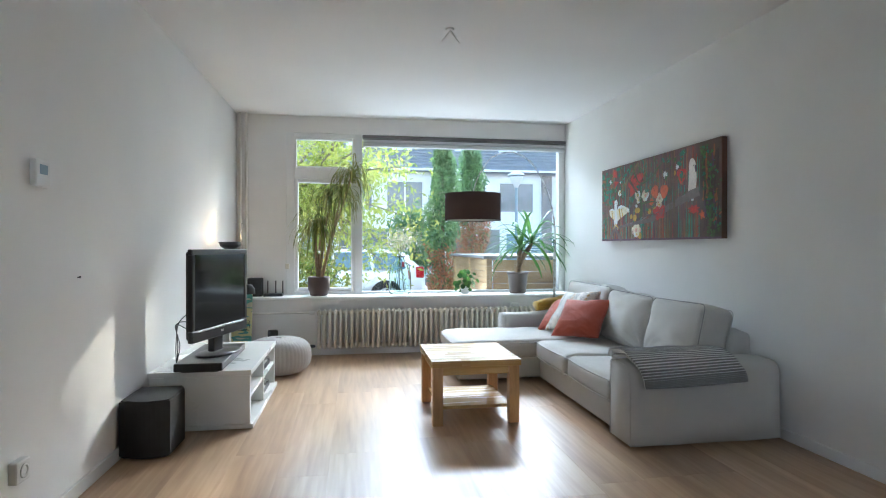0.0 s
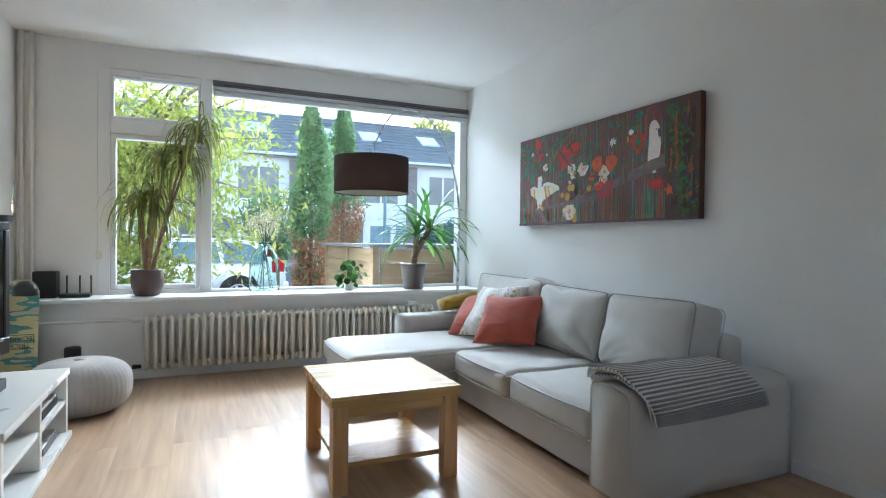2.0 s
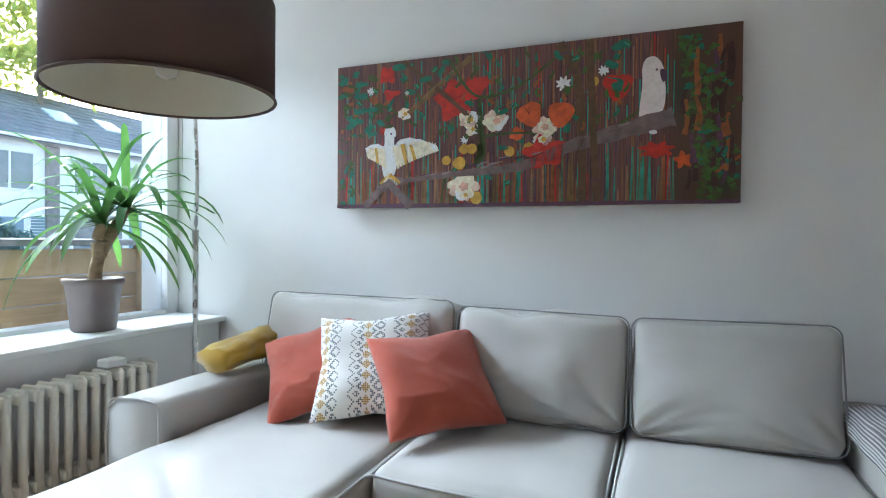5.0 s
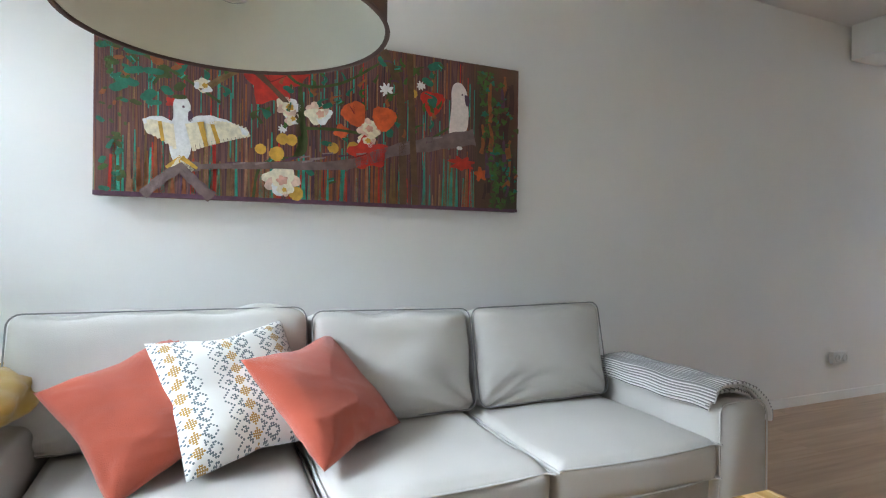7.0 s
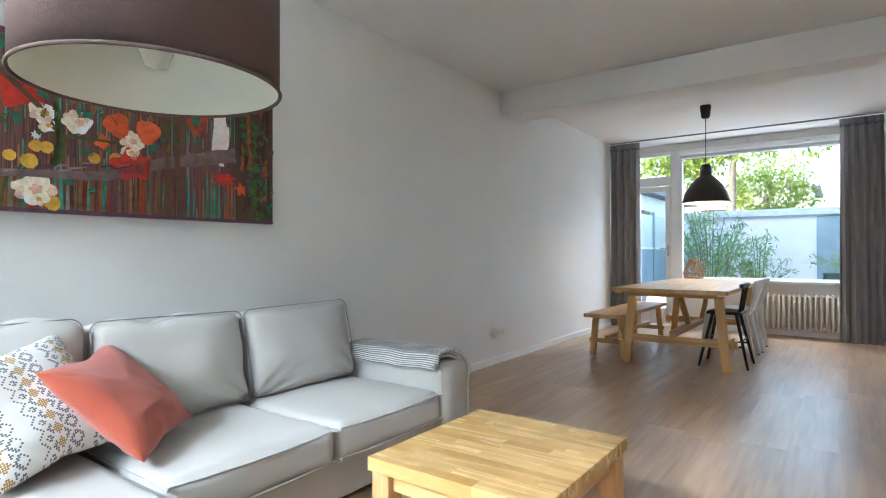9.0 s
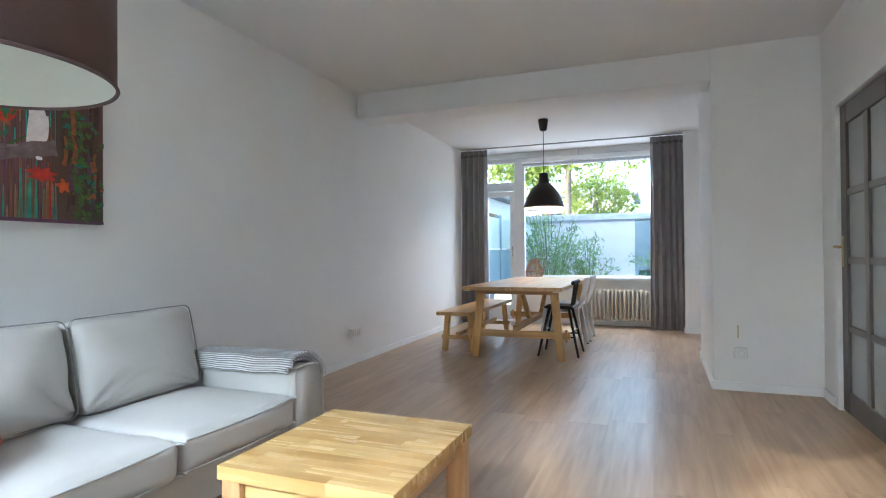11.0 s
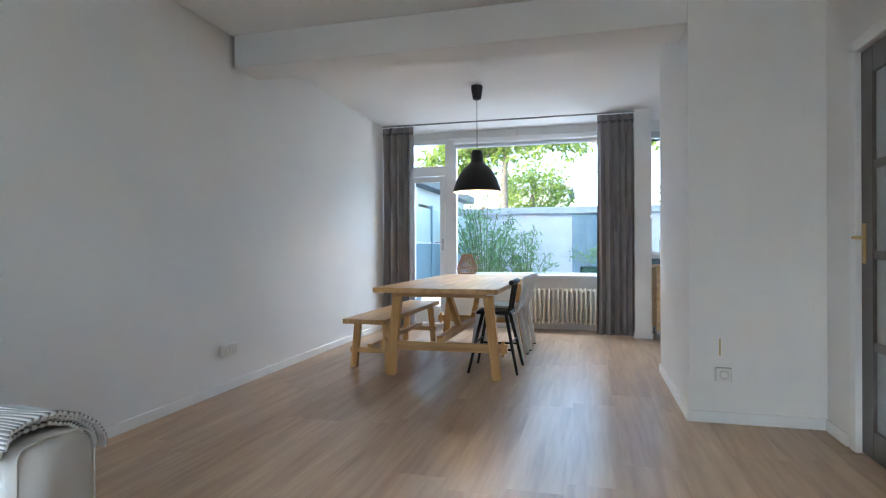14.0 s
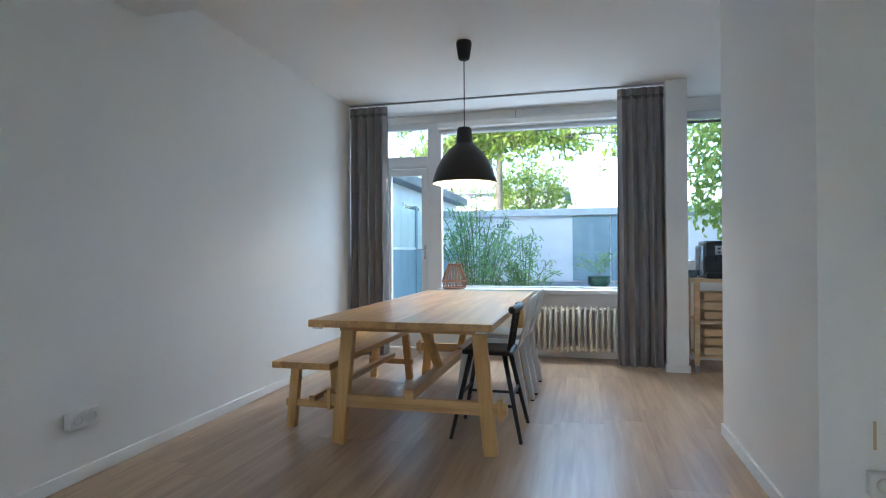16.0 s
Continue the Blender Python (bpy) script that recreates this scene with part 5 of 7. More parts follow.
def ribbon(pts, w):
    p = spline([(a, b, 0) for a, b in pts], 6)
    n = len(p)
    asp = PW / PH
    lo, hi = [], []
    for i, q in enumerate(p):
        d = p[min(i + 1, n - 1)] - p[max(i - 1, 0)]
        s = Vector((-d.y / asp, d.x * asp, 0))
        d2 = math.hypot(d.x, d.y / asp)
        ww = (w[0] + (w[1] - w[0]) * i / (n - 1)) * (1 + 0.12 * math.sin(i * 1.7))
        nx, ny = -d.y / asp / max(d2, 1e-6), d.x / max(d2, 1e-6)
        lo.append((q.x - nx * ww, q.y - ny * ww * asp))
        hi.append((q.x + nx * ww, q.y + ny * ww * asp))
    return lo + hi[::-1]


BRANCH = paint("grey_brown_paint", (0.185, 0.125, 0.120))
BAMBOO = paint("bamboo_paint", (0.120, 0.062, 0.030))
OCHRE = paint("ochre_paint", (0.20, 0.115, 0.04))
RED = paint("red_paint", (0.522, 0.026, 0.014))
ORANGE = paint("orange_red_paint", (0.609, 0.094, 0.017))
CREAM = paint("cream_paint", (0.800, 0.725, 0.551), 0.18, 45)
WHITE = paint("white_paint", (0.800, 0.800, 0.800), 0.10, 60)
GREEN = paint("deep_green_paint", (0.022, 0.170, 0.105))
OLIVE = paint("olive_paint", (0.065, 0.094, 0.022))
YELLOW = paint("yellow_paint", (0.609, 0.348, 0.043))
BLUSH_WHITE = paint("rosy_white_paint", (0.78, 0.68, 0.64), 0.10, 60)
BLUSH = paint("blush_paint", (0.70, 0.50, 0.40))
TEAL = paint("teal_paint", (0.043, 0.348, 0.246))
RUST = paint("rust_paint", (0.319, 0.094, 0.026))
PLUM = paint("plum_paint", (0.110, 0.045, 0.080))
PALE_RUST = paint("pale_rust_paint", (0.36, 0.17, 0.09))
DEEP_RED = paint("deep_red_paint", (0.24, 0.010, 0.010))
HONEY = paint("honey_bamboo_paint", (0.23, 0.135, 0.060))
stroke([(0.0, 0.0), (1.0, 0.0), (1.0, 0.02), (0.0, 0.025)], PLUM, "edge_band")
for k in range(300):
    # runs of thin paint: from the foot upwards, each with a small splayed puddle, or hanging from above
    u = prng.uniform(0.03, 0.87)
    w = prng.uniform(0.0007, 0.0019)
    ink = prng.choice([TEAL, TEAL, TEAL, RUST, RUST, OCHRE, OCHRE, RED, PLUM, PALE_RUST])
    if prng.random() < 0.55:
        n = prng.uniform(0.06, 0.40)
        stroke([(u - w * 3.2, 0.02), (u + w * 3.2, 0.02), (u + w * 1.3, 0.045), (u + w, 0.02 + n), (u - w, 0.02 + n), (u - w * 1.3, 0.045)], ink, "paint_run", 0.0003)
    else:
        v1 = prng.uniform(0.55, 0.985)
        n = prng.uniform(0.08, 0.38)
        stroke([(u - w, v1 - n), (u + w, v1 - n), (u + w, v1), (u - w, v1)], ink, "paint_run", 0.0003)
for k in range(26):
    u, v = prng.uniform(0.01, 0.16), prng.uniform(0.50, 0.95)
    stroke(petals(u, v, prng.uniform(0.012, 0.022), 2, 0.45, prng.uniform(0, 6), 0.6), prng.choice([GREEN, OLIVE, OLIVE, RUST]), "leaf")
stroke(ribbon([(0.20, 0.60), (0.30, 0.80), (0.39, 0.97)], (0.006, 0.008)), OCHRE, "bamboo_cane")
stroke(ribbon([(0.20, 0.99), (0.29, 0.80), (0.37, 0.62), (0.40, 0.52), (0.41, 0.40)], (0.006, 0.005)), BAMBOO, "bamboo_cane")
stroke(ribbon([(0.61, 0.99), (0.655, 0.75), (0.665, 0.3), (0.668, 0.02)], (0.011, 0.009)), BAMBOO, "bamboo_cane")
stroke(ribbon([(0.68, 0.99), (0.69, 0.5), (0.70, 0.02)], (0.008, 0.008)), BAMBOO, "bamboo_cane")
for pts in ([(0.33, 0.97), (0.40, 0.72), (0.50, 0.74), (0.60, 0.90)], [(0.41, 0.72), (0.42, 0.5), (0.42, 0.30), (0.33, 0.22), (0.31, 0.02)], [(0.08, 0.78), (0.17, 0.66), (0.24, 0.55)], [(0.42, 0.45), (0.50, 0.46), (0.60, 0.44)], [(0.70, 0.42), (0.74, 0.46), (0.80, 0.56)]):
    stroke(ribbon(pts, (0.0038, 0.0028)), OLIVE, "vine")
for cane in ([(0.605, 0.99), (0.648, 0.75), (0.658, 0.3), (0.661, 0.02)], [(0.677, 0.99), (0.687, 0.5), (0.697, 0.02)], [(0.198, 0.61), (0.298, 0.81), (0.388, 0.975)]):
    stroke(ribbon(cane, (0.0030, 0.0026)), HONEY, "cane_light")
for u, v in ((0.623, 0.92), (0.642, 0.80), (0.657, 0.63), (0.664, 0.47), (0.667, 0.24), (0.668, 0.12), (0.683, 0.85), (0.688, 0.66), (0.692, 0.30), (0.698, 0.14)):
    stroke(ribbon([(u - 0.011, v), (u, v + 0.008), (u + 0.011, v)], (0.0022, 0.0022)), PLUM, "cane_node")
# paired leaves among the twigs
for u, v, t, big in ((0.035, 0.62, 0.5, 1), (0.075, 0.72, 2.2, 1), (0.105, 0.62, 1.2, 1), (0.06, 0.86, 0.2, 1), (0.125, 0.80, 2.6, 1), (0.16, 0.66, 0.9, 0.8), (0.195, 0.86, 0.4, 1), (0.245, 0.80, 2.0, 0.9), (0.285, 0.90, 0.7, 1), (0.33, 0.95, 2.7, 1), (0.225, 0.94, 1.5, 0.9), (0.64, 0.88, 0.3, 1), (0.74, 0.86, 1.2, 0.9), (0.77, 0.93, 2.4, 1), (0.50, 0.62, 0.8, 0.8), (0.655, 0.52, 2.1, 0.8), (0.345, 0.235, 1.0, 0.7), (0.48, 0.14, 0.4, 0.8), (0.525, 0.40, 2.5, 0.7)):
    for side, ink in ((0.35, GREEN), (-0.35, OLIVE), (0.0, TEAL)):
        q = t + side
        e = 0.022 * big * (0.75 if ink is TEAL else 1)
        du, dv = e * math.cos(q), e * math.sin(q) * 2.0
        stroke(ribbon([(u, v), (u + du * 0.5, v + dv * 0.5), (u + du, v + dv)], (0.0016, 0.0016) if ink is TEAL else (0.0085 * big, 0.0012)), ink, "leaf")
stroke(petals(0.345, 0.70, 0.058, 5, 0.35, 1.0), RED, "red_leaf")
stroke(petals(0.405, 0.78, 0.034, 3, 0.4, 2.0), RED, "red_leaf")
stroke(petals(0.155, 0.91, 0.028, 4, 0.4, 0.4), RED, "red_leaf")
stroke(petals(0.165, 0.775, 0.028, 3, 0.5, 2.4, 0.6), RED, "red_leaf")
stroke(petals(0.575, 0.33, 0.055, 5, 0.4, 0.7, 0.8), RED, "red_leaf")
stroke(petals(0.54, 0.57, 0.033, 3, 0.2, 0.2), ORANGE, "orange_flower")
stroke(petals(0.615, 0.56, 0.033, 3, 0.2, 2.0), ORANGE, "orange_flower")
stroke(petals(0.51, 0.45, 0.020, 4, 0.3, 2.0), ORANGE, "orange_flower")
stroke(petals(0.745, 0.70, 0.036, 3, 0.3, 1.7), RED, "red_flower")
stroke(petals(0.745, 0.70, 0.015, 3, 0.3, 0.7), GREEN, "leaf")
stroke(petals(0.83, 0.315, 0.042, 7, 0.55, 1.7, 0.5), RED, "red_leaf")
stroke(petals(0.885, 0.25, 0.021, 5, 0.5, 0.7), ORANGE, "red_leaf")
stroke(ribbon([(0.95, 0.17), (0.975, 0.22), (1.0, 0.26)], (0.004, 0.003)), RUST, "red_stem")
stroke(ribbon([(0.20, 0.18), (0.35, 0.215), (0.52, 0.25), (0.64, 0.36), (0.75, 0.43), (0.865, 0.50)], (0.005, 0.021)), BRANCH, "branch")
stroke(ribbon([(0.09, 0.01), (0.13, 0.11), (0.165, 0.17), (0.20, 0.18)], (0.010, 0.010)), BRANCH, "branch")
stroke(ribbon([(0.225, 0.01), (0.195, 0.08), (0.165, 0.16)], (0.013, 0.009)), BRANCH, "branch")
for u, v, r in ((0.385, 0.565, 0.028), (0.393, 0.50, 0.018), (0.455, 0.545, 0.031), (0.575, 0.485, 0.030), (0.572, 0.41, 0.022), (0.37, 0.13, 0.040), (0.375, 0.075, 0.018), (0.205, 0.635, 0.019)):
    for q in range(7):
        w = 6.283 * q / 7 + prng.uniform(-0.3, 0.3)
        stroke(petals(u + 0.55 * r * math.cos(w), v + 0.55 * r * 2.2 * math.sin(w), r * prng.uniform(0.45, 0.62), 3, 0.25, prng.uniform(0, 6), 0.85, 18), prng.choice([CREAM, CREAM, WHITE, BLUSH]), "petal")
    stroke(petals(u, v, r * 0.55, 5, 0.25, prng.uniform(0, 6), 0.85, 20), CREAM, "blossom")
    stroke(petals(u + 0.003, v, r * 0.35, 5, 0.3, 0, 0.9), YELLOW if r < 0.03 else paint("rose_paint", (0.652, 0.348, 0.261)), "blossom_heart")
for u, v, r in ((0.62, 0.745, 0.019), (0.712, 0.80, 0.013), (0.373, 0.435, 0.011), (0.105, 0.81, 0.012), (0.212, 0.775, 0.007)):
    stroke(petals(u, v, r, 8, 0.5, 0.0, 1.0, 48), WHITE, "white_blossom")
for u, v, r in ((0.372, 0.375, 0.0135), (0.393, 0.373, 0.0135), (0.325, 0.305, 0.0125), (0.36, 0.285, 0.017), (0.49, 0.345, 0.0135), (0.538, 0.36, 0.0145), (0.405, 0.055, 0.0165), (0.692, 0.74, 0.0105)):
    stroke(petals(u, v, r, 3, 0.06), YELLOW, "fruit")
stroke(petals(0.36, 0.285, 0.008, 3, 0.1), RED, "fruit_heart")
for u, v, r in ((0.19, 0.955, 0.022), (0.265, 0.855, 0.018), (0.075, 0.78, 0.022), (0.045, 0.58, 0.02), (0.10, 0.55, 0.02), (0.16, 0.72, 0.02), (0.22, 0.78, 0.018), (0.75, 0.94, 0.022), (0.73, 0.83, 0.018), (0.61, 0.92, 0.018), (0.385, 0.67, 0.014), (0.475, 0.60, 0.014), (0.63, 0.47, 0.016), (0.475, 0.37, 0.014), (0.435, 0.19, 0.014)):
    stroke(petals(u, v, r, 2, 0.45, prng.uniform(0, 6), 0.7), GREEN, "leaf")
# shading along the branch
LIGHT_BARK = paint("pale_bark_paint", (0.27, 0.20, 0.20))
for k in range(26):
    f = prng.random()
    u = 0.24 + 0.60 * f
    v = 0.195 + 0.30 * f ** 1.35 + prng.uniform(-0.01, 0.03)
    stroke(ribbon([(u, v), (u + 0.012, v + 0.006), (u + 0.026, v + 0.014)], (0.0030, 0.0012)), prng.choice([LIGHT_BARK, PLUM]), "bark_stroke")
# bark and moss at the end of the canvas
MOSS = paint("moss_paint", (0.060, 0.135, 0.024))
BARK_DARK = paint("dark_bark_paint", (0.060, 0.022, 0.020))
for k in range(34):
    u, v = prng.uniform(0.885, 0.985), prng.uniform(0.06, 0.80)
    n = prng.uniform(0.10, 0.22)
    stroke(ribbon([(u, v), (u + prng.uniform(-0.01, 0.01), v + n / 2), (u + prng.uniform(-0.006, 0.006), min(0.98, v + n))], (prng.uniform(0.003, 0.008), 0.003)), prng.choice([BARK_DARK, BARK_DARK, RUST, PLUM]), "bark_stroke")
for k in range(210):
    v = prng.random()
    u = 0.875 + 0.045 * (1 - v) + abs(prng.gauss(0, 0.045)) * (1.2 - 0.4 * v)
    if u < 0.995:
        stroke(petals(u, 0.03 + 0.92 * v, prng.uniform(0.005, 0.013), 3, 0.5, prng.uniform(0, 6), 0.8, 14), prng.choice([MOSS, MOSS, OLIVE, GREEN]), "moss_dab")
for k in range(46):
    u, v = prng.uniform(0.0, 0.05), prng.uniform(0.03, 0.95)
    stroke(petals(u + 0.012, v, prng.uniform(0.005, 0.011), 2, 0.5, prng.uniform(0, 6), 0.8, 14), prng.choice([MOSS, OLIVE, GREEN, RUST]), "moss_dab")
for k in range(70):
    u, v = prng.uniform(0.20, 0.77), prng.uniform(0.44, 0.94)
    stroke(ribbon([(u, v), (u + prng.uniform(-0.012, 0.012), v + 0.03), (u + prng.uniform(-0.02, 0.02), v + 0.055)], (0.0045, 0.001)), prng.choice([GREEN, OLIVE, MOSS, RUST]), "leaf")
# fan ribs in the red leaves
for u, v, n, t0 in ((0.345, 0.70, 0.050, 0.6), (0.54, 0.57, 0.026, 0.8), (0.615, 0.56, 0.026, 0.4), (0.575, 0.33, 0.045, 3.6)):
    for k in range(6):
        q = t0 + 0.42 * k
        stroke(ribbon([(u, v), (u + 0.5 * n * math.cos(q), v + n * math.sin(q)), (u + n * math.cos(q), v + 2.0 * n * math.sin(q))], (0.0016, 0.0006)), DEEP_RED, "leaf_rib")


def rounded(pts, n=5):
    """A closed smooth outline through a few points."""
    p = list(pts)
    line = spline([(a, b, 0) for a, b in p[-2:] + p + p[:2]], n)
    return [(q.x, q.y) for q in line[2 * n:(2 + len(p)) * n]]


# two plain white bird shapes
for k in range(15):
    f = k / 14
    u = 0.176 + 0.112 * f
    vt = 0.415 + 0.045 * math.sin(math.pi * f * 0.75) - 0.03 * f
    vb = 0.265 + 0.105 * f ** 0.8
    stroke(ribbon([(u, vt), (u + 0.006, (vt + vb) / 2), (u + 0.012, vb)], (0.0062, 0.0034)), YELLOW if k in (3, 6) else CREAM, "bird_feather")
stroke(ribbon([(0.172, 0.39), (0.205, 0.445), (0.250, 0.435), (0.298, 0.385)], (0.011, 0.006)), WHITE, "bird_wing")
for k in range(7):
    f = k / 6
    u, vt = 0.140 - 0.045 * f, 0.405 + 0.015 * f
    stroke(ribbon([(u, vt), (u + 0.004, vt - 0.06), (u + 0.010, vt - 0.135 + 0.06 * f)], (0.0066, 0.0030)), YELLOW if k == 3 else CREAM, "bird_feather")
stroke(ribbon([(0.146, 0.395), (0.118, 0.425), (0.090, 0.405)], (0.009, 0.005)), WHITE, "bird_wing")
for k in range(7):
    q = -2.35 + 0.27 * k
    stroke(ribbon([(0.163, 0.225), (0.163 + 0.022 * math.cos(q), 0.225 + 0.045 * math.sin(q)), (0.163 + 0.042 * math.cos(q), 0.225 + 0.085 * math.sin(q))], (0.0055, 0.0030)), YELLOW if k % 3 == 0 else CREAM, "bird_tail")
stroke(petals(0.142, 0.525, 0.012, 4, 0.4), RED, "bird_crest")
stroke(rounded([(0.146, 0.21), (0.138, 0.31), (0.143, 0.41), (0.148, 0.455), (0.146, 0.52), (0.156, 0.565), (0.170, 0.56), (0.180, 0.515), (0.178, 0.455), (0.177, 0.41), (0.183, 0.32), (0.178, 0.235), (0.163, 0.195)]), WHITE, "bird_shape")
stroke(rounded([(0.177, 0.485), (0.184, 0.475), (0.184, 0.435), (0.177, 0.425), (0.175, 0.455)]), PLUM, "bird_beak")
stroke(petals(0.166, 0.505, 0.0028, 2, 0.1), PLUM, "bird_eye")
stroke(rounded([(0.793, 0.50), (0.794, 0.60), (0.798, 0.70), (0.797, 0.79), (0.806, 0.845), (0.825, 0.85), (0.840, 0.80), (0.845, 0.72), (0.847, 0.62), (0.840, 0.53), (0.815, 0.49)]), BLUSH_WHITE, "bird_shape")
stroke(rounded([(0.836, 0.775), (0.848, 0.765), (0.850, 0.725), (0.842, 0.70), (0.836, 0.735)]), PLUM, "bird_beak")
stroke(petals(0.828, 0.775, 0.0028, 2, 0.1), PLUM, "bird_eye")
stroke(petals(0.822, 0.415, 0.012, 2, 0.3, 0, 0.4), WHITE, "bird_tail")

# ---- small fittings ----
SOCKET = material("white_bakelite", (0.74, 0.73, 0.70), 0.3, vary=0.03, scale=9)


def socket(at, turn, gangs, label):
    """A surface socket; its face looks along local -y."""
    s = thing("wall_socket", at, turn, label, "wall socket")
    w = 0.04 * gangs + 0.004
    part("box", box(bmesh.new(), -w, w, -0.035, 0, -0.042, 0.042, 0.006, 2), SOCKET, s)
    for k in range(gangs):
        cx = (k - (gangs - 1) / 2) * 0.078
        bm = lathe(bmesh.new(), [(0.019, 0.0), (0.027, 0.0), (0.027, 0.004), (0.019, 0.004), (0.018, -0.006), (0.0, -0.006)], 24)
        bmesh.ops.transform(bm, matrix=pose(cx, -0.0355, 0, 90, 0, 0), verts=bm.verts[:])
        part("recess", bm, material("socket_well", (0.66, 0.65, 0.62), 0.4), s, smooth=True)
        for q in (-0.0095, 0.0095):
            part("contact_hole", rod(bmesh.new(), (cx + q, -0.031, 0), (cx + q, -0.0305, 0), 0.003), BLACK_MATT, s)
    return s


socket((wall_x(0.93), 0.93, 0.305), -90, 2, "white double wall socket")
socket((-0.735, 0.869, 0.29), 180, 1, "white wall socket with a scuff above it")
socket((-1.28, 2.468, 0.31), 90, 1, "white wall socket by the door")
tm = thing("thermostat", (-1.28, 2.625, 1.472), 90, "white room thermostat with a pale display", "thermostat")
part("body", box(bmesh.new(), -0.055, 0.055, -0.028, 0, -0.055, 0.055, 0.008, 2), SOCKET, tm)
part("display", box(bmesh.new(), -0.03, 0.03, -0.0295, -0.0275, -0.005, 0.035, 0.001), material("blue_grey_display", (0.30, 0.38, 0.42), 0.2), tm)
ls = thing("light_switch", (-0.48, -2.42, 1.0), 90, "white light switch on the wall end", "light switch")
part("plate", box(bmesh.new(), -0.04, 0.04, -0.012, 0, -0.04, 0.04, 0.004), SOCKET, ls)
part("rocker", box(bmesh.new(), -0.025, 0.025, -0.018, -0.011, -0.028, 0.028, 0.003), SOCKET, ls)
ch = thing("ceiling_hook", (0.65, 3.83, H), 0, "bare ceiling light point with loose wires", "light point")
part("cap", rod(bmesh.new(), (0, 0, -0.012), (0, 0, 0), 0.028, 0.032, 20), SOCKET, ch)
for dx, dy in ((0.04, 0.01), (0.02, -0.03), (-0.03, 0.01)):
    part("wire", tube(bmesh.new(), spline([(0, 0, -0.012), (dx * 0.6, dy, -0.035), (dx * 1.8, dy * 1.4, -0.05 - abs(dx))], 5), 0.003, 6), PIPE, ch, smooth=True)
sf = thing("wall_scuff", (-0.72, 0.8685, 0.40), 0, "yellowish scrape in the wall paint", "scuff", kind="structure")
part("scrape", box(bmesh.new(), -0.005, 0.005, 0.0005, 0.001, 0, 0.10), material("bare_plaster", (0.55, 0.42, 0.24), 0.9), sf)
nl = thing("wall_hook", (-1.28, 2.965, 1.026), 0, "small dark hook in the wall", "hook")
part("shank", rod(bmesh.new(), (0, 0, 0), (0.010, 0, 0.001), 0.003, 0.003, 10), BLACK_MATT, nl)
part("knob", rod(bmesh.new(), (0.010, 0, 0.001), (0.014, 0, 0.001), 0.006, 0.005, 12), BLACK_MATT, nl)
cl = thing("chain_weight", (-0.735, 6.549, 0.95), 0, "small beige blind-chain holder on the wall", "holder")
part("body", box(bmesh.new(), -0.02, 0.02, -0.02, 0, -0.03, 0.03, 0.004), RADIATOR, cl)


# ---- dining room ----
dt = thing("dining_table", (1.184, -0.77, 0), 0, "long oiled oak trestle dining table", "dining table")
TX, TY, TZ = 0.494, 1.185, 0.738
part("board", box(bmesh.new(), -TX, -0.003, -TY, TY, TZ - 0.038, TZ, 0.002), OAK, dt)
part("board", box(bmesh.new(), 0.003, TX, -TY, TY, TZ - 0.038, TZ, 0.002), OAK, dt)
for sy in (-1, 1):
    y = sy * 0.915
    part("top_rail", box(bmesh.new(), -0.42, 0.42, y - 0.035, y + 0.035, TZ - 0.088, TZ - 0.039, 0.003), OAK_X, dt)
    for sx in (-1, 1):
        part("leg", beam_between(bmesh.new(), (sx * 0.442, y, 0.0), (sx * 0.375, y, TZ - 0.039), 0.075, 0.052, 0.003), OAK_Z, dt)
    part("stretcher", box(bmesh.new(), -0.53, 0.53, y - 0.020, y + 0.020, 0.215, 0.285, 0.002), OAK_X, dt)
    for sx in (-1, 1):
        part("wedge", box(bmesh.new(), sx * 0.495 - 0.010, sx * 0.495 + 0.010, y - 0.028, y + 0.028, 0.19, 0.31, 0.002), OAK_Z, dt)
    part("brace", beam_between(bmesh.new(), (0, sy * 0.30, 0.315), (0, sy * 0.72, TZ - 0.06), 0.045, 0.05, 0.002), OAK_Z, dt)
part("long_beam", box(bmesh.new(), -0.028, 0.028, -0.985, 0.985, 0.286, 0.345, 0.003), OAK, dt)
part("centre_rail", box(bmesh.new(), -0.03, 0.03, -0.87, 0.87, TZ - 0.085, TZ - 0.039, 0.002), OAK, dt)
for sx in (-1, 1):
    for sy in (-1, 1):
        part("extension_catch", box(bmesh.new(), sx * 0.44 - 0.03, sx * 0.44 + 0.03, sy * 1.17 - 0.012, sy * 1.17 + 0.012, TZ - 0.047, TZ - 0.0385), CERAMIC_WHITE, dt)

bn = thing("bench", (1.885, -0.78, 0), 0, "oiled oak dining bench along the wall", "bench")
part("seat", box(bmesh.new(), -0.19, 0.19, -0.90, 0.90, 0.405, 0.445, 0.003), OAK, bn)
for sy in (-1, 1):
    y = sy * 0.70
    for sx in (-1, 1):
        part("leg", beam_between(bmesh.new(), (sx * 0.165, y + sy * 0.01, 0), (sx * 0.13, y, 0.404), 0.058, 0.045, 0.002), OAK_Z, bn)
    part("stretcher", box(bmesh.new(), -0.20, 0.20, y - 0.018, y + 0.018, 0.13, 0.175, 0.002), OAK_X, bn)
part("long_beam", box(bmesh.new(), -0.02, 0.02, -0.76, 0.76, 0.176, 0.215, 0.002), OAK, bn)

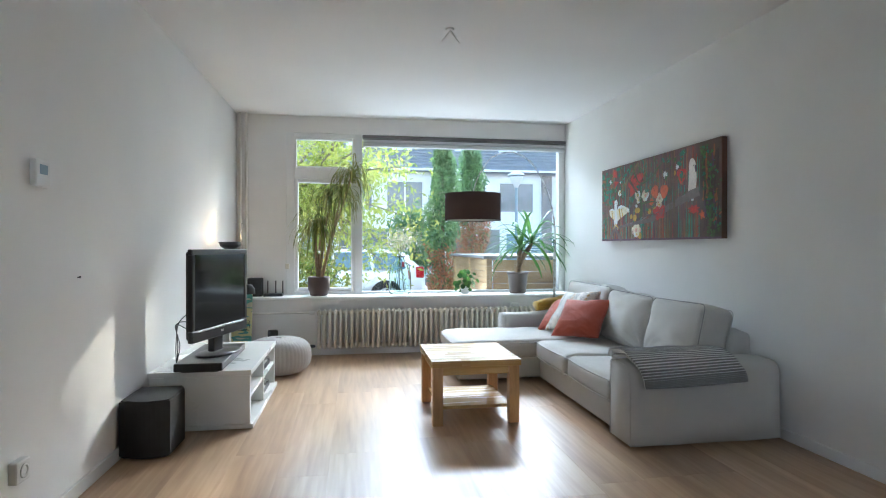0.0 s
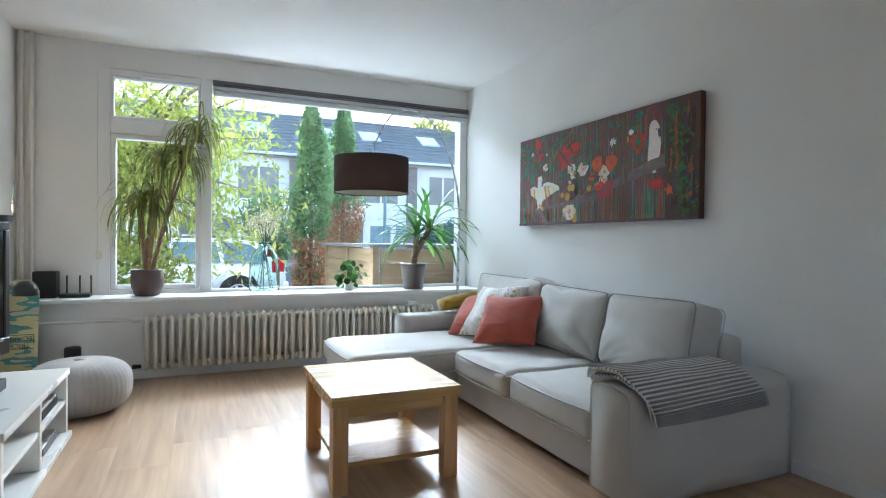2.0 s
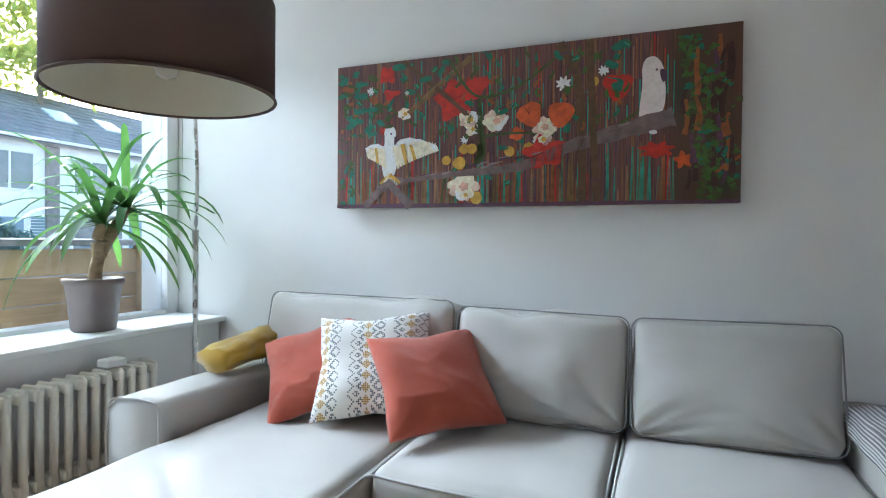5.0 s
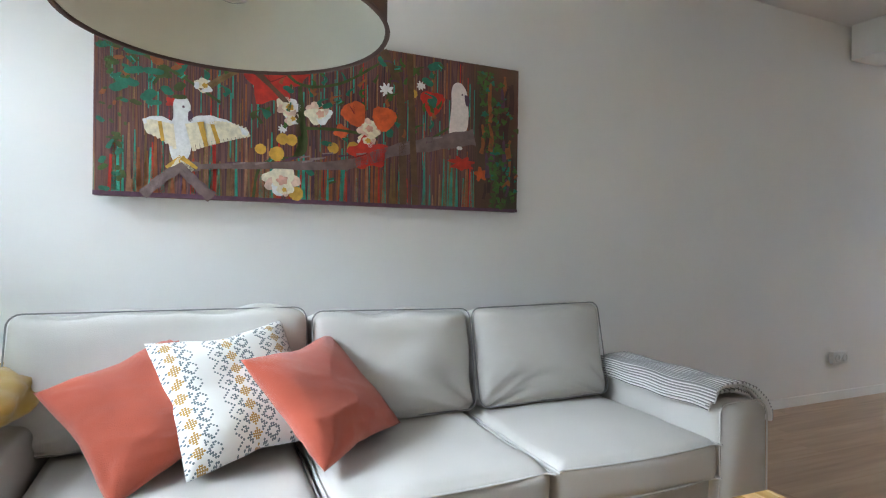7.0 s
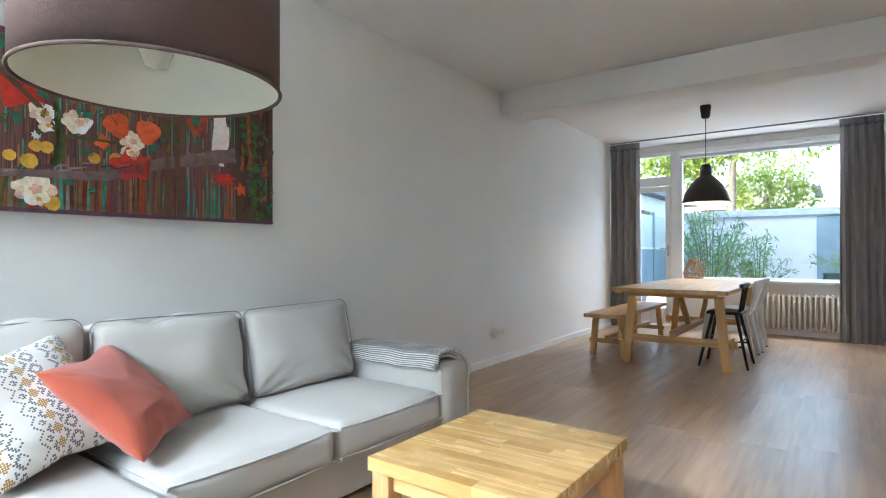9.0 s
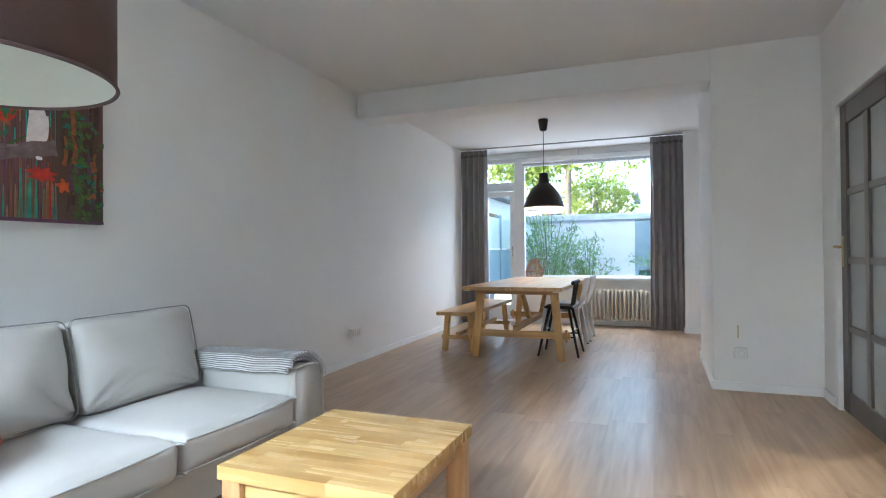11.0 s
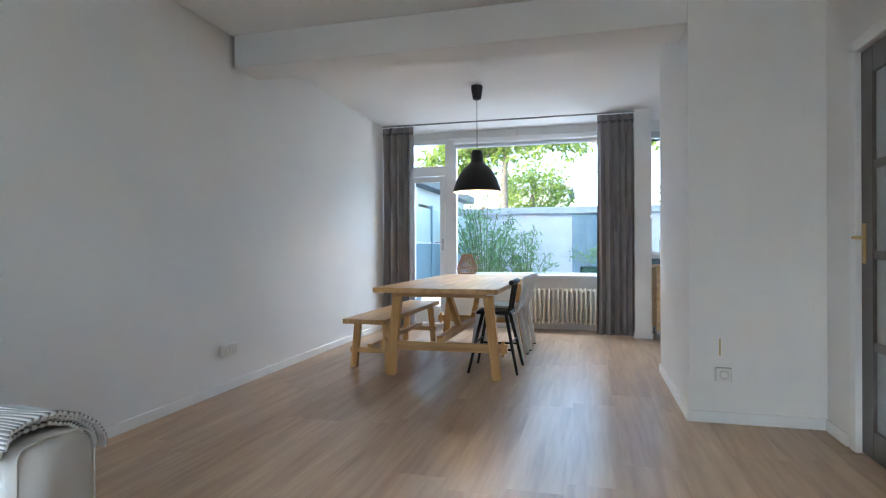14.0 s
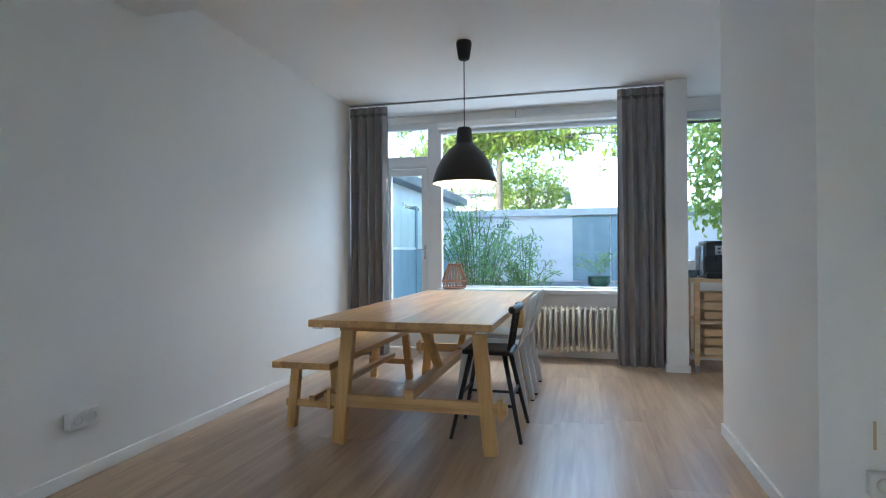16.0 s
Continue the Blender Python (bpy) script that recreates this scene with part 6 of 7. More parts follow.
bc = thing("junior_chair", (0.81, -0.27, 0), 0, "black spindle-back junior chair tucked at the table", "chair")
BLACK_WOOD = material("black_stained_wood", (0.016, 0.015, 0.016), 0.42, vary=0.2, scale=12)
bm = soft_box(-0.15, 0.15, -0.16, 0.16, 0.485, 0.515, 0.014, (0, 0, 0), 8, 0.001)
part("seat", bm, BLACK_WOOD, bc, smooth=True)
for sx in (-1, 1):
    for sy in (-1, 1):
        part("leg", rod(bmesh.new(), (sx * 0.205, sy * 0.205, 0), (sx * 0.10, sy * 0.11, 0.487), 0.011, 0.016, 12), BLACK_WOOD, bc, smooth=True)
for sy in (-1, 1):
    part("rung", rod(bmesh.new(), (-0.16, sy * 0.165, 0.20), (0.16, sy * 0.165, 0.20), 0.009), BLACK_WOOD, bc)
for sx in (-1, 1):
    part("rung", rod(bmesh.new(), (sx * 0.15, -0.155, 0.25), (sx * 0.15, 0.155, 0.25), 0.009), BLACK_WOOD, bc)
for y in (-0.125, -0.062, 0, 0.062, 0.125):
    part("spindle", rod(bmesh.new(), (-0.125, y * 0.9, 0.51), (-0.165, y, 0.76), 0.010 if abs(y) > 0.1 else 0.006), BLACK_WOOD, bc)
bm = bmesh.new()
tube(bm, spline([(-0.150, -0.16, 0.755), (-0.175, -0.07, 0.765), (-0.178, 0.07, 0.765), (-0.150, 0.16, 0.755)], 6), 0.022, 10)
part("crest_rail", bm, BLACK_WOOD, bc, smooth=True)

WPLAST = material("white_shell_plastic", (0.70, 0.70, 0.69), 0.38, vary=0.02, scale=4)


def shell_chair(at, turn, label):
    """A stackable plastic chair: one shell, four splayed legs. It faces local +x."""
    c = thing("shell_chair", at, turn, label, "chair", "white chairs at the table")
    def shell(u, v):
        w = (v - 0.5) * 2
        if u < 0.5:
            t = u / 0.5
            return Vector((0.22 - 0.40 * t, w * (0.20 + 0.01 * t), 0.45 - 0.012 * (1 - w * w) - 0.01 * t))
        t = (u - 0.5) / 0.5
        return Vector((-0.18 - 0.05 * math.sin(t * 1.57) - 0.07 * t + 0.045 * w * w * t, w * (0.21 - 0.02 * t * t), 0.44 + 0.36 * t ** 1.15 - 0.02 * w * w * t))
    thicken(part("shell", sheet(shell, 26, 14), WPLAST, c, smooth=True), 0.010)
    for sx in (-1, 1):
        for sy in (-1, 1):
            part("leg", beam_between(bmesh.new(), (sx * 0.235 - 0.01, sy * 0.215, 0.008), (sx * 0.17, sy * 0.175, 0.445), 0.042, 0.026, 0.006), WPLAST, c)
            part("foot_cap", box(bmesh.new(), sx * 0.236 - 0.022, sx * 0.236 + 0.002, sy * 0.215 - 0.014, sy * 0.215 + 0.014, 0, 0.010), BLACK_MATT, c)
    for sy in (-1, 1):
        part("side_rail", box(bmesh.new(), -0.18, 0.18, sy * 0.17 - 0.01, sy * 0.17 + 0.01, 0.405, 0.435, 0.004), WPLAST, c)
    return c


shell_chair((0.87, -0.80, 0), 0, "white plastic shell chair pushed under the table")
shell_chair((0.86, -1.42, 0), 0, "white plastic shell chair pushed under the table")

pd = thing("pendant_lamp", (1.10, -0.90, 0), 0, "black metal pendant lamp over the table, lit", "pendant lamp")
part("ceiling_cup", lathe(bmesh.new(), [(0.0, H), (0.055, H), (0.058, H - 0.02), (0.042, H - 0.125), (0.034, H - 0.135), (0.0, H - 0.135)], 28), BLACK_MATT, pd, smooth=True)
part("cord", rod(bmesh.new(), (0, 0, 2.0), (0, 0, H - 0.13), 0.0035, 0.0035, 8), BLACK_MATT, pd)
outer = [(0.0, 2.015), (0.045, 2.013), (0.053, 2.0), (0.063, 1.90), (0.075, 1.885), (0.115, 1.85), (0.165, 1.79), (0.205, 1.715), (0.232, 1.635), (0.240, 1.60)]
part("shade", lathe(bmesh.new(), outer + [(0.236, 1.60), (0.228, 1.636), (0.20, 1.715), (0.16, 1.787), (0.11, 1.845), (0.07, 1.878)], 56), material("black_lacquer", (0.016, 0.015, 0.016), 0.38, vary=0.1, scale=8), pd, smooth=True)
part("lining", lathe(bmesh.new(), [(0.2355, 1.601), (0.227, 1.636), (0.199, 1.714), (0.159, 1.786), (0.109, 1.844), (0.07, 1.876)], 56), material("white_lamp_lining", (0.78, 0.74, 0.68), 0.5), pd, "white inside", True)
part("bulb", lathe(bmesh.new(), [(0.0, 1.69), (0.02, 1.695), (0.035, 1.725), (0.03, 1.76), (0.014, 1.79), (0.014, 1.82)], 20), glow("warm_pendant_bulb", (1.0, 0.66, 0.38), 7), pd, smooth=True)
lamp("pendant_light", "POINT", 1.6, (1.0, 0.66, 0.38), Matrix.Translation((1.10, -0.90, 1.66)), radius=0.035)


def curtain(x0, x1, y, folds, label, seed):
    c = thing("curtain", ((x0 + x1) / 2, y, 0), 0, label, "curtain", "grey curtains")
    w = x1 - x0
    rg = random.Random(seed)
    ph = rg.uniform(-0.5, 0.5)
    def fn(u, v):
        z = 0.018 + (H - 0.045) * v
        a = u * folds * 2 * math.pi + 0.9 * math.sin(u * 7.3 + ph * 5) + 0.5 * math.sin(v * 2.5 + seed)
        amp = 0.066 * (1.0 - 0.30 * v) * (0.75 + 0.25 * math.sin(3 * u * 6.28 + seed))
        if v > 0.955:
            amp *= 0.45
        pinch = 1 - 0.03 * v * (1 - 0.5 * v) - (0.02 if 0.94 < v < 0.96 else 0)
        return Vector(((u - 0.5) * w * pinch + 0.008 * math.sin(2 * a), amp * math.sin(a) + 0.010 * noise.noise(Vector((u * 4, v * 3, seed))), z))
    thicken(part("cloth", sheet(fn, folds * 18, 40), CURTAIN, c, smooth=True), 0.003)
    thicken(part("heading_tape", sheet(lambda u, v: fn(u, 0.962 + 0.012 * v) + Vector((0, 0.004, 0)), folds * 18, 2), material("curtain_tape", (0.17, 0.163, 0.166), 0.95), c, smooth=True), 0.002)
    return c


curtain(2.235, 2.665, -2.36, 5, "full-length charcoal curtain drawn open", 3)
curtain(-0.475, -0.055, -2.36, 5, "full-length charcoal curtain drawn open", 8)
structure("curtain_rail", box(bmesh.new(), -0.475, 2.655, -2.372, -2.348, H - 0.016, H - 0.001, 0.003), material("grey_rail", (0.30, 0.30, 0.30), 0.4), "grey ceiling curtain rail", "curtain rail")

ln = thing("lantern", (1.62, -2.80, 0.70), 0, "woven wooden lantern on the window sill", "lantern")
CANE = wood("brown_cane", (0.22, 0.10, 0.045), (0.46, 0.25, 0.12), "z", 0.6, 3, 0.2, 0.2)
for k in range(22):
    a = 6.2832 * k / 22
    part("slat", tube(bmesh.new(), spline([(0.115 * math.cos(a), 0.115 * math.sin(a), 0.01), (0.13 * math.cos(a), 0.13 * math.sin(a), 0.09), (0.085 * math.cos(a), 0.085 * math.sin(a), 0.21), (0.06 * math.cos(a), 0.06 * math.sin(a), 0.27)], 4), 0.005, 5), CANE, ln)
for r, z in ((0.118, 0.012), (0.134, 0.085), (0.064, 0.265)):
    part("hoop", tube(bmesh.new(), [(r * math.cos(k * 0.2618), r * math.sin(k * 0.2618), z) for k in range(25)], 0.008, 6), CANE, ln, smooth=True)
part("base", lathe(bmesh.new(), [(0, 0), (0.115, 0), (0.118, 0.008), (0, 0.01)], 24), CANE, ln)
part("handle", tube(bmesh.new(), spline([(-0.06, 0, 0.265), (-0.13, -0.05, 0.24), (-0.135, -0.06, 0.14), (-0.10, -0.075, 0.11)], 6), 0.005, 6), CANE, ln, smooth=True)

# ---- kitchen trolley seen beside the wall end ----
tr = thing("kitchen_trolley", (-1.02, -2.50, 0), 0, "pale birch kitchen trolley with crates on its shelves", "trolley")
part("top", box(bmesh.new(), -0.36, 0.33, -0.25, 0.25, 0.815, 0.845, 0.003), PINE, tr)
for sx in (-0.33, 0.29):
    for sy in (-0.22, 0.22):
        part("post", box(bmesh.new(), sx - 0.022, sx + 0.022, sy - 0.022, sy + 0.022, 0.09, 0.814, 0.003), PINE, tr)
        w = part("castor", rod(bmesh.new(), (sx - 0.012, sy, 0.035), (sx + 0.012, sy, 0.035), 0.034, 0.034, 18), material("grey_castor", (0.30, 0.30, 0.31), 0.4), tr)
        part("fork", box(bmesh.new(), sx - 0.016, sx + 0.016, sy - 0.012, sy + 0.012, 0.04, 0.09), STEEL, w)
for z in (0.13, 0.45):
    part("shelf", box(bmesh.new(), -0.31, 0.27, -0.2, 0.2, z, z + 0.018, 0.002), PINE, tr)


def crate(z, label):
    c = thing("wooden_crate", (-1.03, -2.50, z), 0, label, "crate", "trolley crates")
    for sy in (-0.17, 0.17):
        for k in range(3):
            part("slat", box(bmesh.new(), -0.23, 0.23, sy - 0.006, sy + 0.006, 0.012 + k * 0.083, 0.078 + k * 0.083, 0.002), PINE, c)
    for sx in (-0.225, 0.225):
        for k in range(3):
            part("slat", box(bmesh.new(), sx - 0.006, sx + 0.006, -0.163, 0.163, 0.012 + k * 0.083, 0.078 + k * 0.083, 0.002), PINE, c)
    part("bottom", box(bmesh.new(), -0.218, 0.218, -0.163, 0.163, 0.0, 0.012), PINE, c)
    return c


crate(0.149, "open slatted pine crate on the lower shelf")
crate(0.469, "open slatted pine crate on the upper shelf")
cm = thing("coffee_machine", (-0.95, -2.48, 0.846), 0, "black espresso machine with a silver control panel", "coffee machine")
part("body", boxes((-0.13, 0.13, -0.20, 0.10, 0.0, 0.34), (-0.13, 0.13, 0.10, 0.18, 0.0, 0.05), bevel=0.006), BLACK_PLASTIC, cm)
part("head", box(bmesh.new(), -0.13, 0.13, 0.10, 0.17, 0.20, 0.33, 0.006), BLACK_PLASTIC, cm)
part("control_panel", box(bmesh.new(), -0.10, 0.06, 0.1705, 0.174, 0.215, 0.295, 0.001), STEEL, cm)
for k in range(3):
    for j in (0.235, 0.27):
        part("button", box(bmesh.new(), -0.085 + 0.05 * k, -0.06 + 0.05 * k, 0.1745, 0.177, j - 0.007, j + 0.007), BLACK_PLASTIC, cm)
part("spout", box(bmesh.new(), -0.03, 0.03, 0.12, 0.165, 0.14, 0.20, 0.004), BLACK_PLASTIC, cm)
part("water_tank", box(bmesh.new(), 0.131, 0.165, -0.15, 0.05, 0.02, 0.30, 0.004), glass_material("smoked_tank", (0.4, 0.45, 0.5)), cm)
tn = thing("storage_tin", (-0.74, -2.62, 0.846), 0, "small patterned tin on the trolley", "tin")
part("body", box(bmesh.new(), -0.05, 0.05, -0.06, 0.06, 0, 0.07, 0.006), material("blue_grey_tin", (0.16, 0.22, 0.25), 0.4, vary=0.5, scale=60), tn)


# ---- outside ----
ASPHALT = material("grey_paving", (0.20, 0.20, 0.20), 0.9, vary=0.2, scale=2.0, grain=0.4, grain_scale=30)
RENDER_W = material("white_render", (0.84, 0.84, 0.82), 0.85, vary=0.05, scale=1.2, grain=0.2, grain_scale=40)
SLATE = material("dark_roof_tile", (0.23, 0.235, 0.235), 0.7, vary=0.2, scale=3, grain=0.2, grain_scale=20)
BRICK_G = material("grey_brick", (0.26, 0.23, 0.21), 0.9, vary=0.2, scale=5, grain=0.4, grain_scale=30)
DARK_GLASS = material("dark_window_glass", (0.05, 0.06, 0.07), 0.06, vary=0.1, scale=2)
HOUSE_GLASS = material("curtained_window_glass", (0.20, 0.22, 0.225), 0.08, vary=0.25, scale=1.2)
BLUE_GREY = material("blue_grey_paint", (0.22, 0.31, 0.35), 0.5, vary=0.08, scale=3)
STREET = -0.38
bm = boxes((-400, 400, 6.86, 600, -0.8, STREET), (-400, 400, -600, -3.21, -0.8, -0.06))
structure("ground", bm, ASPHALT, "grey paved ground outside", "ground")
BED = material("garden_soil", (0.10, 0.085, 0.06), 0.95, vary=0.3, scale=6, grain=0.6, grain_scale=40)
structure("garden_bed", boxes((-5.0, 0.9, 7.6, 11.6, STREET - 0.05, STREET + 0.06), (1.2, 4.6, 9.5, 12.2, STREET - 0.05, STREET + 0.06)), BED, "planted front garden bed", "bed")
structure("terrace", boxes((-8, 9, -40, -4.0, -0.3, 0.22)), ASPHALT, "raised grey garden terrace", "terrace")

LEAF_TREE = leaf_material("cherry_leaf", (0.26, 0.34, 0.06), (0.52, 0.54, 0.14), 0.6)
LEAF_HEDGE = leaf_material("hedge_leaf", (0.18, 0.28, 0.05), (0.46, 0.46, 0.12), 0.6)
LEAF_CYP = leaf_material("cypress_green", (0.09, 0.20, 0.09), (0.26, 0.38, 0.17), 0.8)
LEAF_DEAD = leaf_material("cypress_brown", (0.28, 0.13, 0.07), (0.55, 0.28, 0.16), 0.9)
LEAF_SPRUCE = leaf_material("blue_spruce", (0.05, 0.11, 0.11), (0.12, 0.20, 0.19), 0.8)
LEAF_BAMBOO = leaf_material("bamboo_leaf", (0.14, 0.30, 0.09), (0.38, 0.52, 0.22), 0.6)
LEAF_PLANE = leaf_material("plane_leaf", (0.17, 0.27, 0.035), (0.42, 0.50, 0.10), 0.6)
TRUNK = material("tree_bark", (0.20, 0.17, 0.13), 0.9, vary=0.3, scale=8, grain=0.7, grain_scale=25)


def leaves(places, mat, parent, size, rg, long=1.0, name="crown", droop=0.0):
    """Many small pointed leaves at the given places."""
    verts, faces = [], []
    for c in places:
        n = Vector((rg.gauss(0, 1), rg.gauss(0, 1), rg.gauss(0.3, 1))).normalized()
        s = n.orthogonal().normalized()
        s = (Matrix.Rotation(rg.uniform(0, 6.28), 3, n) @ s + Vector((0, 0, -droop))).normalized()
        t = n.cross(s).normalized()
        q = size * rg.uniform(0.6, 1.25)
        i = len(verts)
        verts += [c - s * q * long, c + t * q * 0.42 - s * q * 0.1 + n * q * 0.1, c + s * q * long, c - t * q * 0.42 - s * q * 0.1 + n * q * 0.1]
        faces.append((i, i + 1, i + 2, i + 3))
    me = bpy.data.meshes.new(name)
    me.from_pydata(verts, [], faces)
    me.materials.append(mat)
    ob = new(name, me)
    ob.parent = parent
    ob.matrix_parent_inverse = parent.matrix_world.inverted()
    return ob


def branch_tree(name, at, trunk_top, limbs, mat, size, per, label, seed, r0=0.10, spread=0.35):
    """A tree from a trunk and limbs; leaves gather in clumps along the limbs."""
    t = thing(name, at, 0, label, "tree")
    rg = random.Random(seed)
    base = Vector(at)
    top = Vector(trunk_top)
    part("trunk", tube(bmesh.new(), spline([(0, 0, -0.05), (top - base) * 0.5 + Vector((0.05, 0, 0)), top - base], 5), [r0 - 0.05 * r0 * i for i in range(11)], 10), TRUNK, t, smooth=True)
    places = []
    for end in limbs:
        a = top + Vector((rg.uniform(-0.1, 0.1), rg.uniform(-0.1, 0.1), rg.uniform(-0.6, 0.0)))
        e = Vector(end)
        mid = (a + e) / 2 + Vector((0, 0, 0.25))
        line = spline([a - base, mid - base, e - base], 6)
        part("limb", tube(bmesh.new(), line, [max(0.008, r0 * 0.4 * (1 - k / 14)) for k in range(len(line))], 6), TRUNK, t, smooth=True)
        for k in range(per):
            f = rg.uniform(0.25, 1.05)
            p = line[min(len(line) - 1, int(f * (len(line) - 1)))] + base
            clump = Vector((rg.gauss(0, spread), rg.gauss(0, spread), rg.gauss(0, spread * 0.7)))
            for _ in range(5):
                places.append(p + clump + Vector((rg.gauss(0, 0.09), rg.gauss(0, 0.09), rg.gauss(-0.03, 0.09))))
    leaves(places, mat, t, size, rg, 1.1, "crown", 0.5)
    return t


rg = random.Random(5)
branch_tree("garden_tree", (-1.5, 10.4, STREET), (-1.3, 10.3, 1.9), [(rg.uniform(-3.2, 0.62), rg.uniform(9.2, 11.6), rg.uniform(1.8, 4.6)) for _ in range(26)] + [(0.9, 10.0, 2.6), (0.75, 9.8, 3.2), (0.7, 9.9, 3.8), (0.95, 9.9, 1.7), (0.8, 9.7, 1.1), (0.5, 9.6, 0.9), (0.2, 9.7, 1.4)], LEAF_TREE, 0.058, 84, "leafy yellow-green tree in the front garden", 6, 0.10, 0.28)


def shrub(name, centre, radius, n, mat, size, label, seed, long=1.0, category="shrub", foot=0.2):
    t = thing(name, (centre[0], centre[1], centre[2] - radius[2]), 0, label, category)
    rg = random.Random(seed)
    places = []
    stems = bmesh.new()
    for k in range(14):
        a = rg.uniform(0, 6.28)
        tip = Vector((math.cos(a) * radius[0] * 0.7, math.sin(a) * radius[1] * 0.7, radius[2] * rg.uniform(1.0, 1.8)))
        tube(stems, spline([(0.1 * math.cos(a), 0.1 * math.sin(a), -0.1), tip * 0.5, tip], 4), 0.008, 5)
    if category == "tree":
        tube(stems, [(0, 0, foot - centre[2] + radius[2]), (0, 0, radius[2])], 0.12, 8)
    part("stem", stems, TRUNK, t)
    while len(places) < n:
        d = Vector((rg.gauss(0, 1), rg.gauss(0, 1), rg.gauss(0, 1))).normalized()
        f = 0.72 + 0.38 * noise.noise(d * 2.2 + Vector((seed, 0, 0))) + 0.15 * noise.noise(d * 6)
        rr = f * rg.uniform(0.35, 1.0) ** 0.5
        places.append(Vector(centre) + Vector((d.x * radius[0], d.y * radius[1], d.z * radius[2])) * rr)
    leaves(places, mat, t, size, rg, long, "foliage", 0.3)
    return t


shrub("hedge_shrub", (-1.1, 9.6, 0.45), (1.3, 0.9, 1.1), 4800, LEAF_HEDGE, 0.06, "dense green shrub behind the casement", 3)
shrub("hedge_shrub", (-3.2, 9.8, 0.7), (1.6, 1.0, 1.3), 1800, LEAF_HEDGE, 0.07, "dense green shrub beside the tree", 9)
shrub("low_shrub", (2.9, 16.2, 0.1), (0.8, 0.5, 0.55), 900, LEAF_HEDGE, 0.07, "low green shrub by the street", 12)


def cypress(at, height, r, dead, label, seed):
    t = thing("cypress", at, 0, label, "tree")
    rg = random.Random(seed)
    part("trunk", rod(bmesh.new(), (0, 0, -0.02), (0, 0, height * 0.9), 0.05, 0.01, 8), TRUNK, t)
    live, brown = [], []
    for k in range(11000):
        z = rg.uniform(0.02, 1.0)
        prof = min(1, (1 - z) * 2.4) ** 0.7 * min(1, 0.75 + z)
        a = rg.uniform(0, 6.283)
        bulge = 0.85 + 0.55 * noise.noise(Vector((math.cos(a) * 1.4, math.sin(a) * 1.4, z * 9 + seed)))
        q = r * prof * bulge * rg.uniform(0.25, 1.15) ** 0.6
        p = Vector(at) + Vector((q * math.cos(a), q * math.sin(a), z * height))
        edge = dead + 0.10 * noise.noise(Vector((a * 2, z * 5, seed)))
        (brown if z < edge and rg.random() < 0.85 else live).append(p)
    leaves(live, LEAF_CYP, t, 0.034, rg, 1.7, "foliage", -0.8)
    leaves(brown, LEAF_DEAD, t, 0.032, rg, 1.4, "dead_foliage", -0.5)
    return t


cypress((1.62, 10.2, STREET), 3.85, 0.36, 0.40, "narrow cypress browned at the foot", 2)
cypress((2.42, 11.4, STREET), 4.1, 0.40, 0.52, "narrow cypress with a dead brown lower half", 7)
shrub("pine_shrub", (1.9, 18.5, 1.3), (1.2, 0.8, 1.7), 1600, LEAF_CYP, 0.09, "open green pine beside the cypresses", 4, 1.8)
shrub("blue_spruce", (6.4, 15.5, 0.75), (1.0, 1.0, 1.15), 2600, LEAF_SPRUCE, 0.07, "blue-green spruce by the street", 8, 1.5, "tree", STREET)
# first crown enlarged and set across the sun's path to dapple the room
shrub("street_tree", (16.7, 30.0, 11.0), (6.2, 4.0, 5.2), 3700, LEAF_TREE, 0.25, "tall airy tree behind the roofs, enlarged to filter the sun", 14, 1.0, "tree", STREET)
shrub("street_tree", (14.9, 37.0, 7.0), (3.9, 2.5, 3.9), 3600, LEAF_TREE, 0.20, "broad tree behind the roofs", 18, 1.0, "tree", STREET)

# bin store of softwood boards
st = thing("bin_store", (1.70, 7.0, STREET), 0, "pale softwood bin store with a flat lid", "bin store")
for k in range(9):
    z = 0.02 + k * 0.152
    part("board", box(bmesh.new(), -0.012, 0.012, 0.06, 2.30, z, z + 0.146, 0.004), wood("softwood_y", (0.26, 0.17, 0.085), (0.48, 0.34, 0.19), "y", 0.8, 2.2, 0.3, 0.35) if k == 0 else bpy.data.materials["softwood_y"], st)
    part("board", box(bmesh.new(), 0.06, 1.9, -0.012, 0.012, z, z + 0.146, 0.004), FENCE, st)
for x, y in ((0.0, 0.0), (0.0, 2.32), (0.95, -0.02), (0.0, 1.1)):
    part("post", box(bmesh.new(), x - 0.035, x + 0.035, y - 0.035, y + 0.035, 0, 1.40, 0.004), FENCE, st)
part("lid", box(bmesh.new(), -0.08, 1.95, -0.08, 2.40, 1.40, 1.435, 0.004), material("grey_felt_lid", (0.22, 0.22, 0.22), 0.8), st)

# car
CAR = material("pale_silver_paint", (0.80, 0.83, 0.83), 0.3, metal=0.0, vary=0.03, scale=2)
car = thing("estate_car", (-0.55, 14.6, STREET), 0, "pale silver estate car parked along the street", "car")
side = [(-2.2, 0.35), (-2.25, 0.62), (-2.1, 0.82), (-1.2, 0.95), (-0.55, 1.40), (0.0, 1.49), (1.2, 1.50), (1.85, 1.40), (2.12, 1.02), (2.27, 0.90), (2.30, 0.55), (2.22, 0.30)]
bm = bmesh.new()
rows = []
for y, k in ((-0.88, 0), (-0.90, 1), (0.90, 1), (0.88, 0)):
    row = []
    for x, z in side:
        tuck = max(0, z - 0.95) * 0.42
        yy = y - math.copysign(tuck, y)
        row.append(bm.verts.new((x, yy, z if k else z)))
    rows.append(row)
rows = [rows[1], rows[2]]
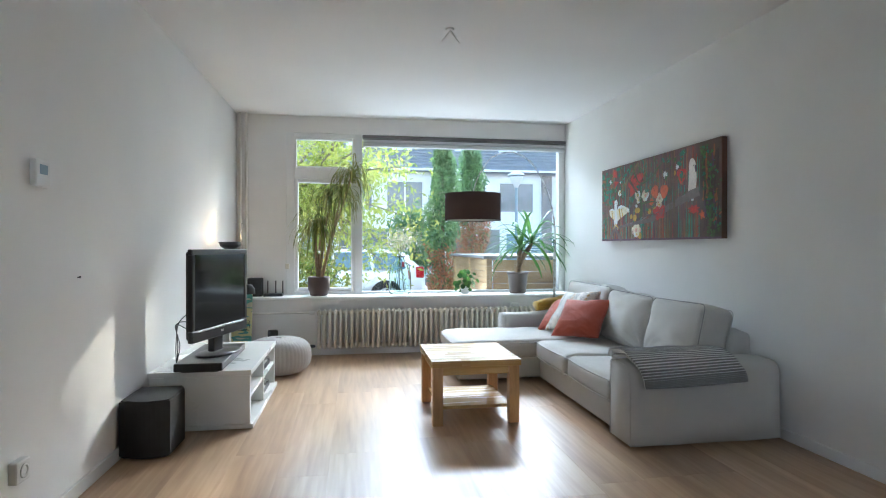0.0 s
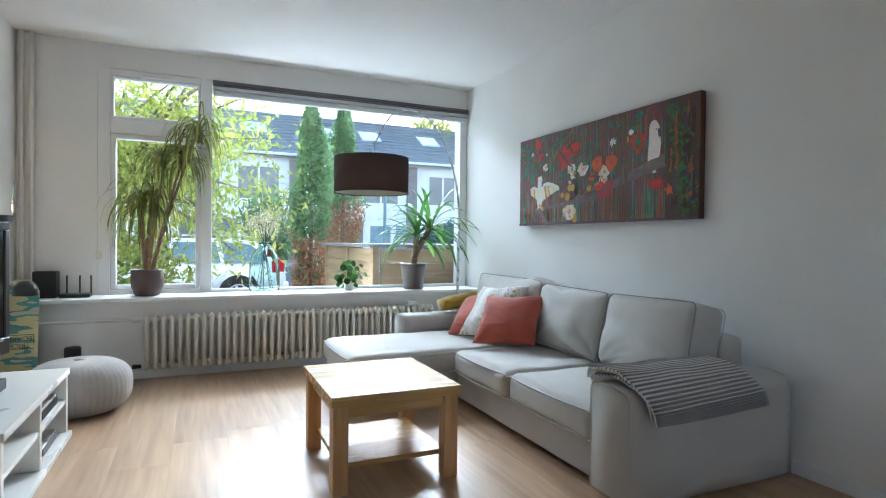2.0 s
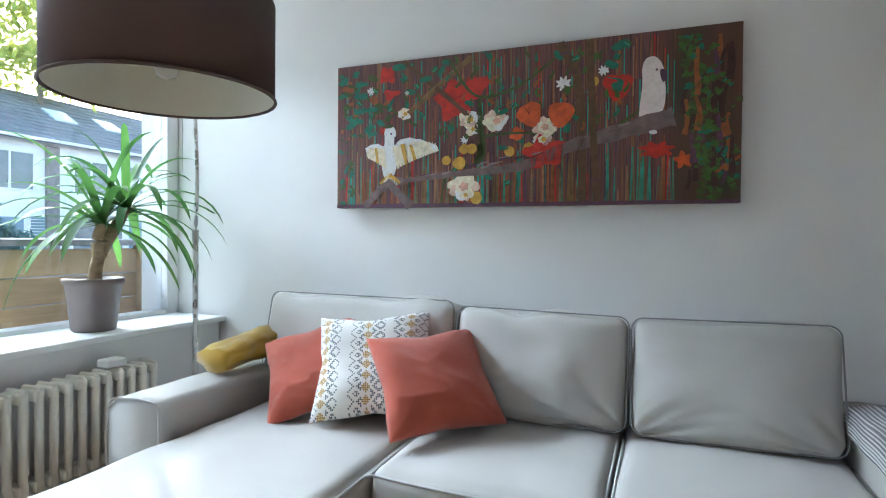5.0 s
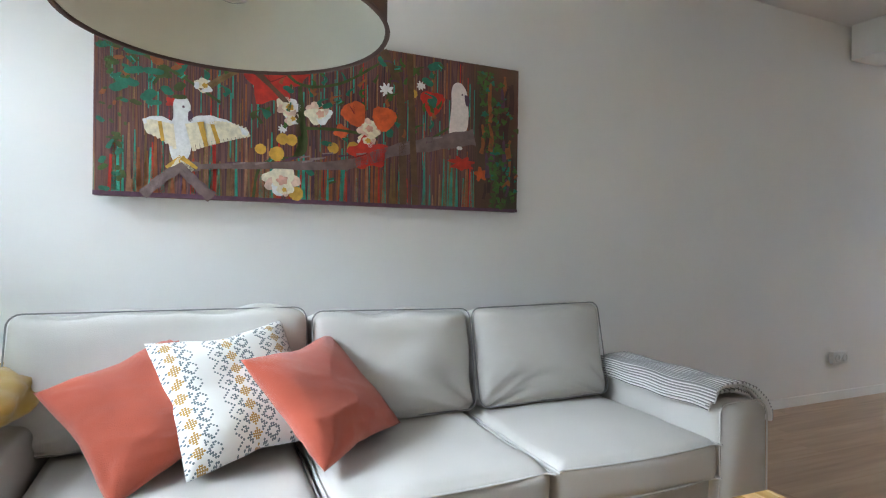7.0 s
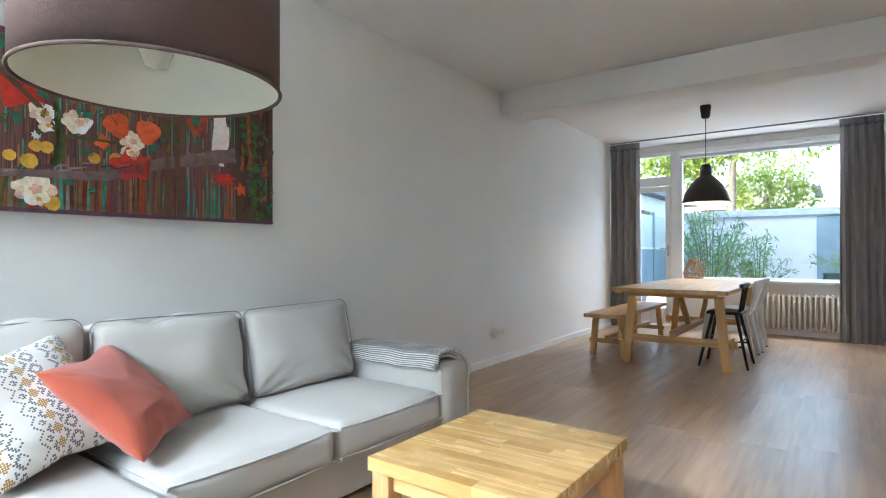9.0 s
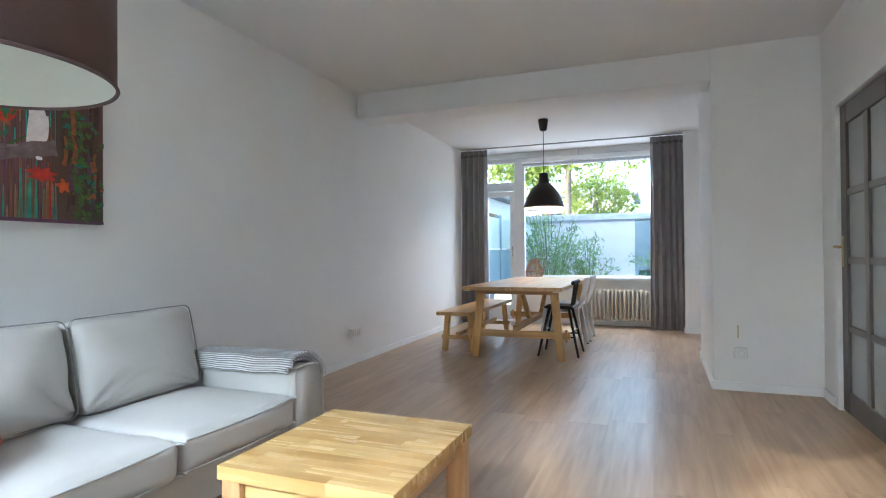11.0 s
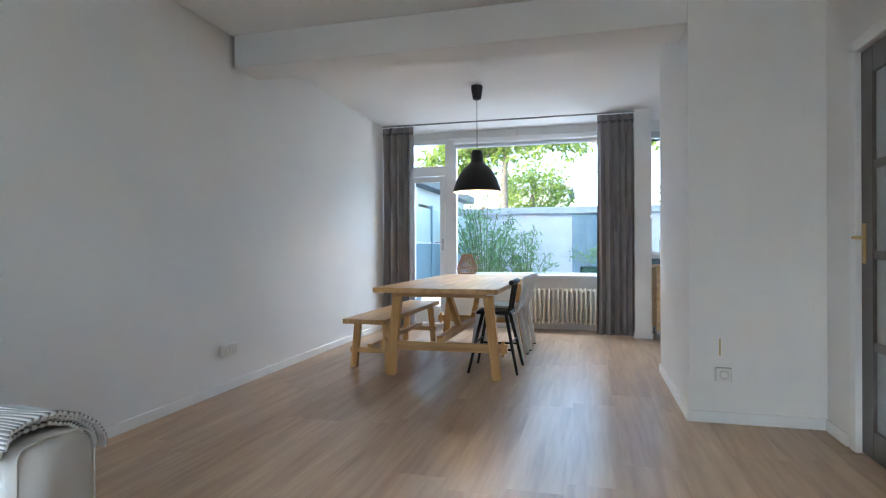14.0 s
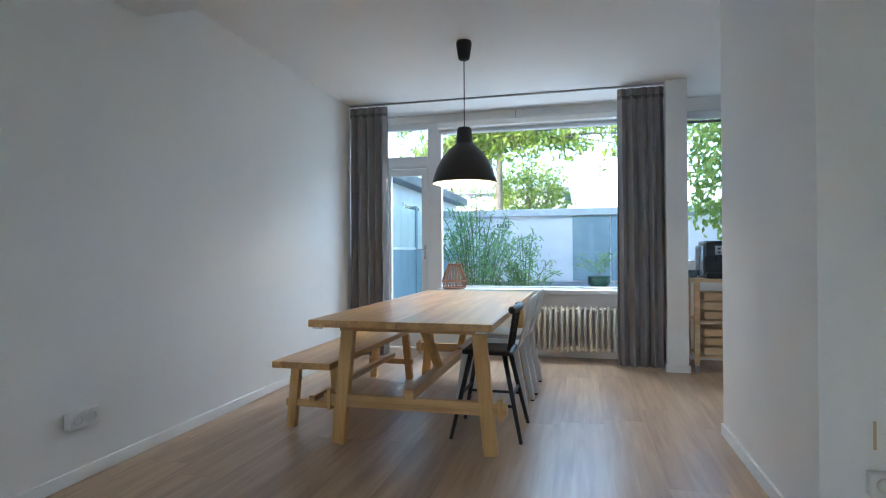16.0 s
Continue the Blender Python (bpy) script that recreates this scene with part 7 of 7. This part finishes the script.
for i in range(len(side)):
    j = (i + 1) % len(side)
    bm.faces.new((rows[0][i], rows[0][j], rows[1][j], rows[1][i]))
bm.faces.new(rows[0])
bm.faces.new(rows[1][::-1])
for v in [v for v in bm.verts if not v.link_faces]:
    bm.verts.remove(v)
bmesh.ops.bevel(bm, geom=[e for e in bm.edges if len(e.link_faces) == 2], offset=0.06, segments=3, affect="EDGES", clamp_overlap=True)
part("body", bm, CAR, car, smooth=True)
TINT = material("tinted_car_glass", (0.16, 0.24, 0.28), 0.05, vary=0.05, scale=2)


def on_side(x, z, out=0.012):
    return Vector((x, -0.90 - out + max(0, z - 0.95) * 0.42, z))


for quad in ([(-0.95, 1.02), (-0.45, 1.36), (0.02, 1.41), (0.02, 1.00)], [(0.08, 1.00), (0.08, 1.41), (0.88, 1.42), (0.98, 0.99)], [(1.06, 0.99), (0.98, 1.42), (1.55, 1.38), (1.95, 1.08), (1.80, 1.02)]):
    bm = bmesh.new()
    a = [bm.verts.new(on_side(x, z)) for x, z in quad]
    b = [bm.verts.new(on_side(x, z, -0.03)) for x, z in quad]
    bm.faces.new(a)
    bm.faces.new(b[::-1])
    for i in range(len(quad)):
        j = (i + 1) % len(quad)
        bm.faces.new((a[i], a[j], b[j], b[i]))
    part("side_window", bm, TINT, car)
part("tail_light", box(bmesh.new(), 2.06, 2.26, -0.905, -0.72, 0.78, 1.06, 0.03, 2), material("red_lens", (0.45, 0.02, 0.03), 0.15), car)
part("roof_rail", tube(bmesh.new(), spline([(-0.5, -0.62, 1.47), (-0.3, -0.62, 1.54), (1.4, -0.62, 1.55), (1.75, -0.62, 1.46)], 5), 0.018, 6), STEEL, car, smooth=True)
part("bumper", box(bmesh.new(), 2.10, 2.36, -0.86, 0.86, 0.32, 0.58, 0.05, 2), CAR, car)
TYRE = material("tyre_rubber", (0.025, 0.025, 0.026), 0.85)
for x in (-1.35, 1.32):
    part("wheel_arch", rod(bmesh.new(), (x, -0.60, 0.34), (x, -0.912, 0.34), 0.39, 0.39, 36), BLACK_MATT, car)
    w = part("wheel", rod(bmesh.new(), (x, -0.70, 0.325), (x, -0.925, 0.325), 0.325, 0.32, 36), TYRE, car)
    bm = bmesh.new()
    for k in range(7):
        a = 6.2832 * k / 7
        beam_between(bm, (x + 0.03 * math.cos(a), -0.932, 0.325 + 0.03 * math.sin(a)), (x + 0.20 * math.cos(a), -0.935, 0.325 + 0.20 * math.sin(a)), 0.055, 0.02, 0.004, (-math.sin(a), 0, math.cos(a)))
    tube(bm, [(x + 0.205 * math.cos(k * 0.2618), -0.932, 0.325 + 0.205 * math.sin(k * 0.2618)) for k in range(25)], 0.014, 6)
    part("rim", bm, material("alloy_rim", (0.50, 0.50, 0.50), 0.3, metal=0.8), w)

# terraced houses across the street
FD = 27.0


def terrace_house(x0, x1, label):
    h = thing("terraced_house", (x0, FD, STREET), 0, label, "house", "houses across the street")
    w = x1 - x0
    e, rd = 5.3, 8.0
    part("wall", boxes((0, w, 0, 8.0, 0, e)), RENDER_W, h)
    bm = bmesh.new()
    pr = [(-0.45, e - 0.12), (-0.45, e + 0.03), (4.0, rd), (8.45, e + 0.03), (8.45, e - 0.12), (4.0, rd - 0.16)]
    a = [bm.verts.new((0, y, z)) for y, z in pr]
    b = [bm.verts.new((w - 0.02, y, z)) for y, z in pr]
    for i in range(6):
        j = (i + 1) % 6
        bm.faces.new((a[i], a[j], b[j], b[i]))
    bm.faces.new(a)
    bm.faces.new(b[::-1])
    roof = part("roof", bm, SLATE, h)
    slope = (rd - e) / 4.45
    for k in range(13):
        y = -0.42 + k * 0.34
        z = e + 0.035 + (y + 0.45) * slope
        part("tile_course", box(bmesh.new(), 0.0, w - 0.02, -0.02, 0.02, -0.012, 0.03, m=Matrix.Translation((0, y, z))), SLATE, roof)
    for sx in (0.30 * w, 0.72 * w):
        y = 2.0
        z = e + 0.03 + (y + 0.45) * slope
        part("skylight", box(bmesh.new(), -0.5, 0.5, -0.55, 0.55, -0.03, 0.06, 0.01, m=Matrix.Translation((sx, y, z)) @ pose(0, 0, 0, math.degrees(math.atan(slope)))), material("bright_skylight", (0.75, 0.80, 0.85), 0.1), roof)
    part("gutter", box(bmesh.new(), 0, w - 0.02, -0.58, -0.46, e - 0.10, e + 0.02, 0.02), PAINT, h)
    part("pier", boxes((-0.25, 0.25, -0.15, 0, 0, e - 0.2)), BRICK_G, h)
    for cx, cw, z0, z1 in ((0.30 * w, 1.5, 3.3, 4.7), (0.72 * w, 1.7, 3.3, 4.7), (0.36 * w, 2.3, 0.85, 2.4)):
        wn_ = part("window", boxes((cx - cw / 2 - 0.08, cx + cw / 2 + 0.08, -0.06, 0.02, z0 - 0.08, z0), (cx - cw / 2 - 0.08, cx + cw / 2 + 0.08, -0.06, 0.02, z1, z1 + 0.08), (cx - cw / 2 - 0.08, cx - cw / 2, -0.06, 0.02, z0, z1), (cx + cw / 2, cx + cw / 2 + 0.08, -0.06, 0.02, z0, z1), (cx - 0.04, cx + 0.04, -0.055, 0.02, z0, z1)), PAINT, h)
        part("pane", boxes((cx - cw / 2, cx + cw / 2, -0.02, -0.01, z0, z1)), HOUSE_GLASS, wn_)
    part("door", box(bmesh.new(), 0.72 * w - 0.5, 0.72 * w + 0.5, -0.05, 0.02, 0.05, 2.2, 0.01), BLUE_GREY, h)
    part("shutter", boxes(*[(0.86 * w, 0.98 * w, -0.05, 0.0, 0.1 + 0.12 * k, 0.19 + 0.12 * k) for k in range(18)]), BLUE_GREY, h)
    part("panel", boxes((0.1 * w, 0.95 * w, -0.04, 0.0, 2.65, 3.1)), RENDER_W, h)
    return h


for k in range(10):
    terrace_house(-24 + 5.6 * k, -18.4 + 5.6 * k, "white two-storey terraced house with a dark tiled roof")

lp = thing("street_lamp", (5.35, 18.0, STREET), 0, "grey street lamp post with a white lantern", "street lamp")
part("post", rod(bmesh.new(), (0, 0, 0), (0, 0, 3.55), 0.06, 0.045, 12), BLUE_GREY, lp)
part("lantern", lathe(bmesh.new(), [(0.05, 3.52), (0.10, 3.60), (0.22, 3.85), (0.22, 3.90), (0.0, 3.92)], 20), WPLAST, lp, smooth=True)
part("cap", lathe(bmesh.new(), [(0.27, 3.92), (0.27, 3.97), (0.12, 4.06), (0.0, 4.08)], 20), PAINT, lp, smooth=True)

# ---- back garden ----
GZ = 0.22
shed = thing("garden_shed", (0, -13.5, GZ), 0, "white brick garden shed with a flat roof", "shed")
part("wall", boxes((-8.0, 5.2, -3.0, 0, 0, 1.93)), material("whitewashed_brick", (0.72, 0.73, 0.73), 0.9, vary=0.05, scale=2.5, grain=0.5, grain_scale=22), shed)
part("roof_edge", box(bmesh.new(), -8.1, 5.3, -3.1, 0.12, 1.93, 2.14, 0.01), material("pale_zinc_edge", (0.50, 0.54, 0.55), 0.5), shed)
for x0 in (-1.05, 0.03):
    part("door", box(bmesh.new(), x0 - 0.52, x0 + 0.52, 0.001, 0.05, 0.05, 1.90, 0.01), BLUE_GREY, shed)
for i in range(26):
    part("brick_course", boxes((0.62, 5.2, 0.0, 0.006, 0.03 + i * 0.073, 0.09 + i * 0.073)), bpy.data.materials["whitewashed_brick"], shed)
part("vent", boxes(*[(2.4 + 0.08 * k, 2.44 + 0.08 * k, 0.004, 0.012, 1.60, 1.72) for k in range(5)]), DARK_GLASS, shed)



def bamboo(at, n, height, spread, label, seed):
    """Loose arching canes with leaves along their upper parts."""
    t = thing("bamboo", at, 0, label, "shrub")
    rg = random.Random(seed)
    canes, places = bmesh.new(), []
    for k in range(n):
        a = rg.uniform(0, 6.283)
        q = spread * rg.uniform(0.15, 1.0)
        hgt = height * rg.uniform(0.45, 1.0) * (1.1 - 0.45 * q / spread)
        foot = Vector((0.35 * q * math.cos(a), 0.35 * q * math.sin(a), -0.05))
        tip = Vector((q * math.cos(a), q * 0.8 * math.sin(a), hgt))
        line = spline([foot, foot * 0.6 + tip * 0.4 + Vector((0, 0, 0.25 * hgt)), tip], 6)
        tube(canes, line, 0.008, 5)
        for _ in range(70):
            p = line[rg.randrange(3, len(line))]
            places.append(Vector(at) + p + Vector((rg.gauss(0, 0.09), rg.gauss(0, 0.09), rg.gauss(-0.05, 0.08))))
    part("cane", canes, material("bamboo_cane", (0.16, 0.18, 0.06), 0.5), t)
    leaves(places, LEAF_BAMBOO, t, 0.034, rg, 1.9, "foliage", 0.7)
    return t


bamboo((2.15, -7.0, GZ), 32, 2.1, 0.95, "feathery green bamboo in the garden", 5)
bamboo((1.35, -7.5, GZ), 14, 1.35, 0.65, "low feathery bamboo clump", 15)
shrub("round_tree", (2.6, -22.0, 3.6), (2.5, 1.8, 2.1), 4200, LEAF_PLANE, 0.11, "round bright tree behind the shed", 6, 1.0, "tree")
shrub("garden_tree", (-3.35, -10.5, 2.9), (2.0, 1.5, 2.4), 3000, LEAF_PLANE, 0.11, "bright green tree beside the kitchen window", 16, 1.0, "tree")
rg = random.Random(31)
branch_tree("plane_tree", (3.05, -16.0, GZ), (3.0, -16.0, 5.4), [(rg.uniform(0.4, 7.0), rg.uniform(-17.4, -14.8), rg.uniform(3.6, 6.8)) for _ in range(24)] + [(-1.2, -15.6, 4.5), (-2.6, -15.6, 4.8), (0.3, -15.8, 4.3), (-3.6, -15.5, 4.6), (5.2, -16.0, 3.7), (4.2, -16, 3.8)], LEAF_PLANE, 0.12, 60, "tall pale-barked tree over the shed", 12, 0.17, 0.34)

fn = thing("glass_fence", (3.05, -3.6, -0.06), 0, "blue-grey fence with frosted upper panes", "fence")
FRS = material("frosted_pane", (0.55, 0.62, 0.56), 0.35, vary=0.05, scale=3)
for k in range(4):
    y = -0.6 - k * 1.8
    part("post", box(bmesh.new(), -0.04, 0.04, y - 0.04, y + 0.04, 0, 1.95, 0.004), BLUE_GREY, fn)
    if k < 3:
        part("lower_panel", box(bmesh.new(), -0.02, 0.02, y - 1.76, y - 0.04, 0.05, 1.20, 0.004), BLUE_GREY, fn)
        part("upper_pane", box(bmesh.new(), -0.012, 0.012, y - 1.76, y - 0.04, 1.24, 1.88, 0.003), FRS, fn)
        part("rail", box(bmesh.new(), -0.03, 0.03, y - 1.76, y - 0.04, 1.20, 1.24, 0.003), PAINT, fn)
ex = thing("neighbour_extension", (4.6, -12.0, 0), 0, "white neighbouring extension with a dark eave", "house")
part("wall", boxes((0, 6, -4, 4.5, 0, 2.75)), RENDER_W, ex)
part("roof", box(bmesh.new(), -0.35, 6.2, -4.3, 4.8, 2.75, 3.0, 0.02), SLATE, ex)
w = part("window", boxes((-0.03, 0.0, 0.6, 2.0, 1.2, 1.25), (-0.03, 0.0, 0.6, 2.0, 2.3, 2.35), (-0.03, 0.0, 0.6, 0.66, 1.25, 2.3), (-0.03, 0.0, 1.94, 2.0, 1.25, 2.3)), PAINT, ex)
part("pane", boxes((-0.015, -0.005, 0.66, 1.94, 1.25, 2.3)), DARK_GLASS, w)
hb = thing("far_house", (6.0, -34.0, 0), 0, "white house beyond the gardens", "house")
part("wall", boxes((-4.5, 8, -8, 0, 0, 5.0)), RENDER_W, hb)
part("roof", box(bmesh.new(), -4.9, 8.4, -8.4, 0.4, 5.0, 5.35, 0.03), SLATE, hb)
for x in (-2.6, 0.8, 4.0):
    w = part("window", boxes((x - 0.9, x + 0.9, 0, 0.05, 2.1, 2.2), (x - 0.9, x + 0.9, 0, 0.05, 3.9, 4.0), (x - 0.9, x - 0.8, 0, 0.05, 2.2, 3.9), (x + 0.8, x + 0.9, 0, 0.05, 2.2, 3.9)), PAINT, hb)
    part("pane", boxes((x - 0.8, x + 0.8, 0.01, 0.03, 2.2, 3.9)), DARK_GLASS, w)
sg = thing("round_sign", (4.25, -18.0, 2.55), 0, "round red sign with a white bar", "sign")
part("plate", rod(bmesh.new(), (0, 0.0, 0), (0, 0.03, 0), 0.20, 0.20, 28), material("sign_red", (0.55, 0.03, 0.05), 0.4), sg)
part("bar", box(bmesh.new(), -0.15, 0.15, 0.031, 0.04, -0.03, 0.03), PAINT, sg)
part("post", rod(bmesh.new(), (0, -0.02, -2.33), (0, -0.02, 0.1), 0.03), STEEL, sg)
gp = thing("garden_pot", (0.03, -5.5, 0.56), 0, "dark green glazed garden pot with a sparse shrub", "potted plant")
part("pot", lathe(bmesh.new(), [(0, 0), (0.12, 0), (0.16, 0.06), (0.165, 0.12), (0.155, 0.15), (0.17, 0.165), (0.15, 0.165), (0.14, 0.14), (0, 0.14)], 28), material("green_glaze", (0.02, 0.07, 0.045), 0.2, vary=0.2, scale=8), gp, smooth=True)
rg = random.Random(44)
bm = bmesh.new()
pl_ = []
for k in range(7):
    tip = Vector((rg.uniform(-0.35, 0.38), rg.uniform(-0.2, 0.2), rg.uniform(0.28, 0.52)))
    ln_ = spline([(0, 0, 0.13), tip * 0.5 + Vector((0, 0, 0.12)), tip], 5)
    tube(bm, ln_, 0.004, 5)
    for _ in range(30):
        pl_.append(Vector((0.03, -5.5, 0.56)) + rg.choice(ln_[3:]) + Vector((rg.gauss(0, 0.035), rg.gauss(0, 0.035), rg.gauss(0, 0.03))))
part("stem", bm, TRUNK, gp)
leaves(pl_, LEAF_BAMBOO, gp, 0.03, rg, 1.0, "foliage")
pz = thing("garden_plinth", (0.03, -5.5, GZ), 0, "grey stone plinth under the garden pot", "plinth")
part("block", box(bmesh.new(), -0.3, 0.3, -0.25, 0.25, 0, 0.34, 0.01), BRICK_G, pz)


# ---- floor planks ----
def planks():
    rng = random.Random(4)
    shared = {}
    w = 0.262
    for i in range(22):
        x0 = -3.006 + i * w
        y = -3.0 - rng.uniform(0.0, 1.1)
        while y < 6.3:
            n = min(1.32, 6.3 - y)
            a = max(y, -2.95)
            b = y + n
            y += n
            if b - a < 0.05 or x0 > 2.72:
                continue
            if x0 + w < -1.3 and b > 0.7 and not (x0 > -2.7 and a < 3.0):
                continue
            key = round(b - a, 4)
            if key not in shared:
                bm = box(bmesh.new(), -w / 2, w / 2, -key / 2, key / 2, -0.011, 0, 0.0006)
                me = bpy.data.meshes.new("plank")
                bm.to_mesh(me)
                bm.free()
                me.materials.append(LAMINATE)
                shared[key] = me
            ob = new("plank", shared[key])
            ob.location = (x0 + w / 2, (a + b) / 2, 0)
            ob.parent = floor


planks()
